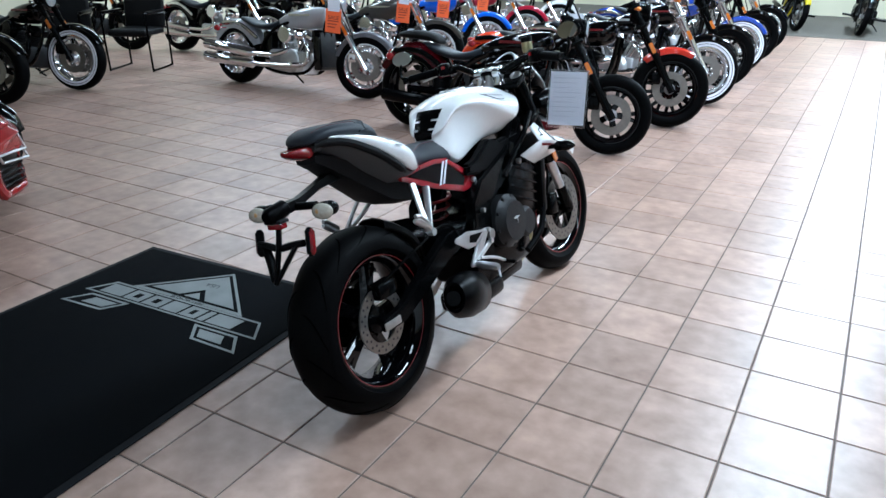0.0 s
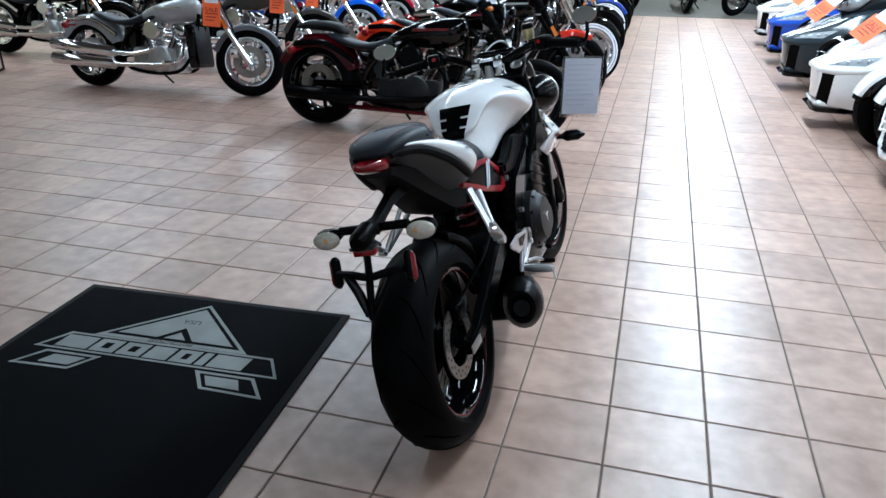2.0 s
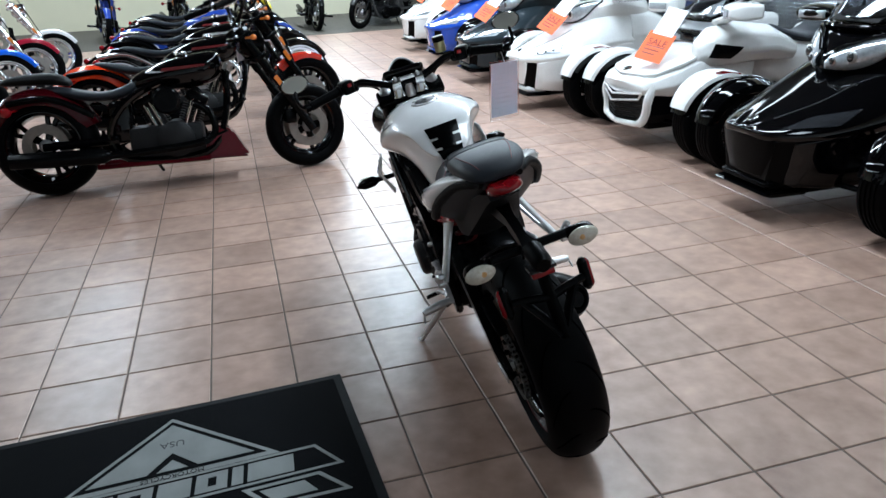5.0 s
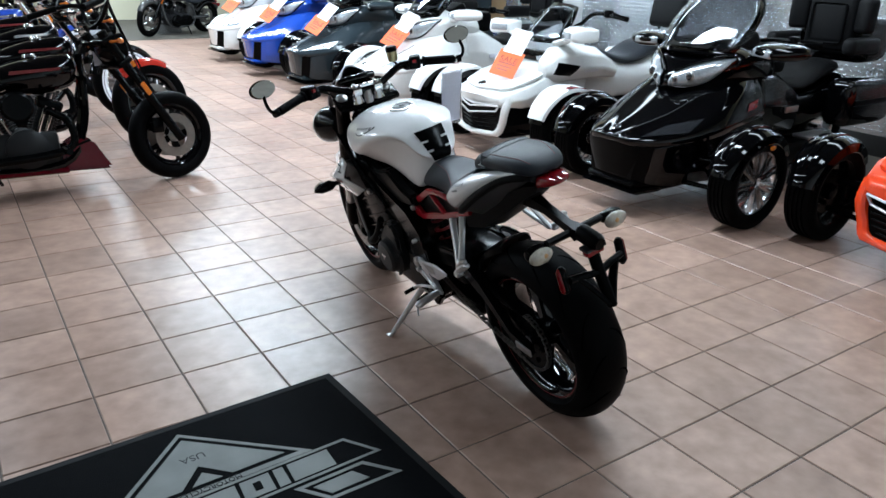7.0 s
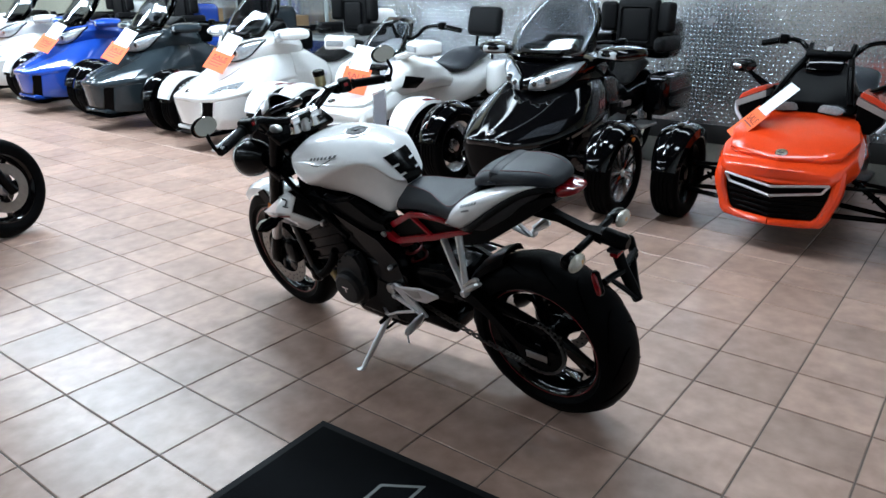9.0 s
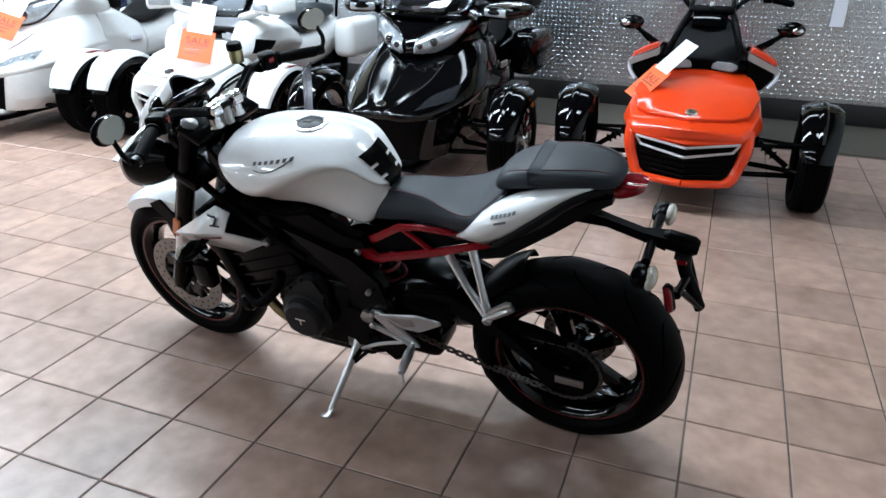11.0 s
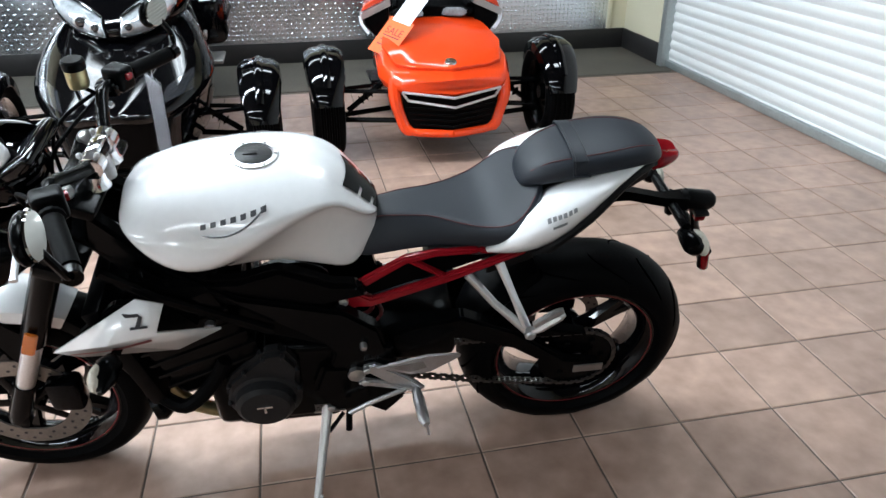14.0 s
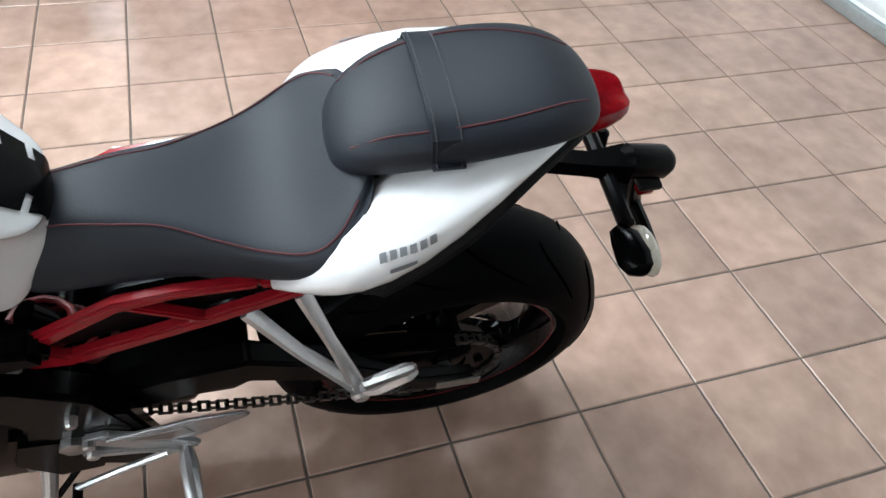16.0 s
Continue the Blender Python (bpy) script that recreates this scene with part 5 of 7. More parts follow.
    for s in (-1, 1):
        d = part("brake_disc", disc_bm(0.105, 0.155, s * 0.062), M_DISC, front, "drilled front brake disc")
        part("drilling", disc_holes_bm(0.108, 0.152, s * 0.062, 0.005, 22), M_INK, d)
        part("disc_carrier", moved(spokes_bm(5, 0.035, 0.108, 0.012, 0.010, 0.004), Matrix.Translation((0, s * 0.06, 0))), M_SATIN, d)

    # chain: links round both sprockets
    def chain():
        c0, r0, c1, r1 = Vector((0.028, 0, 0.315)), 0.104, Vector((0.60, 0, 0.385)), 0.040
        pts = []
        d = (c1 - c0).normalized()
        n = Vector((-d.z, 0, d.x))
        for k in range(38):
            pts.append((c0 + n * r0).lerp(c1 + n * r1, k / 38))
        for k in range(9):
            a = math.pi * k / 9
            pts.append(c1 + n * (r1 * math.cos(a)) + d * (r1 * math.sin(a)))
        for k in range(38):
            pts.append((c1 - n * r1).lerp(c0 - n * r0, k / 38) + Vector((0, 0, -0.012 * math.sin(math.pi * k / 38))))
        for k in range(21):
            a = math.pi * k / 21
            pts.append(c0 - n * (r0 * math.cos(a)) - d * (r0 * math.sin(a)))
        out = []
        for i, p in enumerate(pts):
            q = pts[(i + 1) % len(pts)]
            w = 0.0085 if i % 2 else 0.0055
            e = (q - p).normalized() * 0.002
            up = Vector((-(q - p).normalized().z, 0, (q - p).normalized().x)) * 0.0075
            for s in (-1, 1):
                y0, y1 = Vector((0, 0.09 + s * w, 0)), Vector((0, 0.09 + s * (w - 0.002), 0))
                out.append(skin([[p - e - up * 0.8 + y0, p - e + up * 0.8 + y0, p - e + up * 0.8 + y1, p - e - up * 0.8 + y1], [(p + q) / 2 - up * 0.55 + y0, (p + q) / 2 + up * 0.55 + y0, (p + q) / 2 + up * 0.55 + y1, (p + q) / 2 - up * 0.55 + y1], [q + e - up * 0.8 + y0, q + e + up * 0.8 + y0, q + e + up * 0.8 + y1, q + e - up * 0.8 + y1]]))
            out.append(rod(p + Vector((0, 0.081, 0)), p + Vector((0, 0.099, 0)), 0.004, 6))
        return merge(*out)

    part("chain", chain(), M_CHAIN, t, "steel drive chain")
    # swingarm: straight right beam, arched left beam, with cross-piece
    def beam(path, y0, y1, hs):
        rings = []
        for (x, z), h, ya, yb in zip(path, hs, y0, y1):
            rings.append([(x, ya, z - h), (x, yb, z - h * 0.8), (x, yb, z + h * 0.8), (x, ya, z + h)])
        bm = skin(rings)
        bmesh.ops.recalc_face_normals(bm, faces=bm.faces[:])
        bmesh.ops.bevel(bm, geom=[e for e in bm.edges if e.calc_face_angle(0) > 0.6], offset=0.006, segments=2, affect="EDGES")
        return bm

    arm = part("swingarm", beam([(-0.025, 0.315), (0.075, 0.32), (0.24, 0.39), (0.40, 0.455), (0.60, 0.44)], [-0.098, -0.098, -0.10, -0.10, -0.09], [-0.128, -0.130, -0.135, -0.135, -0.12], [0.022, 0.032, 0.045, 0.05, 0.045]), M_SATIN, t)
    part("left_beam", beam([(-0.025, 0.315), (0.075, 0.33), (0.22, 0.45), (0.36, 0.515), (0.48, 0.49), (0.60, 0.43)], [0.105, 0.105, 0.098, 0.095, 0.092, 0.09], [0.128, 0.130, 0.132, 0.132, 0.13, 0.12], [0.022, 0.030, 0.038, 0.045, 0.05, 0.05]), M_SATIN, arm)
    part("cross_piece", box(0.36, 0.58, -0.11, 0.11, 0.38, 0.50, 0.03), M_SATIN, arm)
    for s in (-1, 1):
        part("axle_plate", box(-0.034, 0.048, s * 0.128, s * 0.133, 0.302, 0.328, 0.002), M_STEEL, arm, "aluminium axle adjuster plate")
    part("chain_guard", slab([(0.02, 0.425), (0.12, 0.455), (0.34, 0.485), (0.46, 0.45), (0.34, 0.455), (0.13, 0.43)], 0.075, 0.11, 0.003), M_PLASTIC, arm)
    part("tyre_hugger", arc_fender_bm(0.028, 0.315, 0.338, 0.17, 20, 66, 0.03, 12, 0.005), M_PLASTIC, arm)
    part("rear_caliper", box(0.01, 0.10, -0.10, -0.05, 0.385, 0.445, 0.012), M_SATIN, arm)
    part("brake_hose", sweep(curve([(0.05, -0.09, 0.44), (0.20, -0.13, 0.50), (0.42, -0.12, 0.52), (0.50, -0.15, 0.36)], 5), 0.005, 7), M_RUBBER, arm)
    # spring
    coil = [(0.53 + 0.034 * math.cos(a) + 0.10 * k / 60, 0.034 * math.sin(a) + 0.03, 0.42 + 0.16 * k / 60) for k in range(61) for a in (2 * math.pi * k / 12,)]
    sp = part("shock_absorber", rod((0.52, 0.03, 0.40), (0.64, 0.03, 0.60), 0.019, 12), M_SATIN, t)
    part("spring", sweep(coil, 0.006, 8), M_REDLINE, sp, "red coil spring")

    # frame spars and engine
    for s in (-1, 1):
        spar = [(1.14, 0.90), (1.16, 0.80), (1.04, 0.70), (0.86, 0.60), (0.68, 0.52), (0.64, 0.40), (0.56, 0.36), (0.53, 0.44), (0.56, 0.56), (0.64, 0.63), (0.86, 0.70), (1.02, 0.80)]
        bm = slab(spar, -0.022, 0.022, 0.008)
        for v in bm.verts:
            v.co.y = s * (0.135 + v.co.y - 0.085 * max(0, (v.co.x - 0.92) / 0.24))
        fr = part("frame_spar", bm, M_SATIN, t)
        for bx, bz, bl in ((0.93, 0.632, 0.012), (0.62, 0.42, 0.022), (0.60, 0.52, 0.009)):
            part("frame_bolt", bolt_bm((bx, s * 0.164, bz), bl, 0.009), M_STEEL, fr, "steel frame bolt")
        part("airbox_panel", slab([(1.06, 0.80), (1.00, 0.745), (0.86, 0.735), (0.77, 0.76), (0.66, 0.705), (0.60, 0.695), (0.58, 0.66), (0.68, 0.64), (0.88, 0.66), (1.04, 0.72)], s * 0.10, s * 0.142, 0.01), M_PLASTIC, t)
        part("pivot_plate", slab([(0.66, 0.53), (0.68, 0.45), (0.63, 0.30), (0.55, 0.24), (0.50, 0.30), (0.53, 0.50)], s * 0.128, s * 0.155, 0.006), M_SATIN, t)
    eng = part("engine", merge(box(0.60, 0.98, -0.135, 0.135, 0.22, 0.50, 0.03, 3), moved(box(-0.12, 0.12, -0.15, 0.15, -0.02, 0.26, 0.02), Matrix.Translation((0.93, 0, 0.44)) @ pose(0, 0, 0, 0, 22, 0)), box(0.66, 0.94, -0.10, 0.10, 0.165, 0.24, 0.025)), M_SATIN, t, "black engine casing")
    alt = part("generator_cover", merge(moved(lathe([(0, 0.13), (0.088, 0.13), (0.088, 0.168), (0.073, 0.176), (0.069, 0.197), (0.058, 0.206), (0, 0.208)], 40), Matrix.Translation((0.842, 0, 0.372))), slab([(0.765, 0.34), (0.752, 0.475), (0.785, 0.535), (0.835, 0.528), (0.925, 0.440), (0.935, 0.38), (0.90, 0.30)], 0.13, 0.172, 0.012)), M_ENGINE, eng)
    for bx, bz in ((0.760, 0.40), (0.758, 0.47), (0.787, 0.520), (0.832, 0.515), (0.880, 0.475), (0.920, 0.430), (0.925, 0.37), (0.885, 0.30), (0.80, 0.295)):
        part("cover_bolt", bolt_bm((bx, 0.174, bz), 0.006, 0.006), M_ENGINE, alt)
    part("cover_mark", merge(box(0.824, 0.860, 0.2082, 0.2095, 0.380, 0.386), box(0.839, 0.845, 0.2082, 0.2095, 0.362, 0.3798)), M_CHROME, alt)
    clu = part("clutch_cover", merge(moved(mirrored(lathe([(0, 0.13), (0.105, 0.13), (0.105, 0.172), (0.085, 0.19), (0.078, 0.205), (0, 0.208)], 40)), Matrix.Translation((0.76, 0, 0.43))), moved(mirrored(lathe([(0, 0.13), (0.062, 0.13), (0.062, 0.165), (0.05, 0.18), (0, 0.182)], 32)), Matrix.Translation((0.905, 0, 0.385))), *[bolt_bm((0.76 + 0.097 * math.cos(a), -0.176, 0.43 + 0.097 * math.sin(a)), 0.007, 0.007) for a in [0.5 + k * 0.7 for k in range(9)]]), M_ENGINE, eng)
    part("cover_mark", merge(box(0.74, 0.785, -0.2095, -0.2082, 0.44, 0.447), box(0.759, 0.766, -0.2095, -0.2082, 0.418, 0.4398)), M_CHROME, clu)
    for k in range(5):
        part("cylinder_fin", moved(box(-0.125, 0.125, -0.155, 0.155, 0.03 + 0.04 * k, 0.04 + 0.04 * k, 0.002), Matrix.Translation((0.93, 0, 0.44)) @ pose(0, 0, 0, 0, 22, 0)), M_SATIN, eng)
    part("gear_cover", slab([(0.58, 0.34), (0.60, 0.44), (0.70, 0.45), (0.73, 0.36), (0.68, 0.27), (0.60, 0.28)], 0.13, 0.16, 0.012), M_SATIN, eng)
    # radiator, pipes, silencer
    rad = part("radiator", moved(box(-0.02, 0.02, -0.165, 0.165, -0.17, 0.16, 0.006), Matrix.Translation((1.125, 0, 0.545)) @ pose(0, 0, 0, 0, 14, 0)), M_PLASTIC, t)
    for k in range(14):
        part("radiator_fin", moved(box(0.0205, 0.026, -0.15, 0.15, -0.155 + 0.022 * k, -0.150 + 0.022 * k), Matrix.Translation((1.125, 0, 0.545)) @ pose(0, 0, 0, 0, 14, 0)), M_SATIN, rad)
    part("radiator_hose", sweep(curve([(1.10, 0.14, 0.40), (1.03, 0.17, 0.37), (0.96, 0.16, 0.43), (0.92, 0.15, 0.50)], 5), 0.018, 10), M_RUBBER, rad)
    part("radiator_hose", sweep(curve([(1.10, -0.15, 0.42), (1.02, -0.165, 0.32), (0.90, -0.15, 0.26)], 5), 0.014, 10), M_RUBBER, rad)
    for y in (-0.075, 0.0, 0.075):
        part("exhaust_header", sweep(curve([(0.99, y, 0.48), (1.06, y, 0.44), (1.085, y, 0.34), (1.03, y * 0.9, 0.235), (0.92, y * 0.7, 0.185), (0.72, y * 0.4 - 0.03, 0.175)], 6), 0.019, 12), M_BRASS, t, "heat-tinted exhaust header")
    part("collector_box", box(0.46, 0.72, -0.13, 0.03, 0.15, 0.235, 0.03, 3), M_SATIN, t)
    can = []
    for f, rv, rw in ((0.0, 0.042, 0.046), (0.12, 0.066, 0.074), (0.5, 0.072, 0.082), (0.85, 0.066, 0.074), (1.0, 0.046, 0.052), (1.0, 0.037, 0.042), (0.93, 0.035, 0.040)):
        c = Vector((0.50, -0.145, 0.235)).lerp(Vector((0.255, -0.205, 0.305)), f)
        can.append([c + Vector((0.25 * rw * math.sin(a), rv * math.cos(a), rw * math.sin(a))) for a in (2 * math.pi * k / 20 for k in range(20))])
    ex = part("silencer", skin(can), M_PLASTIC, t, "short black exhaust silencer")
    part("silencer_tip", sweep([(0.262, -0.203, 0.30), (0.248, -0.207, 0.305)], [0.026, 0.027], 18), M_SATIN, ex)
    part("horn", moved(lathe([(0, 0.02), (0.034, 0.018), (0.04, 0.0), (0.03, -0.02), (0, -0.022)], 20, "X"), Matrix.Translation((1.10, 0.13, 0.335)) @ pose(0, 0, 0, 0, 10, 20)), M_SATIN, t)

    # tank
    def sec(x, z0, wl, zs, ws, z1, wt):
        """Tank section: narrow waist below, overhanging shoulder at zs, rounded top."""
        up = z1 - zs
        return half_ring([(x, 0, z0), (x, wl * 0.6, z0), (x, wl, z0 + 0.003), (x, wl * 0.55 + ws * 0.45 - 0.010, z0 * 0.55 + zs * 0.45), (x, ws - 0.014, zs - 0.014), (x, ws - 0.001, zs + 0.001), (x, ws + 0.006, zs + min(0.018, up * 0.28)), (x, ws * 0.97, zs + up * 0.44), (x, wt, z1 - 0.012), (x, wt * 0.4, z1), (x, 0, z1)])

    tank = part("fuel_tank", skin([sec(1.078, 0.862, 0.055, 0.880, 0.075, 0.902, 0.045), sec(1.055, 0.835, 0.095, 0.868, 0.138, 0.920, 0.085), sec(0.985, 0.783, 0.122, 0.815, 0.180, 0.945, 0.108), sec(0.90, 0.750, 0.124, 0.812, 0.194, 0.960, 0.115), sec(0.80, 0.763, 0.114, 0.866, 0.188, 0.966, 0.108), sec(0.71, 0.728, 0.102, 0.900, 0.148, 0.958, 0.092), sec(0.64, 0.700, 0.101, 0.906, 0.108, 0.936, 0.072), sec(0.60, 0.703, 0.095, 0.860, 0.088, 0.902, 0.055), sec(0.57, 0.762, 0.072, 0.835, 0.070, 0.865, 0.045), sec(0.546, 0.80, 0.045, 0.825, 0.045, 0.842, 0.025)]), M_WHITE, t, "pearl white fuel tank", sub=2)
    cm = Matrix.Translation((0.80, 0, 0.957)) @ pose(0, 0, 0, 0, -1, 0)
    cap = part("fuel_cap", moved(lathe([(0.052, 0.003), (0.05, 0.008), (0.040, 0.009), (0.039, 0.004), (0.052, 0.003)], 40, "Z"), cm), M_ALU, tank, "aluminium filler ring")
    part("cap_lid", moved(lathe([(0, 0.011), (0.03, 0.0105), (0.038, 0.007), (0.038, 0.0), (0, 0.0)], 32, "Z"), cm), M_ENGINE, cap)
    part("cap_lock", moved(box(-0.008, 0.02, -0.008, 0.008, 0.011, 0.0135, 0.001), cm), M_ENGINE, cap)
    for k in range(6):
        part("cap_screw", moved(lathe([(0, 0.0115), (0.0035, 0.011), (0.0035, 0.007), (0, 0.007)], 8, "Z"), cm @ Matrix.Translation((0.045 * math.cos(k * 1.047), 0.045 * math.sin(k * 1.047), 0))), M_STEEL, cap)
    # wordmark on the tank flank as plain bars
    for s in (-1, 1):
        for k in range(7):
            f0, f1 = k / 7 + 0.018, (k + 1) / 7 - 0.045
            a, b = Vector((0.905, s * 0.3, 0.903)), Vector((0.768, s * 0.3, 0.930))
            p, q = a.lerp(b, f0), a.lerp(b, f1)
            h = Vector((0, 0, 0.0036))
            part("wordmark_bar", patch_bm(tank, (p - h, q - h, q + h, p + h), (0, -s, 0), 3, 3), M_DARKLOGO, tank)
        arc = drape(tank, [(0.90 - 0.12 * k / 10, s * 0.3, 0.892 + 0.036 * (k / 10) ** 2 - 0.004 * math.sin(math.pi * k / 10)) for k in range(11)], (0, -s, 0))
        part("wordmark_swoosh", sweep(arc, [0.0008] + [0.0018] * 9 + [0.0008], 6), M_DARKLOGO, tank)
    # black pad on the tank's rear slope
    for (w0, z0, w1, z1) in ((0.058, 0.942, 0.052, 0.904), (0.026, 0.906, 0.026, 0.894), (0.051, 0.896, 0.046, 0.868), (0.024, 0.870, 0.024, 0.858), (0.045, 0.860, 0.034, 0.826)):
        part("tank_pad", patch_bm(tank, ((0.5, w0, z0), (0.5, -w0, z0), (0.5, -w1, z1), (0.5, w1, z1)), (1, 0, -0.25), 8, 5, 0.0025), M_SATIN, tank, "black tank pad segment")

    # seats
    def ssec(x, w, z0, z1, tw=0.72, dip=0.0):
        return half_ring([(x, 0, z0), (x, w * 0.85, z0), (x, w * 1.0, z0 + (z1 - z0) * 0.25), (x, w * 0.97, z0 + (z1 - z0) * 0.62), (x, w * tw, z1 - 0.004), (x, w * 0.3, z1 - dip), (x, 0, z1 - dip)])

    def rider(x, yl, zl, ys, zs, top):
        return half_ring([(x, 0, zl), (x, yl * 0.8, zl), (x, yl, zl + 0.006), (x, yl * 0.52 + ys * 0.48 + 0.010, zl * 0.45 + zs * 0.55), (x, ys + 0.009, zs - 0.009), (x, ys, zs), (x, ys * 0.5, top), (x, 0, top)])

    seat = part("rider_seat", skin([rider(0.604, 0.062, 0.722, 0.030, 0.792, 0.796), rider(0.595, 0.084, 0.718, 0.036, 0.802, 0.806), rider(0.54, 0.092, 0.732, 0.038, 0.810, 0.812), rider(0.49, 0.098, 0.745, 0.048, 0.817, 0.819), rider(0.42, 0.100, 0.751, 0.060, 0.815, 0.814), rider(0.36, 0.111, 0.754, 0.088, 0.810, 0.806), rider(0.31, 0.126, 0.757, 0.114, 0.816, 0.812), rider(0.27, 0.146, 0.785, 0.133, 0.832, 0.831), rider(0.235, 0.155, 0.832, 0.128, 0.860, 0.862), rider(0.205, 0.122, 0.866, 0.090, 0.888, 0.890), rider(0.185, 0.070, 0.880, 0.050, 0.893, 0.894)]), M_SEAT, t, "dark grey vinyl rider seat with red stitching", sub=2)
    pill = part("pillion_seat", skin([ssec(0.238, 0.030, 0.866, 0.886), ssec(0.224, 0.064, 0.872, 0.918), ssec(0.18, 0.087, 0.890, 0.947, 0.82), ssec(0.10, 0.100, 0.914, 0.968, 0.82), ssec(0.01, 0.098, 0.928, 0.974, 0.82), ssec(-0.044, 0.084, 0.926, 0.969, 0.82), ssec(-0.076, 0.062, 0.924, 0.955), ssec(-0.088, 0.034, 0.927, 0.945)]), M_SEAT, t, "dark grey vinyl pillion seat with strap", sub=2)
    for s in (-1, 1):
        line = drape(seat, [Vector((a, s * b, 1.2)) for a, b in ((0.575, 0.037), (0.54, 0.039), (0.49, 0.048), (0.43, 0.058), (0.37, 0.084), (0.315, 0.110), (0.268, 0.129), (0.237, 0.123), (0.212, 0.095))], (0, 0, -1), 0.0005)
        part("stitching", sweep(curve(line, 5), 0.0013, 5), M_STITCH, seat)
        line = drape(pill, [Vector((0.215 - 0.275 * k / 8, s * (0.050 + 0.024 * math.sin(math.pi * k / 8) - 0.006 * k / 8), 1.2)) for k in range(9)], (0, 0, -1), 0.0005)
        part("stitching", sweep(curve(line, 4), 0.0012, 5), M_STITCH, pill)
    strap = []
    for k in range(17):
        a = math.pi * (k / 16)
        y = 0.098 * math.cos(a)
        p = drape(pill, [Vector((0.115, y, 1.3))], (0, 0, -1), 0.0035)[0] if abs(y) < 0.090 else Vector((0.115, y * 1.03, 0.930))
        strap.append([(p.x - 0.019, p.y, p.z - 0.004), (p.x - 0.019, p.y, p.z), (p.x + 0.019, p.y, p.z), (p.x + 0.019, p.y, p.z - 0.004)])
    part("strap", skin(strap), M_SEAT, pill, "vinyl grab strap")
    for dx in (-0.014, 0.014):
        part("strap_seam", sweep([(p[1][0] + 0.019 + dx, p[1][1], p[1][2] + 0.0004) for p in strap], 0.001, 5), M_INK, pill)
    part("embossed_mark", patch_bm(pill, ((0.205, 0.018, 1.2), (0.205, -0.018, 1.2), (0.168, -0.004, 1.2), (0.168, 0.004, 1.2)), (0, 0, -1), 4, 4, 0.0006), M_SEAT, pill)

    # tail
    def tsec(x, w, z, z0):
        return half_ring([(x, 0, z0), (x, w * 0.55, z0 + 0.004), (x, w - 0.012, z - 0.016), (x, w - 0.003, z - 0.006), (x, w - 0.012, z + 0.005), (x, 0, z + 0.010)])

    part("tail_body", skin([tsec(0.44, 0.094, 0.735, 0.66), tsec(0.30, 0.124, 0.756, 0.70), tsec(0.243, 0.142, 0.764, 0.715), tsec(0.183, 0.163, 0.799, 0.735), tsec(0.103, 0.150, 0.864, 0.790), tsec(0.018, 0.104, 0.920, 0.855), tsec(-0.035, 0.070, 0.926, 0.895), tsec(-0.060, 0.052, 0.914, 0.895)]), M_UNDER, t, "grey tail underside")
    for s in (-1, 1):
        up = [(0.316, 0.759, 0.122), (0.286, 0.790, 0.138), (0.252, 0.842, 0.146), (0.222, 0.874, 0.104), (0.12, 0.914, 0.082), (0.0, 0.934, 0.078), (-0.055, 0.940, 0.060)]
        lo = [(0.313, 0.755, 0.124), (0.274, 0.754, 0.132), (0.243, 0.764, 0.146), (0.183, 0.799, 0.167), (0.103, 0.864, 0.152), (0.018, 0.921, 0.106), (-0.045, 0.936, 0.066)]
        rings = []
        for (x0, z0, y0), (x1, z1, y1), out in zip(up, lo, (0.004, 0.014, 0.030, 0.045, 0.038, 0.014, 0.003)):
            row = [(x0, s * (y0 - 0.040), z0 - 0.024)]
            for k in range(6):
                f = k / 5
                g = out * math.sin(math.pi * f)
                row.append((x0 + (x1 - x0) * f, s * (y0 + (y1 - y0) * f + g), z0 + (z1 - z0) * f + 0.35 * g))
            rings.append(row)
        bm = skin(rings, closed=False, caps=False)
        pnl = part("tail_panel", bm, M_WHITE, t, "pearl white tail panel", sub=1)
        sol = pnl.modifiers.new("thickness", "SOLIDIFY")
        sol.thickness, sol.offset = 0.004, 0
        for k in range(6):
            a = Vector((0.200, s * 0.3, 0.862)).lerp(Vector((0.135, s * 0.3, 0.887)), k / 6 + 0.01)
            b = Vector((0.200, s * 0.3, 0.862)).lerp(Vector((0.135, s * 0.3, 0.887)), (k + 1) / 6 - 0.04)
            h = Vector((0, 0, 0.0030))
            part("wordmark_bar", patch_bm(pnl, (a - h, b - h, b + h, a + h), (0, -s, 0), 2, 2, 0.0035), M_GREYMARK, pnl)
        part("wordmark_bar", patch_bm(pnl, ((0.19, s * 0.3, 0.851), (0.16, s * 0.3, 0.861), (0.16, s * 0.3, 0.866), (0.19, s * 0.3, 0.856)), (0, -s, 0), 2, 2, 0.0035), M_GREYMARK, pnl)
    def lamp_ring(x, w, z0, z1, notch):
        return half_ring([(x, 0, z0), (x, w * 0.8, z0 + 0.003), (x, w, (z0 + z1) / 2), (x, w * 0.85, z1), (x, w * 0.4, z1 - notch * 0.4), (x, 0, z1 - notch)])

    part("tail_lamp", skin([lamp_ring(-0.055, 0.054, 0.874, 0.922, 0.0), lamp_ring(-0.096, 0.051, 0.884, 0.925, 0.006), lamp_ring(-0.125, 0.041, 0.896, 0.926, 0.010), lamp_ring(-0.141, 0.027, 0.907, 0.924, 0.008)]), M_REDLENS, t, "dark red tail lamp under the pillion seat", sub=1)
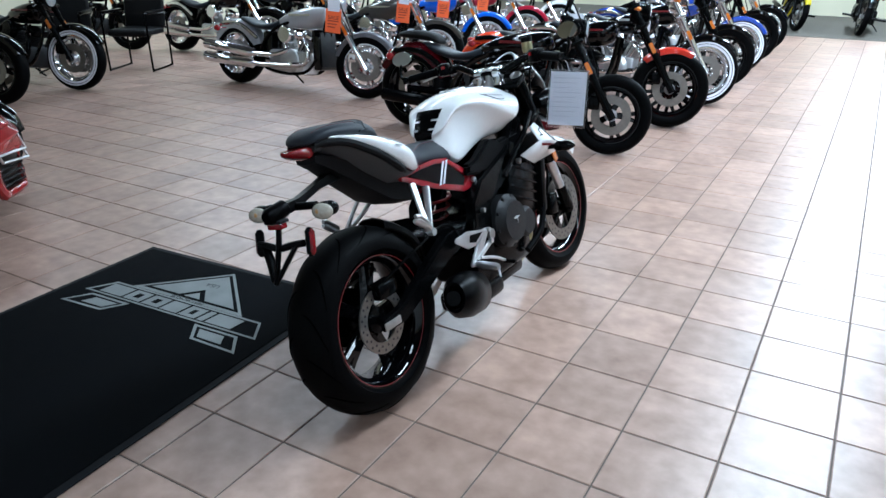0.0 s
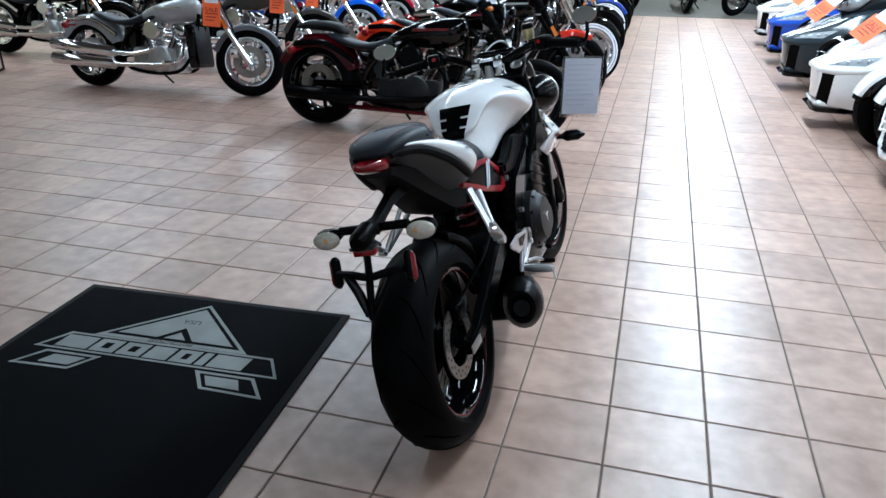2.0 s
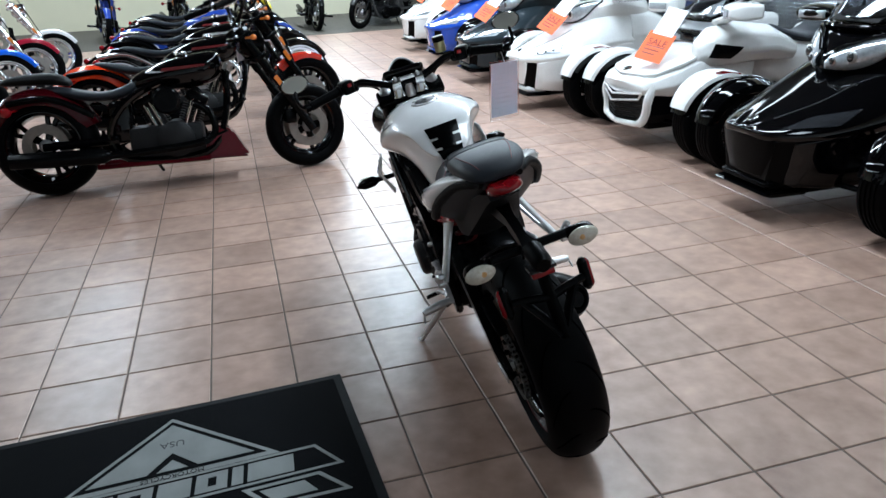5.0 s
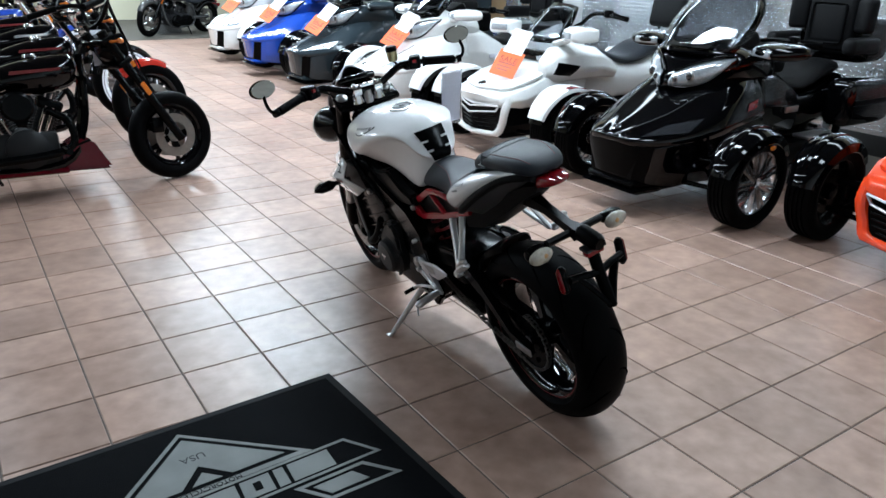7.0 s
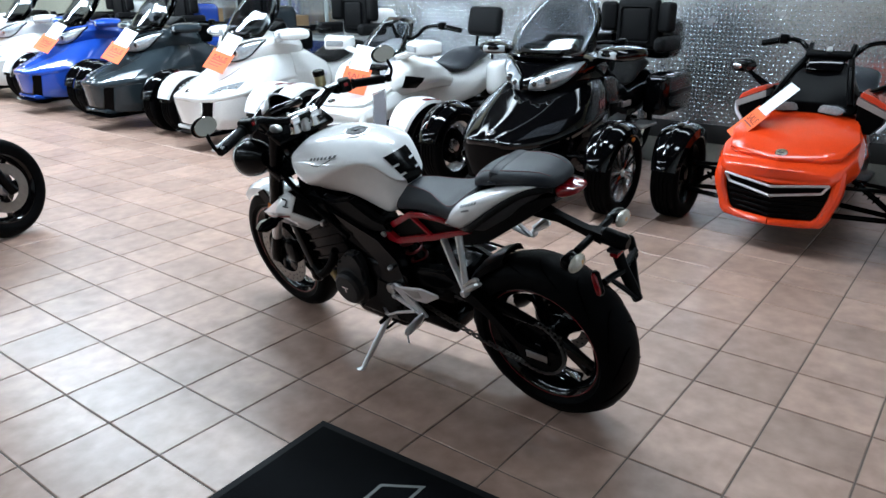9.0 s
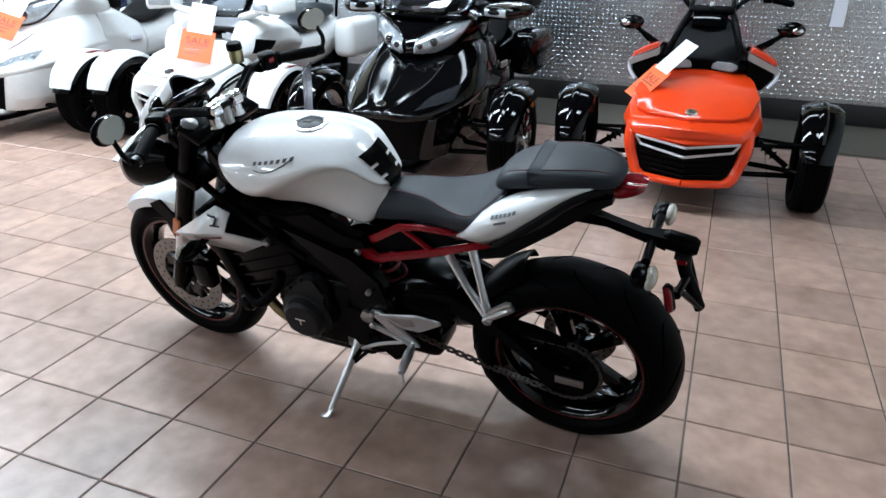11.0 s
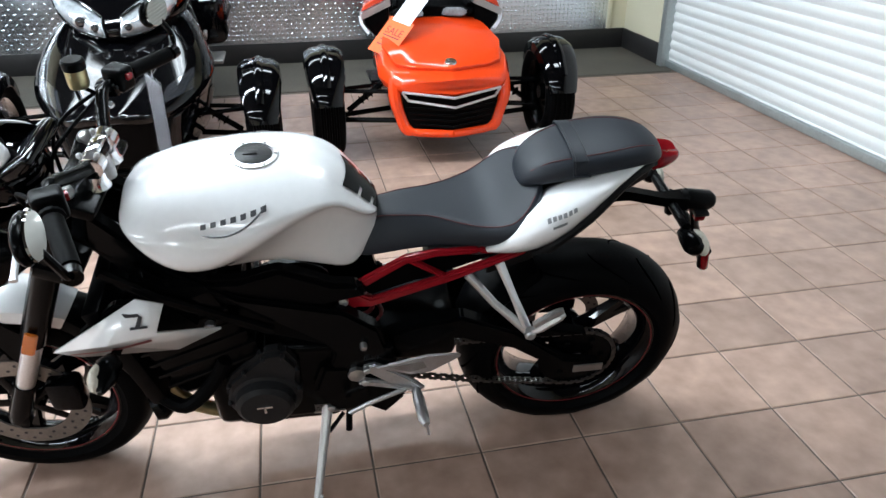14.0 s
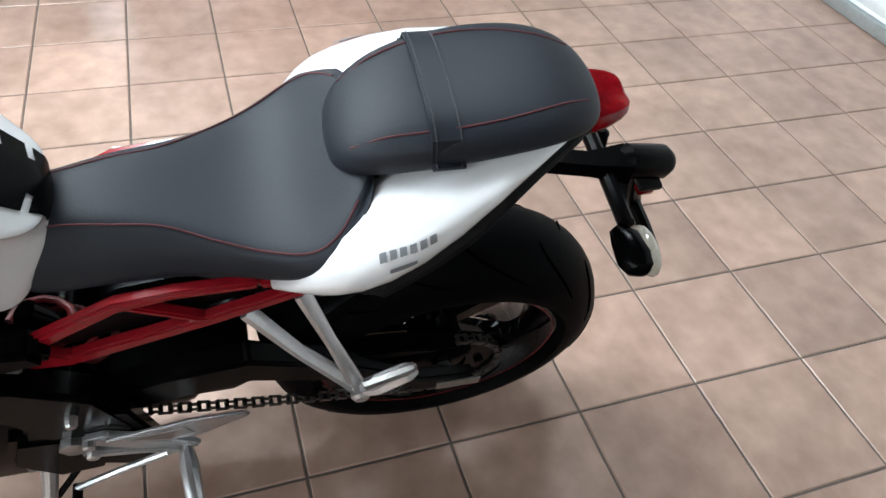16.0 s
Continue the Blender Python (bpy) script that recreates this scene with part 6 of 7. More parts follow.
    for s in (-1, 1):
        # black lip under the panel's edge, black vents on the underside
        lip = [(0.215, 0.147, 0.764), (0.190, 0.157, 0.781), (0.103, 0.147, 0.851), (0.018, 0.104, 0.909), (-0.045, 0.064, 0.922), (-0.066, 0.052, 0.920)]
        part("panel_lip", sweep(curve([(a, s * b, c) for a, b, c in lip], 4), [0.005] * 4 + [0.0135] * 13 + [0.010] * 4, 10), M_CLOTH, t, "black lip under the tail panel")
    part("undertray", skin([half_ring([(0.30, 0, 0.640), (0.30, 0.085, 0.650), (0.30, 0.098, 0.72), (0.30, 0, 0.74)]), half_ring([(0.20, 0, 0.665), (0.20, 0.082, 0.680), (0.20, 0.092, 0.75), (0.20, 0, 0.78)]), half_ring([(0.08, 0, 0.755), (0.08, 0.064, 0.765), (0.08, 0.080, 0.83), (0.08, 0, 0.86)]), half_ring([(-0.02, 0, 0.835), (-0.02, 0.046, 0.842), (-0.02, 0.056, 0.88), (-0.02, 0, 0.90)]), half_ring([(-0.066, 0, 0.866), (-0.066, 0.040, 0.870), (-0.066, 0.044, 0.89), (-0.066, 0, 0.90)])]), M_CLOTH, t, "black vented tail undertray")

    # red subframe on both sides
    for s in (-1, 1):
        y0, y1 = s * 0.102, s * 0.119
        fr = part("subframe", merge(slab([(0.66, 0.632), (0.642, 0.660), (0.50, 0.748), (0.43, 0.759), (0.33, 0.758), (0.33, 0.744), (0.43, 0.743), (0.495, 0.728), (0.60, 0.658), (0.625, 0.630)], y0, y1, 0.004), slab([(0.66, 0.636), (0.62, 0.605), (0.575, 0.602), (0.39, 0.664), (0.22, 0.733), (0.225, 0.748), (0.40, 0.684), (0.575, 0.627), (0.60, 0.644), (0.645, 0.660)], y0, y1, 0.004), slab([(0.502, 0.740), (0.486, 0.742), (0.405, 0.684), (0.385, 0.678), (0.40, 0.668)], y0, y1, 0.003), slab([(0.33, 0.758), (0.22, 0.748), (0.22, 0.735), (0.33, 0.744)], y0, y1, 0.003)), M_RED, t, "red painted trellis subframe")
        part("subframe_bolt", bolt_bm((0.638, s * 0.124, 0.632), 0.011, 0.006), M_ALU, fr)
        part("infill", slab([(0.60, 0.65), (0.495, 0.735), (0.43, 0.745), (0.34, 0.745), (0.24, 0.738), (0.40, 0.680), (0.575, 0.625)], s * 0.086, s * 0.100, 0.003), M_PLASTIC, fr, "black textured infill")
        if s < 0:
            for dx in (0, 0.022):
                part("slash_mark", slab([(0.42 + dx, 0.665), (0.43 + dx, 0.665), (0.475 + dx, 0.742), (0.465 + dx, 0.742)], s * 0.124, s * 0.1212), M_PAPER, fr, "white slash mark")
            part("cover", slab([(0.60, 0.655), (0.495, 0.735), (0.34, 0.748), (0.27, 0.735), (0.40, 0.672), (0.575, 0.622)], s * 0.101, s * 0.1195, 0.006), M_SATIN, fr)
        # pillion peg hanger
        hang = part("peg_hanger", merge(sweep([(0.352, s * 0.112, 0.678), (0.29, s * 0.150, 0.612), (0.218, s * 0.190, 0.557)], [0.013, 0.011, 0.013], 8, 0.7), sweep([(0.280, s * 0.112, 0.708), (0.248, s * 0.150, 0.635), (0.214, s * 0.190, 0.557)], [0.013, 0.010, 0.013], 8, 0.7), bolt_bm((0.212, s * 0.203, 0.557), 0.014, 0.012)), M_ALU, t, "silver pillion footrest hanger")
        part("pillion_peg", sweep([(0.210, s * 0.200, 0.562), (0.19, s * 0.208, 0.582), (0.148, s * 0.205, 0.612), (0.136, s * 0.204, 0.616)], [0.011, 0.014, 0.015, 0.008], 8, 0.75), M_ALU, hang)
        part("peg_rubber", sweep([(0.205, s * 0.203, 0.585), (0.156, s * 0.207, 0.626), (0.142, s * 0.206, 0.630)], [0.009, 0.010, 0.007], 8), M_STEEL, hang)
        # rider rearset
        rs = part("rearset", merge(slab([(0.605, 0.452), (0.57, 0.456), (0.50, 0.40), (0.47, 0.37), (0.45, 0.345), (0.485, 0.335), (0.52, 0.36), (0.60, 0.435)], s * 0.158, s * 0.172, 0.004), slab([(0.62, 0.39), (0.60, 0.405), (0.48, 0.368), (0.49, 0.348)], s * 0.16, s * 0.175, 0.004), bolt_bm((0.60, s * 0.176, 0.40), 0.010), bolt_bm((0.595, s * 0.176, 0.445), 0.009)), M_ALU, t, "cast aluminium footrest bracket")
        part("heel_guard", slab([(0.58, 0.452), (0.45, 0.482), (0.372, 0.478), (0.366, 0.466), (0.44, 0.418), (0.49, 0.415)], s * 0.171, s * 0.178, 0.003), M_ALU, rs, "bright heel guard")
        part("plate_recess", slab([(0.545, 0.452), (0.46, 0.464), (0.45, 0.440), (0.49, 0.428)], s * 0.1785, s * 0.1800, 0.001), M_SATIN if s < 0 else M_STEEL, rs)
        peg = part("foot_peg", sweep([(0.475, s * 0.17, 0.350), (0.472, s * 0.20, 0.347), (0.466, s * 0.26, 0.343), (0.462, s * 0.275, 0.342)], [0.010, 0.015, 0.014, 0.009], 10), M_ALU, rs)
        part("peg_feeler", rod((0.462, s * 0.272, 0.342), (0.455, s * 0.280, 0.308), 0.0035, 6), M_ALU, rs)
        part("foot_lever", merge(sweep(curve([(0.50, s * 0.18, 0.365), (0.58, s * 0.188, 0.34), (0.645, s * 0.192, 0.305)], 4), 0.006, 8), rod((0.60, s * 0.165, 0.40), (0.485, s * 0.178, 0.36), 0.0045, 8)), M_ALU, rs)
        part("lever_tip", rod((0.645, s * 0.185, 0.303), (0.648, s * 0.235, 0.298), 0.008, 8), M_RUBBER, rs)
    # side stand
    stand = part("side_stand", merge(sweep([(0.70, 0.125, 0.262), (0.705, 0.15, 0.235), (0.742, 0.292, 0.092)], [0.016, 0.013, 0.010], 10), sweep([(0.735, 0.285, 0.10), (0.748, 0.303, 0.077), (0.77, 0.312, 0.074)], [0.011, 0.013, 0.009], 8, 0.6)), M_ALU, t, "aluminium side stand resting on the floor")
    part("stand_bracket", merge(box(0.65, 0.74, 0.10, 0.135, 0.235, 0.285, 0.008), bolt_bm((0.69, 0.142, 0.265), 0.011), bolt_bm((0.665, 0.142, 0.275), 0.009)), M_ALU, stand)
    part("stand_spring", sweep([(0.66, 0.14, 0.24), (0.70, 0.17, 0.205)], 0.006, 8), M_SATIN, stand)

    # plate bracket, rear signals
    br = part("plate_bracket", merge(skin([[(0.07, -0.034, 0.80), (0.07, 0.034, 0.80), (0.07, 0.030, 0.84), (0.07, -0.030, 0.84)], [(-0.05, -0.017, 0.786), (-0.05, 0.017, 0.786), (-0.05, 0.013, 0.808), (-0.05, -0.013, 0.808)], [(-0.14, -0.016, 0.760), (-0.14, 0.016, 0.760), (-0.14, 0.013, 0.783), (-0.14, -0.013, 0.783)], [(-0.20, -0.030, 0.752), (-0.20, 0.030, 0.752), (-0.20, 0.022, 0.782), (-0.20, -0.022, 0.782)]]), rod((-0.165, -0.10, 0.762), (-0.165, 0.10, 0.762), 0.012, 10)), M_PLASTIC, t)
    part("plate_light", sweep([(-0.19, 0, 0.768), (-0.20, 0, 0.768), (-0.262, 0, 0.758), (-0.275, 0, 0.756)], [0.018, 0.026, 0.026, 0.018], 16), M_PLASTIC, br)
    part("red_reflector", box(-0.254, -0.228, -0.030, 0.030, 0.716, 0.735, 0.004), M_REDLENS, br)
    part("reflector_housing", box(-0.259, -0.222, -0.035, 0.035, 0.7335, 0.744, 0.003), M_ENGINE, br)
    part("lower_arm", merge(sweep(curve([(-0.235, 0, 0.735), (-0.25, 0, 0.68), (-0.285, 0, 0.60), (-0.302, 0, 0.562)], 5), [0.018] * 11 + [0.016] * 4 + [0.011], 10, 0.5), sweep(curve([(-0.245, -0.095, 0.672), (-0.25, -0.05, 0.668), (-0.255, 0, 0.66), (-0.25, 0.05, 0.668), (-0.245, 0.095, 0.672)], 4), 0.011, 8), *[sweep([(-0.246, q * 0.070, 0.672), (-0.270, q * 0.034, 0.622), (-0.298, q * 0.006, 0.572)], [0.013, 0.014, 0.010], 8, 0.6) for q in (-1, 1)]), M_PLASTIC, br)
    for s in (-1, 1):
        part("side_reflector_or_reflection", sweep([(-0.238, s * 0.114, 0.634), (-0.236, s * 0.114, 0.643), (-0.224, s * 0.114, 0.699), (-0.222, s * 0.114, 0.708)], [0.004, 0.010, 0.010, 0.004], 12), M_REDLENS, br, "red side reflector")
        part("reflector_back", sweep([(-0.238, s * 0.106, 0.630), (-0.236, s * 0.106, 0.640), (-0.224, s * 0.106, 0.702), (-0.222, s * 0.106, 0.712)], [0.006, 0.0135, 0.0135, 0.006], 12), M_PLASTIC, br)
        sg = part("rear_turn_signal", sweep([(-0.150, s * 0.10, 0.755), (-0.160, s * 0.118, 0.752), (-0.165, s * 0.150, 0.75), (-0.166, s * 0.168, 0.75), (-0.166, s * 0.176, 0.75)], [0.010, 0.022, 0.027, 0.020, 0.006], 16, 0.85), M_SATIN, t)
        part("lens", ball((-0.185, s * 0.138, 0.747), 0.036, 0.46, 1.12, 0.68, 20), M_CLEARLENS, sg, "clear lens with amber bulb")
        part("bulb", ball((-0.197, s * 0.132, 0.75), 0.009, 0.6, 1.2, 1, 10), M_BULB, sg, "amber bulb")

    # fork, front end
    def steer(bm):
        return moved(bm, st)

    ax = Vector((-0.40, 0, 0.917))
    for s in (-1, 1):
        o = Vector((1.432, s * 0.098, 0.315))
        leg = part("fork_leg", steer(sweep([o + ax * 0.26, o + ax * 0.27, o + ax * 0.66, o + ax * 0.70], [0.026, 0.030, 0.030, 0.027], 16)), M_SATIN, t)
        part("stanchion", steer(rod(o + ax * 0.10, o + ax * 0.265, 0.0215, 14)), M_ALU, leg, "bright fork stanchion")
        part("axle_clamp", steer(merge(sweep([o - ax * 0.03, o + ax * 0.0, o + ax * 0.11], [0.022, 0.027, 0.025], 12), box(1.41, 1.46, s * 0.075, s * 0.118, 0.275, 0.325, 0.012))), M_SATIN, leg)
        part("reflector", steer(moved(slab([(-0.014, -0.035), (0.014, -0.035), (0.014, 0.035), (-0.014, 0.035)], -0.004, 0.004, 0.003), Matrix.Translation(o + ax * 0.29 + Vector((0, s * 0.034, 0))) @ pose(0, 0, 0, 0, -23.6, 0))), M_AMBER, leg, "amber fork reflector")
        part("caliper", steer(box(1.28, 1.36, s * 0.045, s * 0.10, 0.30, 0.40, 0.015)), M_SATIN, leg)
        part("fork_cap", steer(moved(lathe([(0, 0.012), (0.012, 0.012), (0.024, 0.004), (0.026, -0.01), (0, -0.01)], 16, "Z"), Matrix.Translation(o + ax * 0.705) @ pose(0, 0, 0, 0, -23.6, 0))), M_STEEL, leg)
    part("triple_clamp", steer(merge(moved(box(-0.045, 0.045, -0.135, 0.135, -0.012, 0.012, 0.008), Matrix.Translation((1.130, 0, 0.938)) @ pose(0, 0, 0, 0, -23.6, 0)), moved(box(-0.045, 0.045, -0.135, 0.135, -0.016, 0.016, 0.008), Matrix.Translation((1.205, 0, 0.775)) @ pose(0, 0, 0, 0, -23.6, 0)))), M_SATIN, t)
    part("ignition_lock", steer(moved(lathe([(0, 0.03), (0.014, 0.03), (0.018, 0.0), (0.018, -0.02), (0, -0.02)], 16, "Z"), Matrix.Translation((1.095, 0, 0.95)))), M_STEEL, t)
    ff = part("front_fender", steer(arc_fender_bm(1.438, 0.30, 0.338, 0.150, 48, 122, 0.045, 18, 0.005)), M_WHITE, t, "pearl white front fender")
    part("fender_tail", steer(arc_fender_bm(1.438, 0.30, 0.332, 0.140, 118, 185, 0.04, 14, 0.005)), M_PLASTIC, ff)
    for s in (-1, 1):
        part("fender_stay", steer(slab([(1.49, 0.60), (1.43, 0.63), (1.36, 0.56), (1.36, 0.48), (1.40, 0.46), (1.43, 0.54)], s * 0.07, s * 0.078, 0.003)), M_PLASTIC, ff)
    # headlamps and visor
    for s in (-1, 1):
        hl = part("headlamp", steer(moved(lathe([(0, -0.115), (0.035, -0.11), (0.062, -0.06), (0.077, 0.0), (0.080, 0.03), (0.075, 0.042), (0.0, 0.03)], 32, "X"), Matrix.Translation((1.375, s * 0.098, 0.798)) @ pose(0, 0, 0, 0, 10, 0))), M_SATIN, t, "black headlamp shell")
        part("lamp_ring", steer(moved(lathe([(0.077, 0.036), (0.081, 0.042), (0.075, 0.048), (0.071, 0.042)], 32, "X"), Matrix.Translation((1.375, s * 0.098, 0.798)) @ pose(0, 0, 0, 0, 10, 0))), M_ALU, hl)
        part("lens", steer(moved(lathe([(0.074, 0.040), (0.058, 0.058), (0.03, 0.068), (0, 0.07)], 32, "X"), Matrix.Translation((1.375, s * 0.098, 0.798)) @ pose(0, 0, 0, 0, 10, 0))), M_HEADLAMP, hl)
        wk = part("front_turn_signal", merge(rod((1.10, s * 0.17, 0.645), (1.115, s * 0.25, 0.645), 0.010, 8), sweep([(1.115, s * 0.235, 0.645), (1.12, s * 0.255, 0.643), (1.125, s * 0.30, 0.640), (1.125, s * 0.328, 0.638)], [0.012, 0.027, 0.026, 0.006], 14, 0.8)), M_SATIN, t)
        part("lens", ball((1.138, s * 0.288, 0.641), 0.032, 0.6, 1.1, 0.7, 16), M_CLEARLENS, wk)
    vis = []
    for f in (0, 0.2, 0.4, 0.6, 0.8, 1.0):
        x, z, w = 1.455 - 0.175 * f ** 1.3, 0.890 + 0.165 * f ** 0.85, 0.088 + 0.022 * math.sin(math.pi * f) - 0.030 * f
        vis.append([(x - 0.055 * abs(yy) ** 2.4, yy * w, z - 0.035 * abs(yy) ** 2) for yy in (-1, -0.7, -0.35, 0, 0.35, 0.7, 1)])
    vb = skin(vis, closed=False, caps=False)
    vo = part("flyscreen", steer(vb), M_WHITE, t, "pearl white flyscreen", sub=1)
    sol = vo.modifiers.new("thickness", "SOLIDIFY")
    sol.thickness, sol.offset = 0.005, 0
    part("screen_liner", steer(moved(skin([[Vector(p) + Vector((-0.012, 0, -0.006)) for p in r] for r in vis], closed=False, caps=False), Matrix.Identity(4))), M_PLASTIC, vo)
    pod = part("instrument", steer(merge(ball((1.285, 0, 0.955), 0.105, 0.75, 1.0, 0.62, 20), moved(box(-0.045, 0.035, -0.085, 0.085, -0.014, 0.016, 0.012, 3), Matrix.Translation((1.232, 0, 0.992)) @ pose(0, 0, 0, 0, 34, 0)))), M_GLOSSBLACK, t, "black instrument pod")
    part("display", steer(moved(box(-0.034, 0.026, -0.070, 0.070, 0.0165, 0.018, 0.001), Matrix.Translation((1.232, 0, 0.992)) @ pose(0, 0, 0, 0, 34, 0))), M_SMOKELENS, pod, "dark display glass")
    # bars
    hb = [(1.10, 0.0, 0.985), (1.10, 0.05, 0.986), (1.115, 0.11, 1.005), (1.125, 0.18, 1.030), (1.095, 0.26, 1.028), (1.030, 0.39, 1.014)]
    bar = part("handlebar", steer(merge(sweep(curve(hb, 6), [0.0142] * 19 + [0.011] * 12, 12), mirrored(sweep(curve(hb, 6), [0.0142] * 19 + [0.011] * 12, 12)))), M_SATIN, t)
    for yy in (-0.046, 0.046):
        bc = part("bar_clamp", steer(merge(sweep([(1.10, yy - 0.019, 0.986), (1.10, yy - 0.016, 0.986), (1.10, yy + 0.016, 0.986), (1.10, yy + 0.019, 0.986)], [0.019, 0.025, 0.025, 0.019], 18), sweep([(1.10, yy, 0.938), (1.10, yy, 0.952), (1.10, yy, 0.975)], [0.026, 0.020, 0.017], 16))), M_CHROME, bar, "polished bar clamp")
        for xx in (1.084, 1.118):
            part("clamp_bolt", steer(ball((xx, yy, 1.008), 0.0065, n=8)), M_STEEL, bc)
    part("clamp_bridge", steer(box(1.088, 1.114, -0.03, 0.03, 0.996, 1.010, 0.005)), M_CHROME, bar)
    for s in (-1, 1):
        a, b = Vector((1.095, s * 0.265, 1.028)), Vector((1.034, s * 0.385, 1.0145))
        part("grip", steer(merge(sweep([a, a + (b - a) * 0.05, a + (b - a) * 0.08, b], [0.022, 0.022, 0.0175, 0.0170], 14))), M_RUBBER, bar)
        sw = part("switch_box", steer(moved(box(-0.025, 0.03, -0.024, 0.024, -0.025, 0.028, 0.010, 3), Matrix.Translation((1.105, s * 0.235, 1.030)) @ pose(0, 0, 0, 0, 0, s * 26))), M_PLASTIC, bar)
        part("switch_button", steer(moved(box(-0.032, -0.024, -0.008, 0.008, 0.004, 0.018, 0.002), Matrix.Translation((1.105, s * 0.235, 1.030)) @ pose(0, 0, 0, 0, 0, s * 26))), M_REDLENS, sw, "red kill switch")
        part("lever", steer(sweep(curve([(1.135, s * 0.215, 1.02), (1.148, s * 0.25, 1.018), (1.140, s * 0.31, 1.008), (1.128, s * 0.385, 0.990)], 5), [0.008] * 8 + [0.006] * 7 + [0.008], 8, 0.6)), M_ALU if s > 0 else M_SATIN, bar)
        part("lever_perch", steer(box(1.10, 1.15, s * 0.19, s * 0.235, 1.005, 1.035, 0.008)), M_SATIN, bar)
        be = Vector((1.030, s * 0.392, 1.014))
        c = Vector((1.060, s * 0.422, 1.106))
        mi = part("mirror", steer(merge(sweep(curve([be, be + Vector((-0.005, s * 0.025, 0.01)), Vector((1.03, s * 0.428, 1.055)), c], 5), 0.007, 8), sweep([be, be + Vector((-0.008, s * 0.018, 0))], 0.016, 12), moved(ball((0, 0, 0), 0.052, 0.30, 1.05, 0.66, 24), Matrix.Translation(c) @ pose(0, 0, 0, 0, 10, s * 12)))), M_SATIN, bar)
        part("mirror_glass", steer(moved(merge(lathe([(0, -0.0165), (0.046, -0.015), (0.048, -0.012), (0, -0.006)], 28, "X")), Matrix.Translation(c) @ pose(0, 0, 0, 0, 10, s * 12) @ Matrix.Diagonal((1, 1.05, 0.66, 1)))), M_MIRROR, mi)
    res = part("brake_reservoir", steer(moved(lathe([(0, 0.0), (0.020, 0.002), (0.022, 0.01), (0.022, 0.045), (0, 0.045)], 20, "Z"), Matrix.Translation((1.165, -0.165, 1.045)))), M_BRASS, bar, "brake fluid reservoir")
    part("reservoir_cap", steer(moved(lathe([(0.024, 0.043), (0.024, 0.060), (0.02, 0.064), (0, 0.064)], 20, "Z"), Matrix.Translation((1.165, -0.165, 1.045)))), M_PLASTIC, res)
    for k, pts in enumerate((((1.14, 0.21, 1.02), (1.22, 0.12, 0.97), (1.21, 0.07, 0.86), (1.10, 0.08, 0.78)), ((1.14, -0.21, 1.02), (1.23, -0.12, 0.96), (1.24, -0.10, 0.80), (1.32, -0.08, 0.52), (1.30, -0.07, 0.38)), ((1.13, -0.20, 1.02), (1.21, -0.03, 0.95), (1.16, 0.02, 0.85)), ((1.16, -0.165, 1.045), (1.14, -0.18, 1.02)))):
        part("cable", steer(sweep(curve(pts, 6), 0.0045, 7)), M_RUBBER, t)

    # radiator shrouds
    for s in (-1, 1):
        corners = dict(A=(1.240, 0.638, 0.205), B=(1.053, 0.762, 0.195), C=(0.998, 0.752, 0.205), N=(1.022, 0.690, 0.224), D=(0.900, 0.658, 0.195), E=(0.998, 0.604, 0.194), F=(1.193, 0.611, 0.198), M=(1.122, 0.672, 0.230))
        bm = bmesh.new()
        vs = {k: bm.verts.new((p[0], s * p[2], p[1])) for k, p in corners.items()}
        for f in ("ABM", "BCNM", "AMF", "MNEF", "NDE"):
            bm.faces.new([vs[c] for c in f])
        sh = part("radiator_shroud", bm, M_WHITE, t, "pearl white radiator shroud", sharp=20)
        sol = sh.modifiers.new("thickness", "SOLIDIFY")
        sol.thickness, sol.offset = 0.006, 0
        part("red_line", patch_bm(sh, ((1.205, s * 0.4, 0.634), (1.035, s * 0.4, 0.668), (1.035, s * 0.4, 0.679), (1.205, s * 0.4, 0.640)), (0, -s, 0), 10, 2, 0.0045), M_REDLINE, sh, "thin red stripe")
        part("emblem", merge(patch_bm(sh, ((1.075, s * 0.4, 0.729), (1.045, s * 0.4, 0.729), (1.05, s * 0.4, 0.736), (1.08, s * 0.4, 0.736)), (0, -s, 0), 2, 2, 0.0045), patch_bm(sh, ((1.060, s * 0.4, 0.707), (1.05, s * 0.4, 0.707), (1.042, s * 0.4, 0.730), (1.050, s * 0.4, 0.730)), (0, -s, 0), 2, 2, 0.0045), patch_bm(sh, ((1.070, s * 0.4, 0.703), (1.035, s * 0.4, 0.705), (1.035, s * 0.4, 0.710), (1.070, s * 0.4, 0.709)), (0, -s, 0), 2, 2, 0.0045)), M_INK, sh)
        part("shroud_back", slab([(1.20, 0.64), (1.11, 0.72), (1.01, 0.72), (0.95, 0.64), (1.0, 0.61)], s * 0.145, s * 0.165, 0.004), M_PLASTIC, sh)
        part("side_brace", sweep([(1.12, s * 0.15, 0.80), (1.02, s * 0.155, 0.72), (0.80, s * 0.16, 0.60)], 0.012, 8), M_SATIN, t)
    return t


sport_motorcycle = hero()


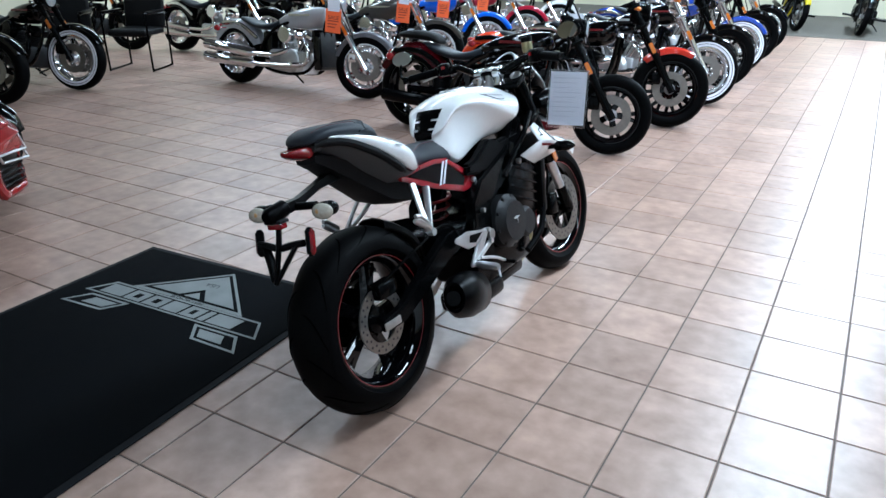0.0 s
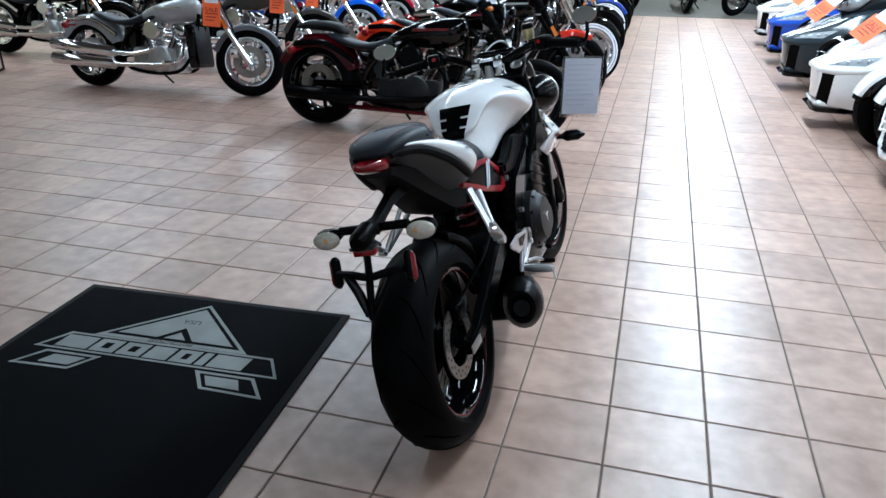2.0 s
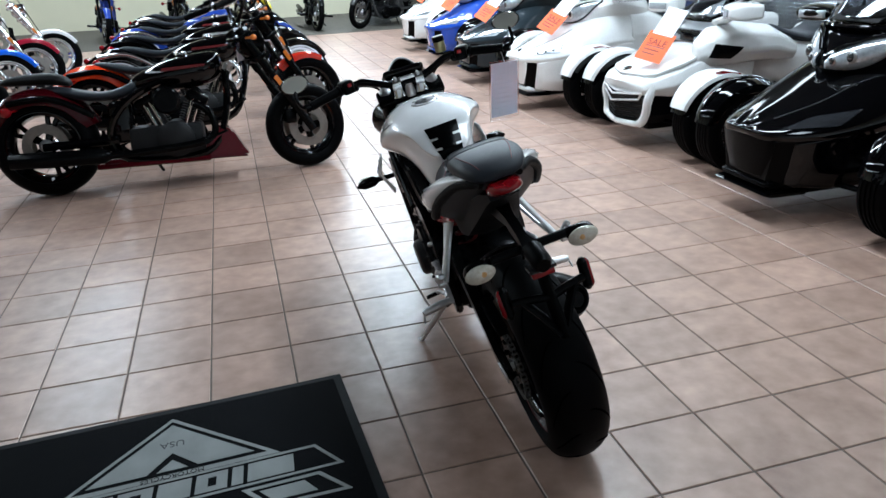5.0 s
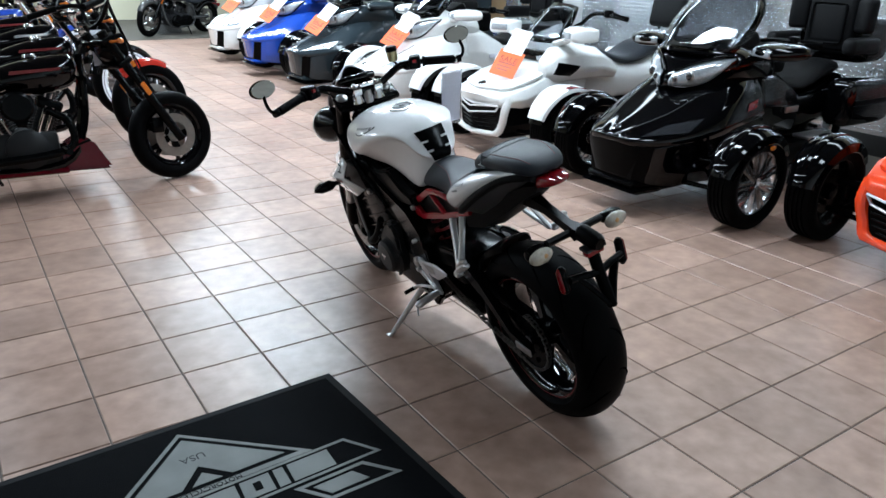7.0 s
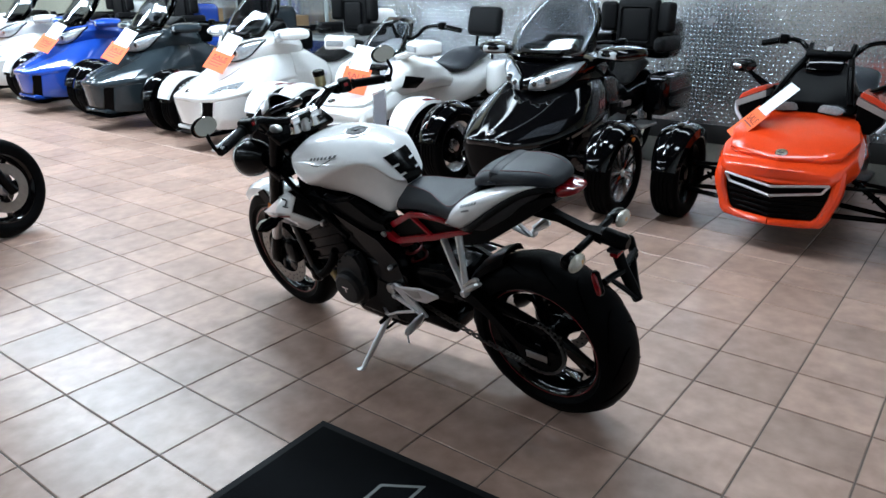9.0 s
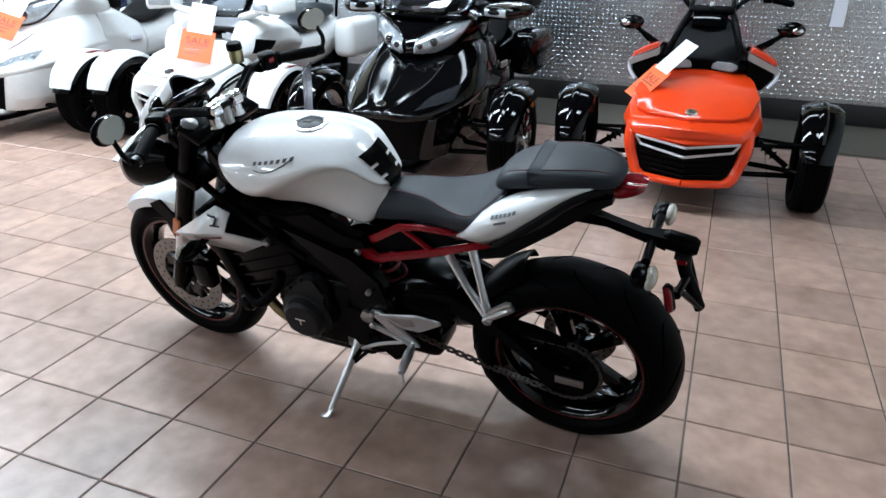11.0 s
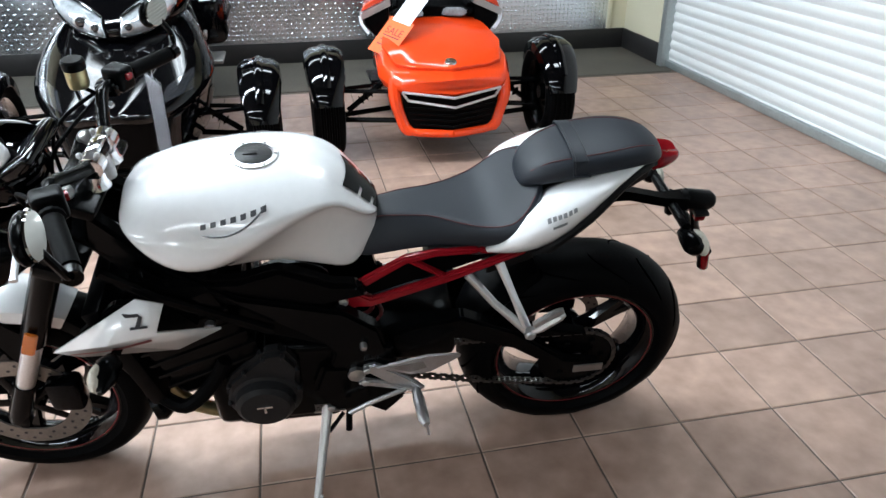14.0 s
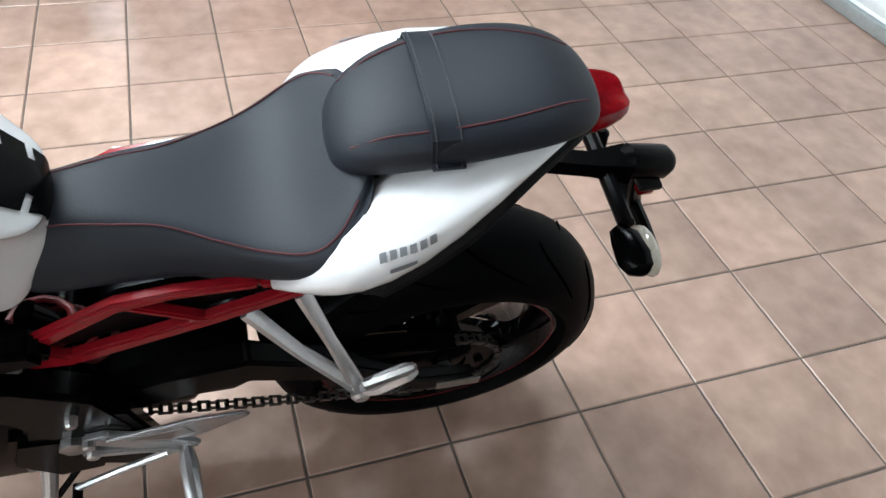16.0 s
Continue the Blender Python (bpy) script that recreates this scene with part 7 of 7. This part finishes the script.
def price_sleeve():
    t = thing("price_tag", "clear plastic sleeve with printed white price sheet hanging from the handlebar", "tag", pose(0.667, 1.060, 1.012, 90, 0, 21.5))
    part("sheet", box(-0.070, 0.070, -0.215, -0.004, -0.0005, 0.0005), M_SHEET, t)
    for s in (-1, 1):
        part("sleeve", box(-0.078, 0.078, -0.228, 0.004, s * 0.0012, s * 0.0018), M_CLEAR, t)
    for k in range(9):
        for s in (-1, 1):
            part("print_line", box(-0.058, 0.050 - 0.018 * (k % 3), -0.0285 - 0.019 * k, -0.0265 - 0.019 * k, s * 0.0006, s * 0.0008), M_GREYINK, t)
    part("string", sweep([(0.0, 0.0, 0.0), (-0.012, 0.03, 0.0), (-0.03, 0.055, 0.0)], 0.001, 5), M_PAPER, t)
    return t


price_sleeve()

# ---- roadsters along the wall ----
roadster(2.93, -0.115, 180, (0.78, 0.055, 0.008), "sport", "orange three-wheeled roadster with black fenders and low screen", accent=(0.55, 0.05, 0.02))
roadster(2.70, 1.55, 180, (0.008, 0.008, 0.010), "touring", "gloss black three-wheeled tourer with backrest and silver wheels", M_WHEEL)
roadster(2.72, 3.17, 180, (0.74, 0.74, 0.73), "sport", "white three-wheeled roadster with black grille", dress="full")
roadster(2.64, 4.75, 180, (0.78, 0.78, 0.77), "touring", "white three-wheeled tourer with smoked windscreen")
roadster(2.62, 6.35, 180, (0.022, 0.030, 0.036), "touring", "dark grey three-wheeled tourer with smoked windscreen")
roadster(2.66, 7.95, 180, (0.015, 0.06, 0.36), "touring", "metallic blue three-wheeled tourer")
roadster(2.70, 9.55, 180, (0.78, 0.78, 0.77), "touring", "white three-wheeled tourer at the end of the row")

# ---- cruisers ----
K = (0.010, 0.010, 0.012)
cruiser((0.08, 3.55), 0, (0.035, 0.0015, 0.003), (0.004, 0.003, 0.0035), "dark", "dark red cruiser with black engine, seat and wheels", 1.70, steer=16, rear_fender=(0.040, 0.001, 0.003), rf=0.295, twf=0.115, rr=0.33, twr=0.24, fender_front=False, bars=0.30, chin=(0.075, 0.002, 0.006), pad=True, frame=(0.014, 0.0006, 0.001), can=0.05, pipes=1)
cruiser((0.22, 4.68), 0, (0.70, 0.045, 0.008), K, "dark", "orange-red cruiser with black front fork and black tank", 1.68, frame=K, rim_kind="cast", steer=20, spoke=9, front_fender=(0.42, 0.018, 0.008), fender_arc=(62, 138))
cruiser((0.27, 5.80), 0, K, None, "chrome", "black cruiser with whitewall tyres and chrome fork", 1.66, whitewall=True, steer=20, rim_kind="wire")
cruiser((0.25, 6.95), 0, K, None, "dark", "black cruiser with cast wheels", 1.66, steer=20)
cruiser((0.22, 8.05), 0, (0.02, 0.05, 0.28), None, "chrome", "blue cruiser with whitewall tyres", 1.66, whitewall=True, steer=20)
cruiser((0.22, 9.15), 0, K, None, "dark", "black cruiser far along the row", 1.66, steer=20)
cruiser((0.20, 10.3), 0, K, None, "chrome", "black chromed cruiser far along the row", 1.66, steer=20)
cruiser((-2.69, 4.31), 0, (0.36, 0.36, 0.37), None, "chrome", "silver power cruiser with chrome side exhausts", 1.70, steer=20, rf=0.315, twf=0.13, rr=0.32, twr=0.2, can=0.055, shroud=True, pad=False, front_fender=(0.10, 0.10, 0.11))
cruiser((-2.65, 5.62), 0, (0.05, 0.045, 0.04), None, "chrome", "dark pewter cruiser with chrome fork", 1.66, steer=20, whitewall=False, rim_kind="wire")
cruiser((-2.6, 6.8), 0, (0.01, 0.10, 0.60), None, "chrome", "bright blue cruiser with chrome trim", 1.66, steer=20)
cruiser((-2.6, 8.0), 0, (0.30, 0.01, 0.03), None, "chrome", "dark red cruiser with chrome trim", 1.66, steer=20)
cruiser((-2.6, 9.2), 0, (0.70, 0.70, 0.70), None, "chrome", "white cruiser with chrome trim", 1.66, steer=20)
cruiser((-5.5, 3.07), 0, K, None, "dark", "black heritage cruiser with whitewall tyres and wire wheels", 1.64, whitewall=True, rim_kind="wire", steer=20, rim_mat=M_CHROME)
cruiser((-5.45, 2.2), 0, K, None, "dark", "black cruiser beside the heritage cruiser", 1.64, steer=20)
cruiser((-5.3, 5.75), 0, K, None, "chrome", "black touring cruiser with chrome pipes", 1.64, steer=20)
cruiser((-5.2, 7.1), 0, K, None, "dark", "black cruiser by the side wall", 1.64, steer=20)
cruiser((-5.2, 8.4), 0, K, None, "chrome", "black chromed cruiser by the side wall", 1.64, steer=20)
cruiser((-7.6, 5.4), 0, K, None, "dark", "black cruiser behind the visitor chairs", 1.64, steer=20)
for fx, fy, hd, col in ((-1.2, 13.9, -80, K), (0.3, 13.7, -75, (0.5, 0.4, 0.02)), (1.35, 13.5, -90, K), (2.2, 13.35, -150, (0.05, 0.05, 0.05)), (-2.6, 13.9, -85, (0.02, 0.05, 0.3))):
    cruiser((fx, fy), hd, col, None, "dark", "dark motorcycle standing on the carpet at the end", 1.45, rim_kind="wire", twf=0.1, twr=0.15)

# ---- loose things ----
def visitor_chair(x, y, turn):
    t = thing("visitor_chair", "black upholstered sled-base visitor chair", "chair", pose(x, y, 0, 0, 0, turn), "visitor chairs")
    part("seat", box(-0.26, 0.26, -0.24, 0.24, 0.40, 0.48, 0.03, 3), M_CLOTH, t)
    part("backrest", moved(box(-0.04, 0.04, -0.25, 0.25, 0.0, 0.46, 0.03, 3), Matrix.Translation((-0.25, 0, 0.46)) @ pose(0, 0, 0, 0, -8, 0)), M_CLOTH, t)
    for s in (-1, 1):
        part("sled_leg", sweep(curve([(-0.27, s * 0.27, 0.64), (0.20, s * 0.27, 0.66), (0.27, s * 0.27, 0.60), (0.25, s * 0.27, 0.05), (0.20, s * 0.27, 0.013), (-0.24, s * 0.27, 0.013), (-0.28, s * 0.27, 0.06), (-0.27, s * 0.27, 0.60)], 5), 0.0125, 8), M_SATIN, t)
        part("armrest", box(-0.2, 0.22, s * 0.245, s * 0.295, 0.66, 0.69, 0.01), M_PLASTIC, t)
    return t


visitor_chair(-6.15, 4.40, -65)
visitor_chair(-6.75, 3.85, -50)

roadster(-2.60, 0.26, 50, (0.26, 0.006, 0.005), "sport", "red three-wheeled roadster with black lower nose beside the mat")


def carton(x, y, z, w, d, h, turn=0):
    t = thing("cardboard_box", "brown cardboard box on a shelf by the wall", "box", pose(x, y, z, 0, 0, turn), "cardboard boxes")
    part("carton", box(-w / 2, w / 2, -d / 2, d / 2, 0, h, 0.004), M_CARD, t)
    part("tape", box(-w / 2 - 0.001, w / 2 + 0.001, -0.025, 0.025, h - 0.06, h + 0.001), M_CREAM, t)
    part("print_patch", box(-w / 2 - 0.002, -w / 2 - 0.0005, -0.05, 0.05, h * 0.3, h * 0.55), M_INK, t)


def shelf_unit(x, y):
    t = thing("shelf_unit", "metal shelf rack with accessories against the wall", "shelf", pose(x, y, 0))
    for sx in (-0.2, 0.2):
        for sy in (-0.55, 0.55):
            part("upright", box(sx - 0.015, sx + 0.015, sy - 0.015, sy + 0.015, 0.004, 1.9), M_TRACK, t)
    for z in (0.25, 0.75, 1.25, 1.75):
        part("shelf_board", box(-0.22, 0.22, -0.57, 0.57, z, z + 0.025, 0.004), M_TRACK, t)
    return t


shelf_unit(5.0, 6.2)
carton(4.98, 6.05, 1.276, 0.30, 0.40, 0.30)
carton(4.98, 6.5, 0.776, 0.30, 0.35, 0.25)
shelf_unit(5.0, 8.4)
carton(4.98, 8.3, 0.776, 0.30, 0.40, 0.30)

# metal-clad column and panels at the far end
tagged(part("clad_column", box(2.35, 2.95, 13.9, 14.5, 0.004, 3.49, 0.004), M_PLATE, None), "metal-clad square column on the carpet", "column", kind="structure")

# tags on the vehicles
def place_tag(low, top, across, w=0.14, share=0.53):
    """An orange tag with its white card above, strung from low to top; across: the card's width runs this way."""
    low, top = Vector(low), Vector(top)
    up = (top - low).normalized()
    side = (Vector(across) - up * Vector(across).dot(up)).normalized()
    out = side.cross(up)
    m = Matrix((side, up, out)).transposed().to_4x4()
    h = (top - low).length
    m.translation = low + up * h * share
    return sale_tag(m, w, h * share, h * (1 - share))


place_tag((2.89, 0.2385, 0.565), (3.03, -0.05, 0.87), (-0.108, -0.085, -0.007), 0.19)
place_tag((2.47, 3.006, 0.630), (2.765, 3.096, 0.957), (0.6, -0.8, 0.0), 0.21)
for tx, ty, tz in ((2.38, 4.62, 0.70), (2.31, 6.22, 0.69), (2.38, 7.82, 0.70), (2.42, 9.42, 0.72)):
    place_tag((tx, ty, tz), (tx + 0.31, ty + 0.03, tz + 0.28), (0.65, -0.75, 0.0), 0.20)
for tx, ty, tz in ((-2.86, 4.05, 0.66), (-2.94, 5.40, 0.64), (-3.09, 6.55, 0.60), (-3.15, 7.75, 0.60)):
    place_tag((tx, ty, tz), (tx + 0.03, ty + 0.02, tz + 0.36), (1, 0.45, 0), 0.15, 0.6)


def white_card(p, rz):
    t = thing("white_card_tag", "white card tag hanging from the fork", "tag", Matrix.Translation(p) @ pose(0, 0, 0, 90, 0, rz), "white card tags")
    part("card", box(-0.05, 0.05, -0.22, 0, -0.0008, 0.0008), M_PAPER, t)
    part("string", sweep([(0, 0, 0), (0.02, 0.05, 0)], 0.001, 5), M_PAPER, t)


white_card((-0.28, 3.69, 0.99), 25)
white_card((-0.06, 4.75, 1.0), 25)
white_card((5.27, -1.02, 1.0), 90)

# ---- floor tiles, piece by piece ----
def tile_bm(w):
    h, b = w / 2, 0.0025
    rings = [[(-h, -h, -0.0034), (h, -h, -0.0034), (h, h, -0.0034), (-h, h, -0.0034)], [(-h, -h, -0.002), (h, -h, -0.002), (h, h, -0.002), (-h, h, -0.002)], [(-h + b, -h + b, 0), (h - b, -h + b, 0), (h - b, h - b, 0), (-h + b, h - b, 0)]]
    return skin(rings)


near_tile = finish("tile", tile_bm(T - 0.006), M_TILE, 20)
verts, faces = [], []
rng = random.Random(4)
for i in range(TILE_X[0], TILE_X[1]):
    for j in range(TILE_Y[0], TILE_Y[1] + 1):
        cx, cy = (i + 0.5) * T, (j + 0.5) * T
        if -1.9 < cx < 2.75 and -1.8 < cy < 3.7:
            o = new("tile", near_tile)
            o.parent = floor_ob
            o.matrix_basis = pose(cx, cy, rng.uniform(-0.0004, 0.0), rng.uniform(-0.08, 0.08), rng.uniform(-0.08, 0.08), 90 * rng.randrange(4))
        else:
            k = len(verts)
            verts += [(v.co.x + cx, v.co.y + cy, v.co.z) for v in near_tile.vertices]
            faces += [[k + q for q in p.vertices] for p in near_tile.polygons]
field = bpy.data.meshes.new("tile_field")
field.from_pydata(verts, [], faces)
field.materials.append(M_TILE_FIELD)
o = new("tile_field", field)
o.parent = floor_ob
tagged(o, kind="stuff")
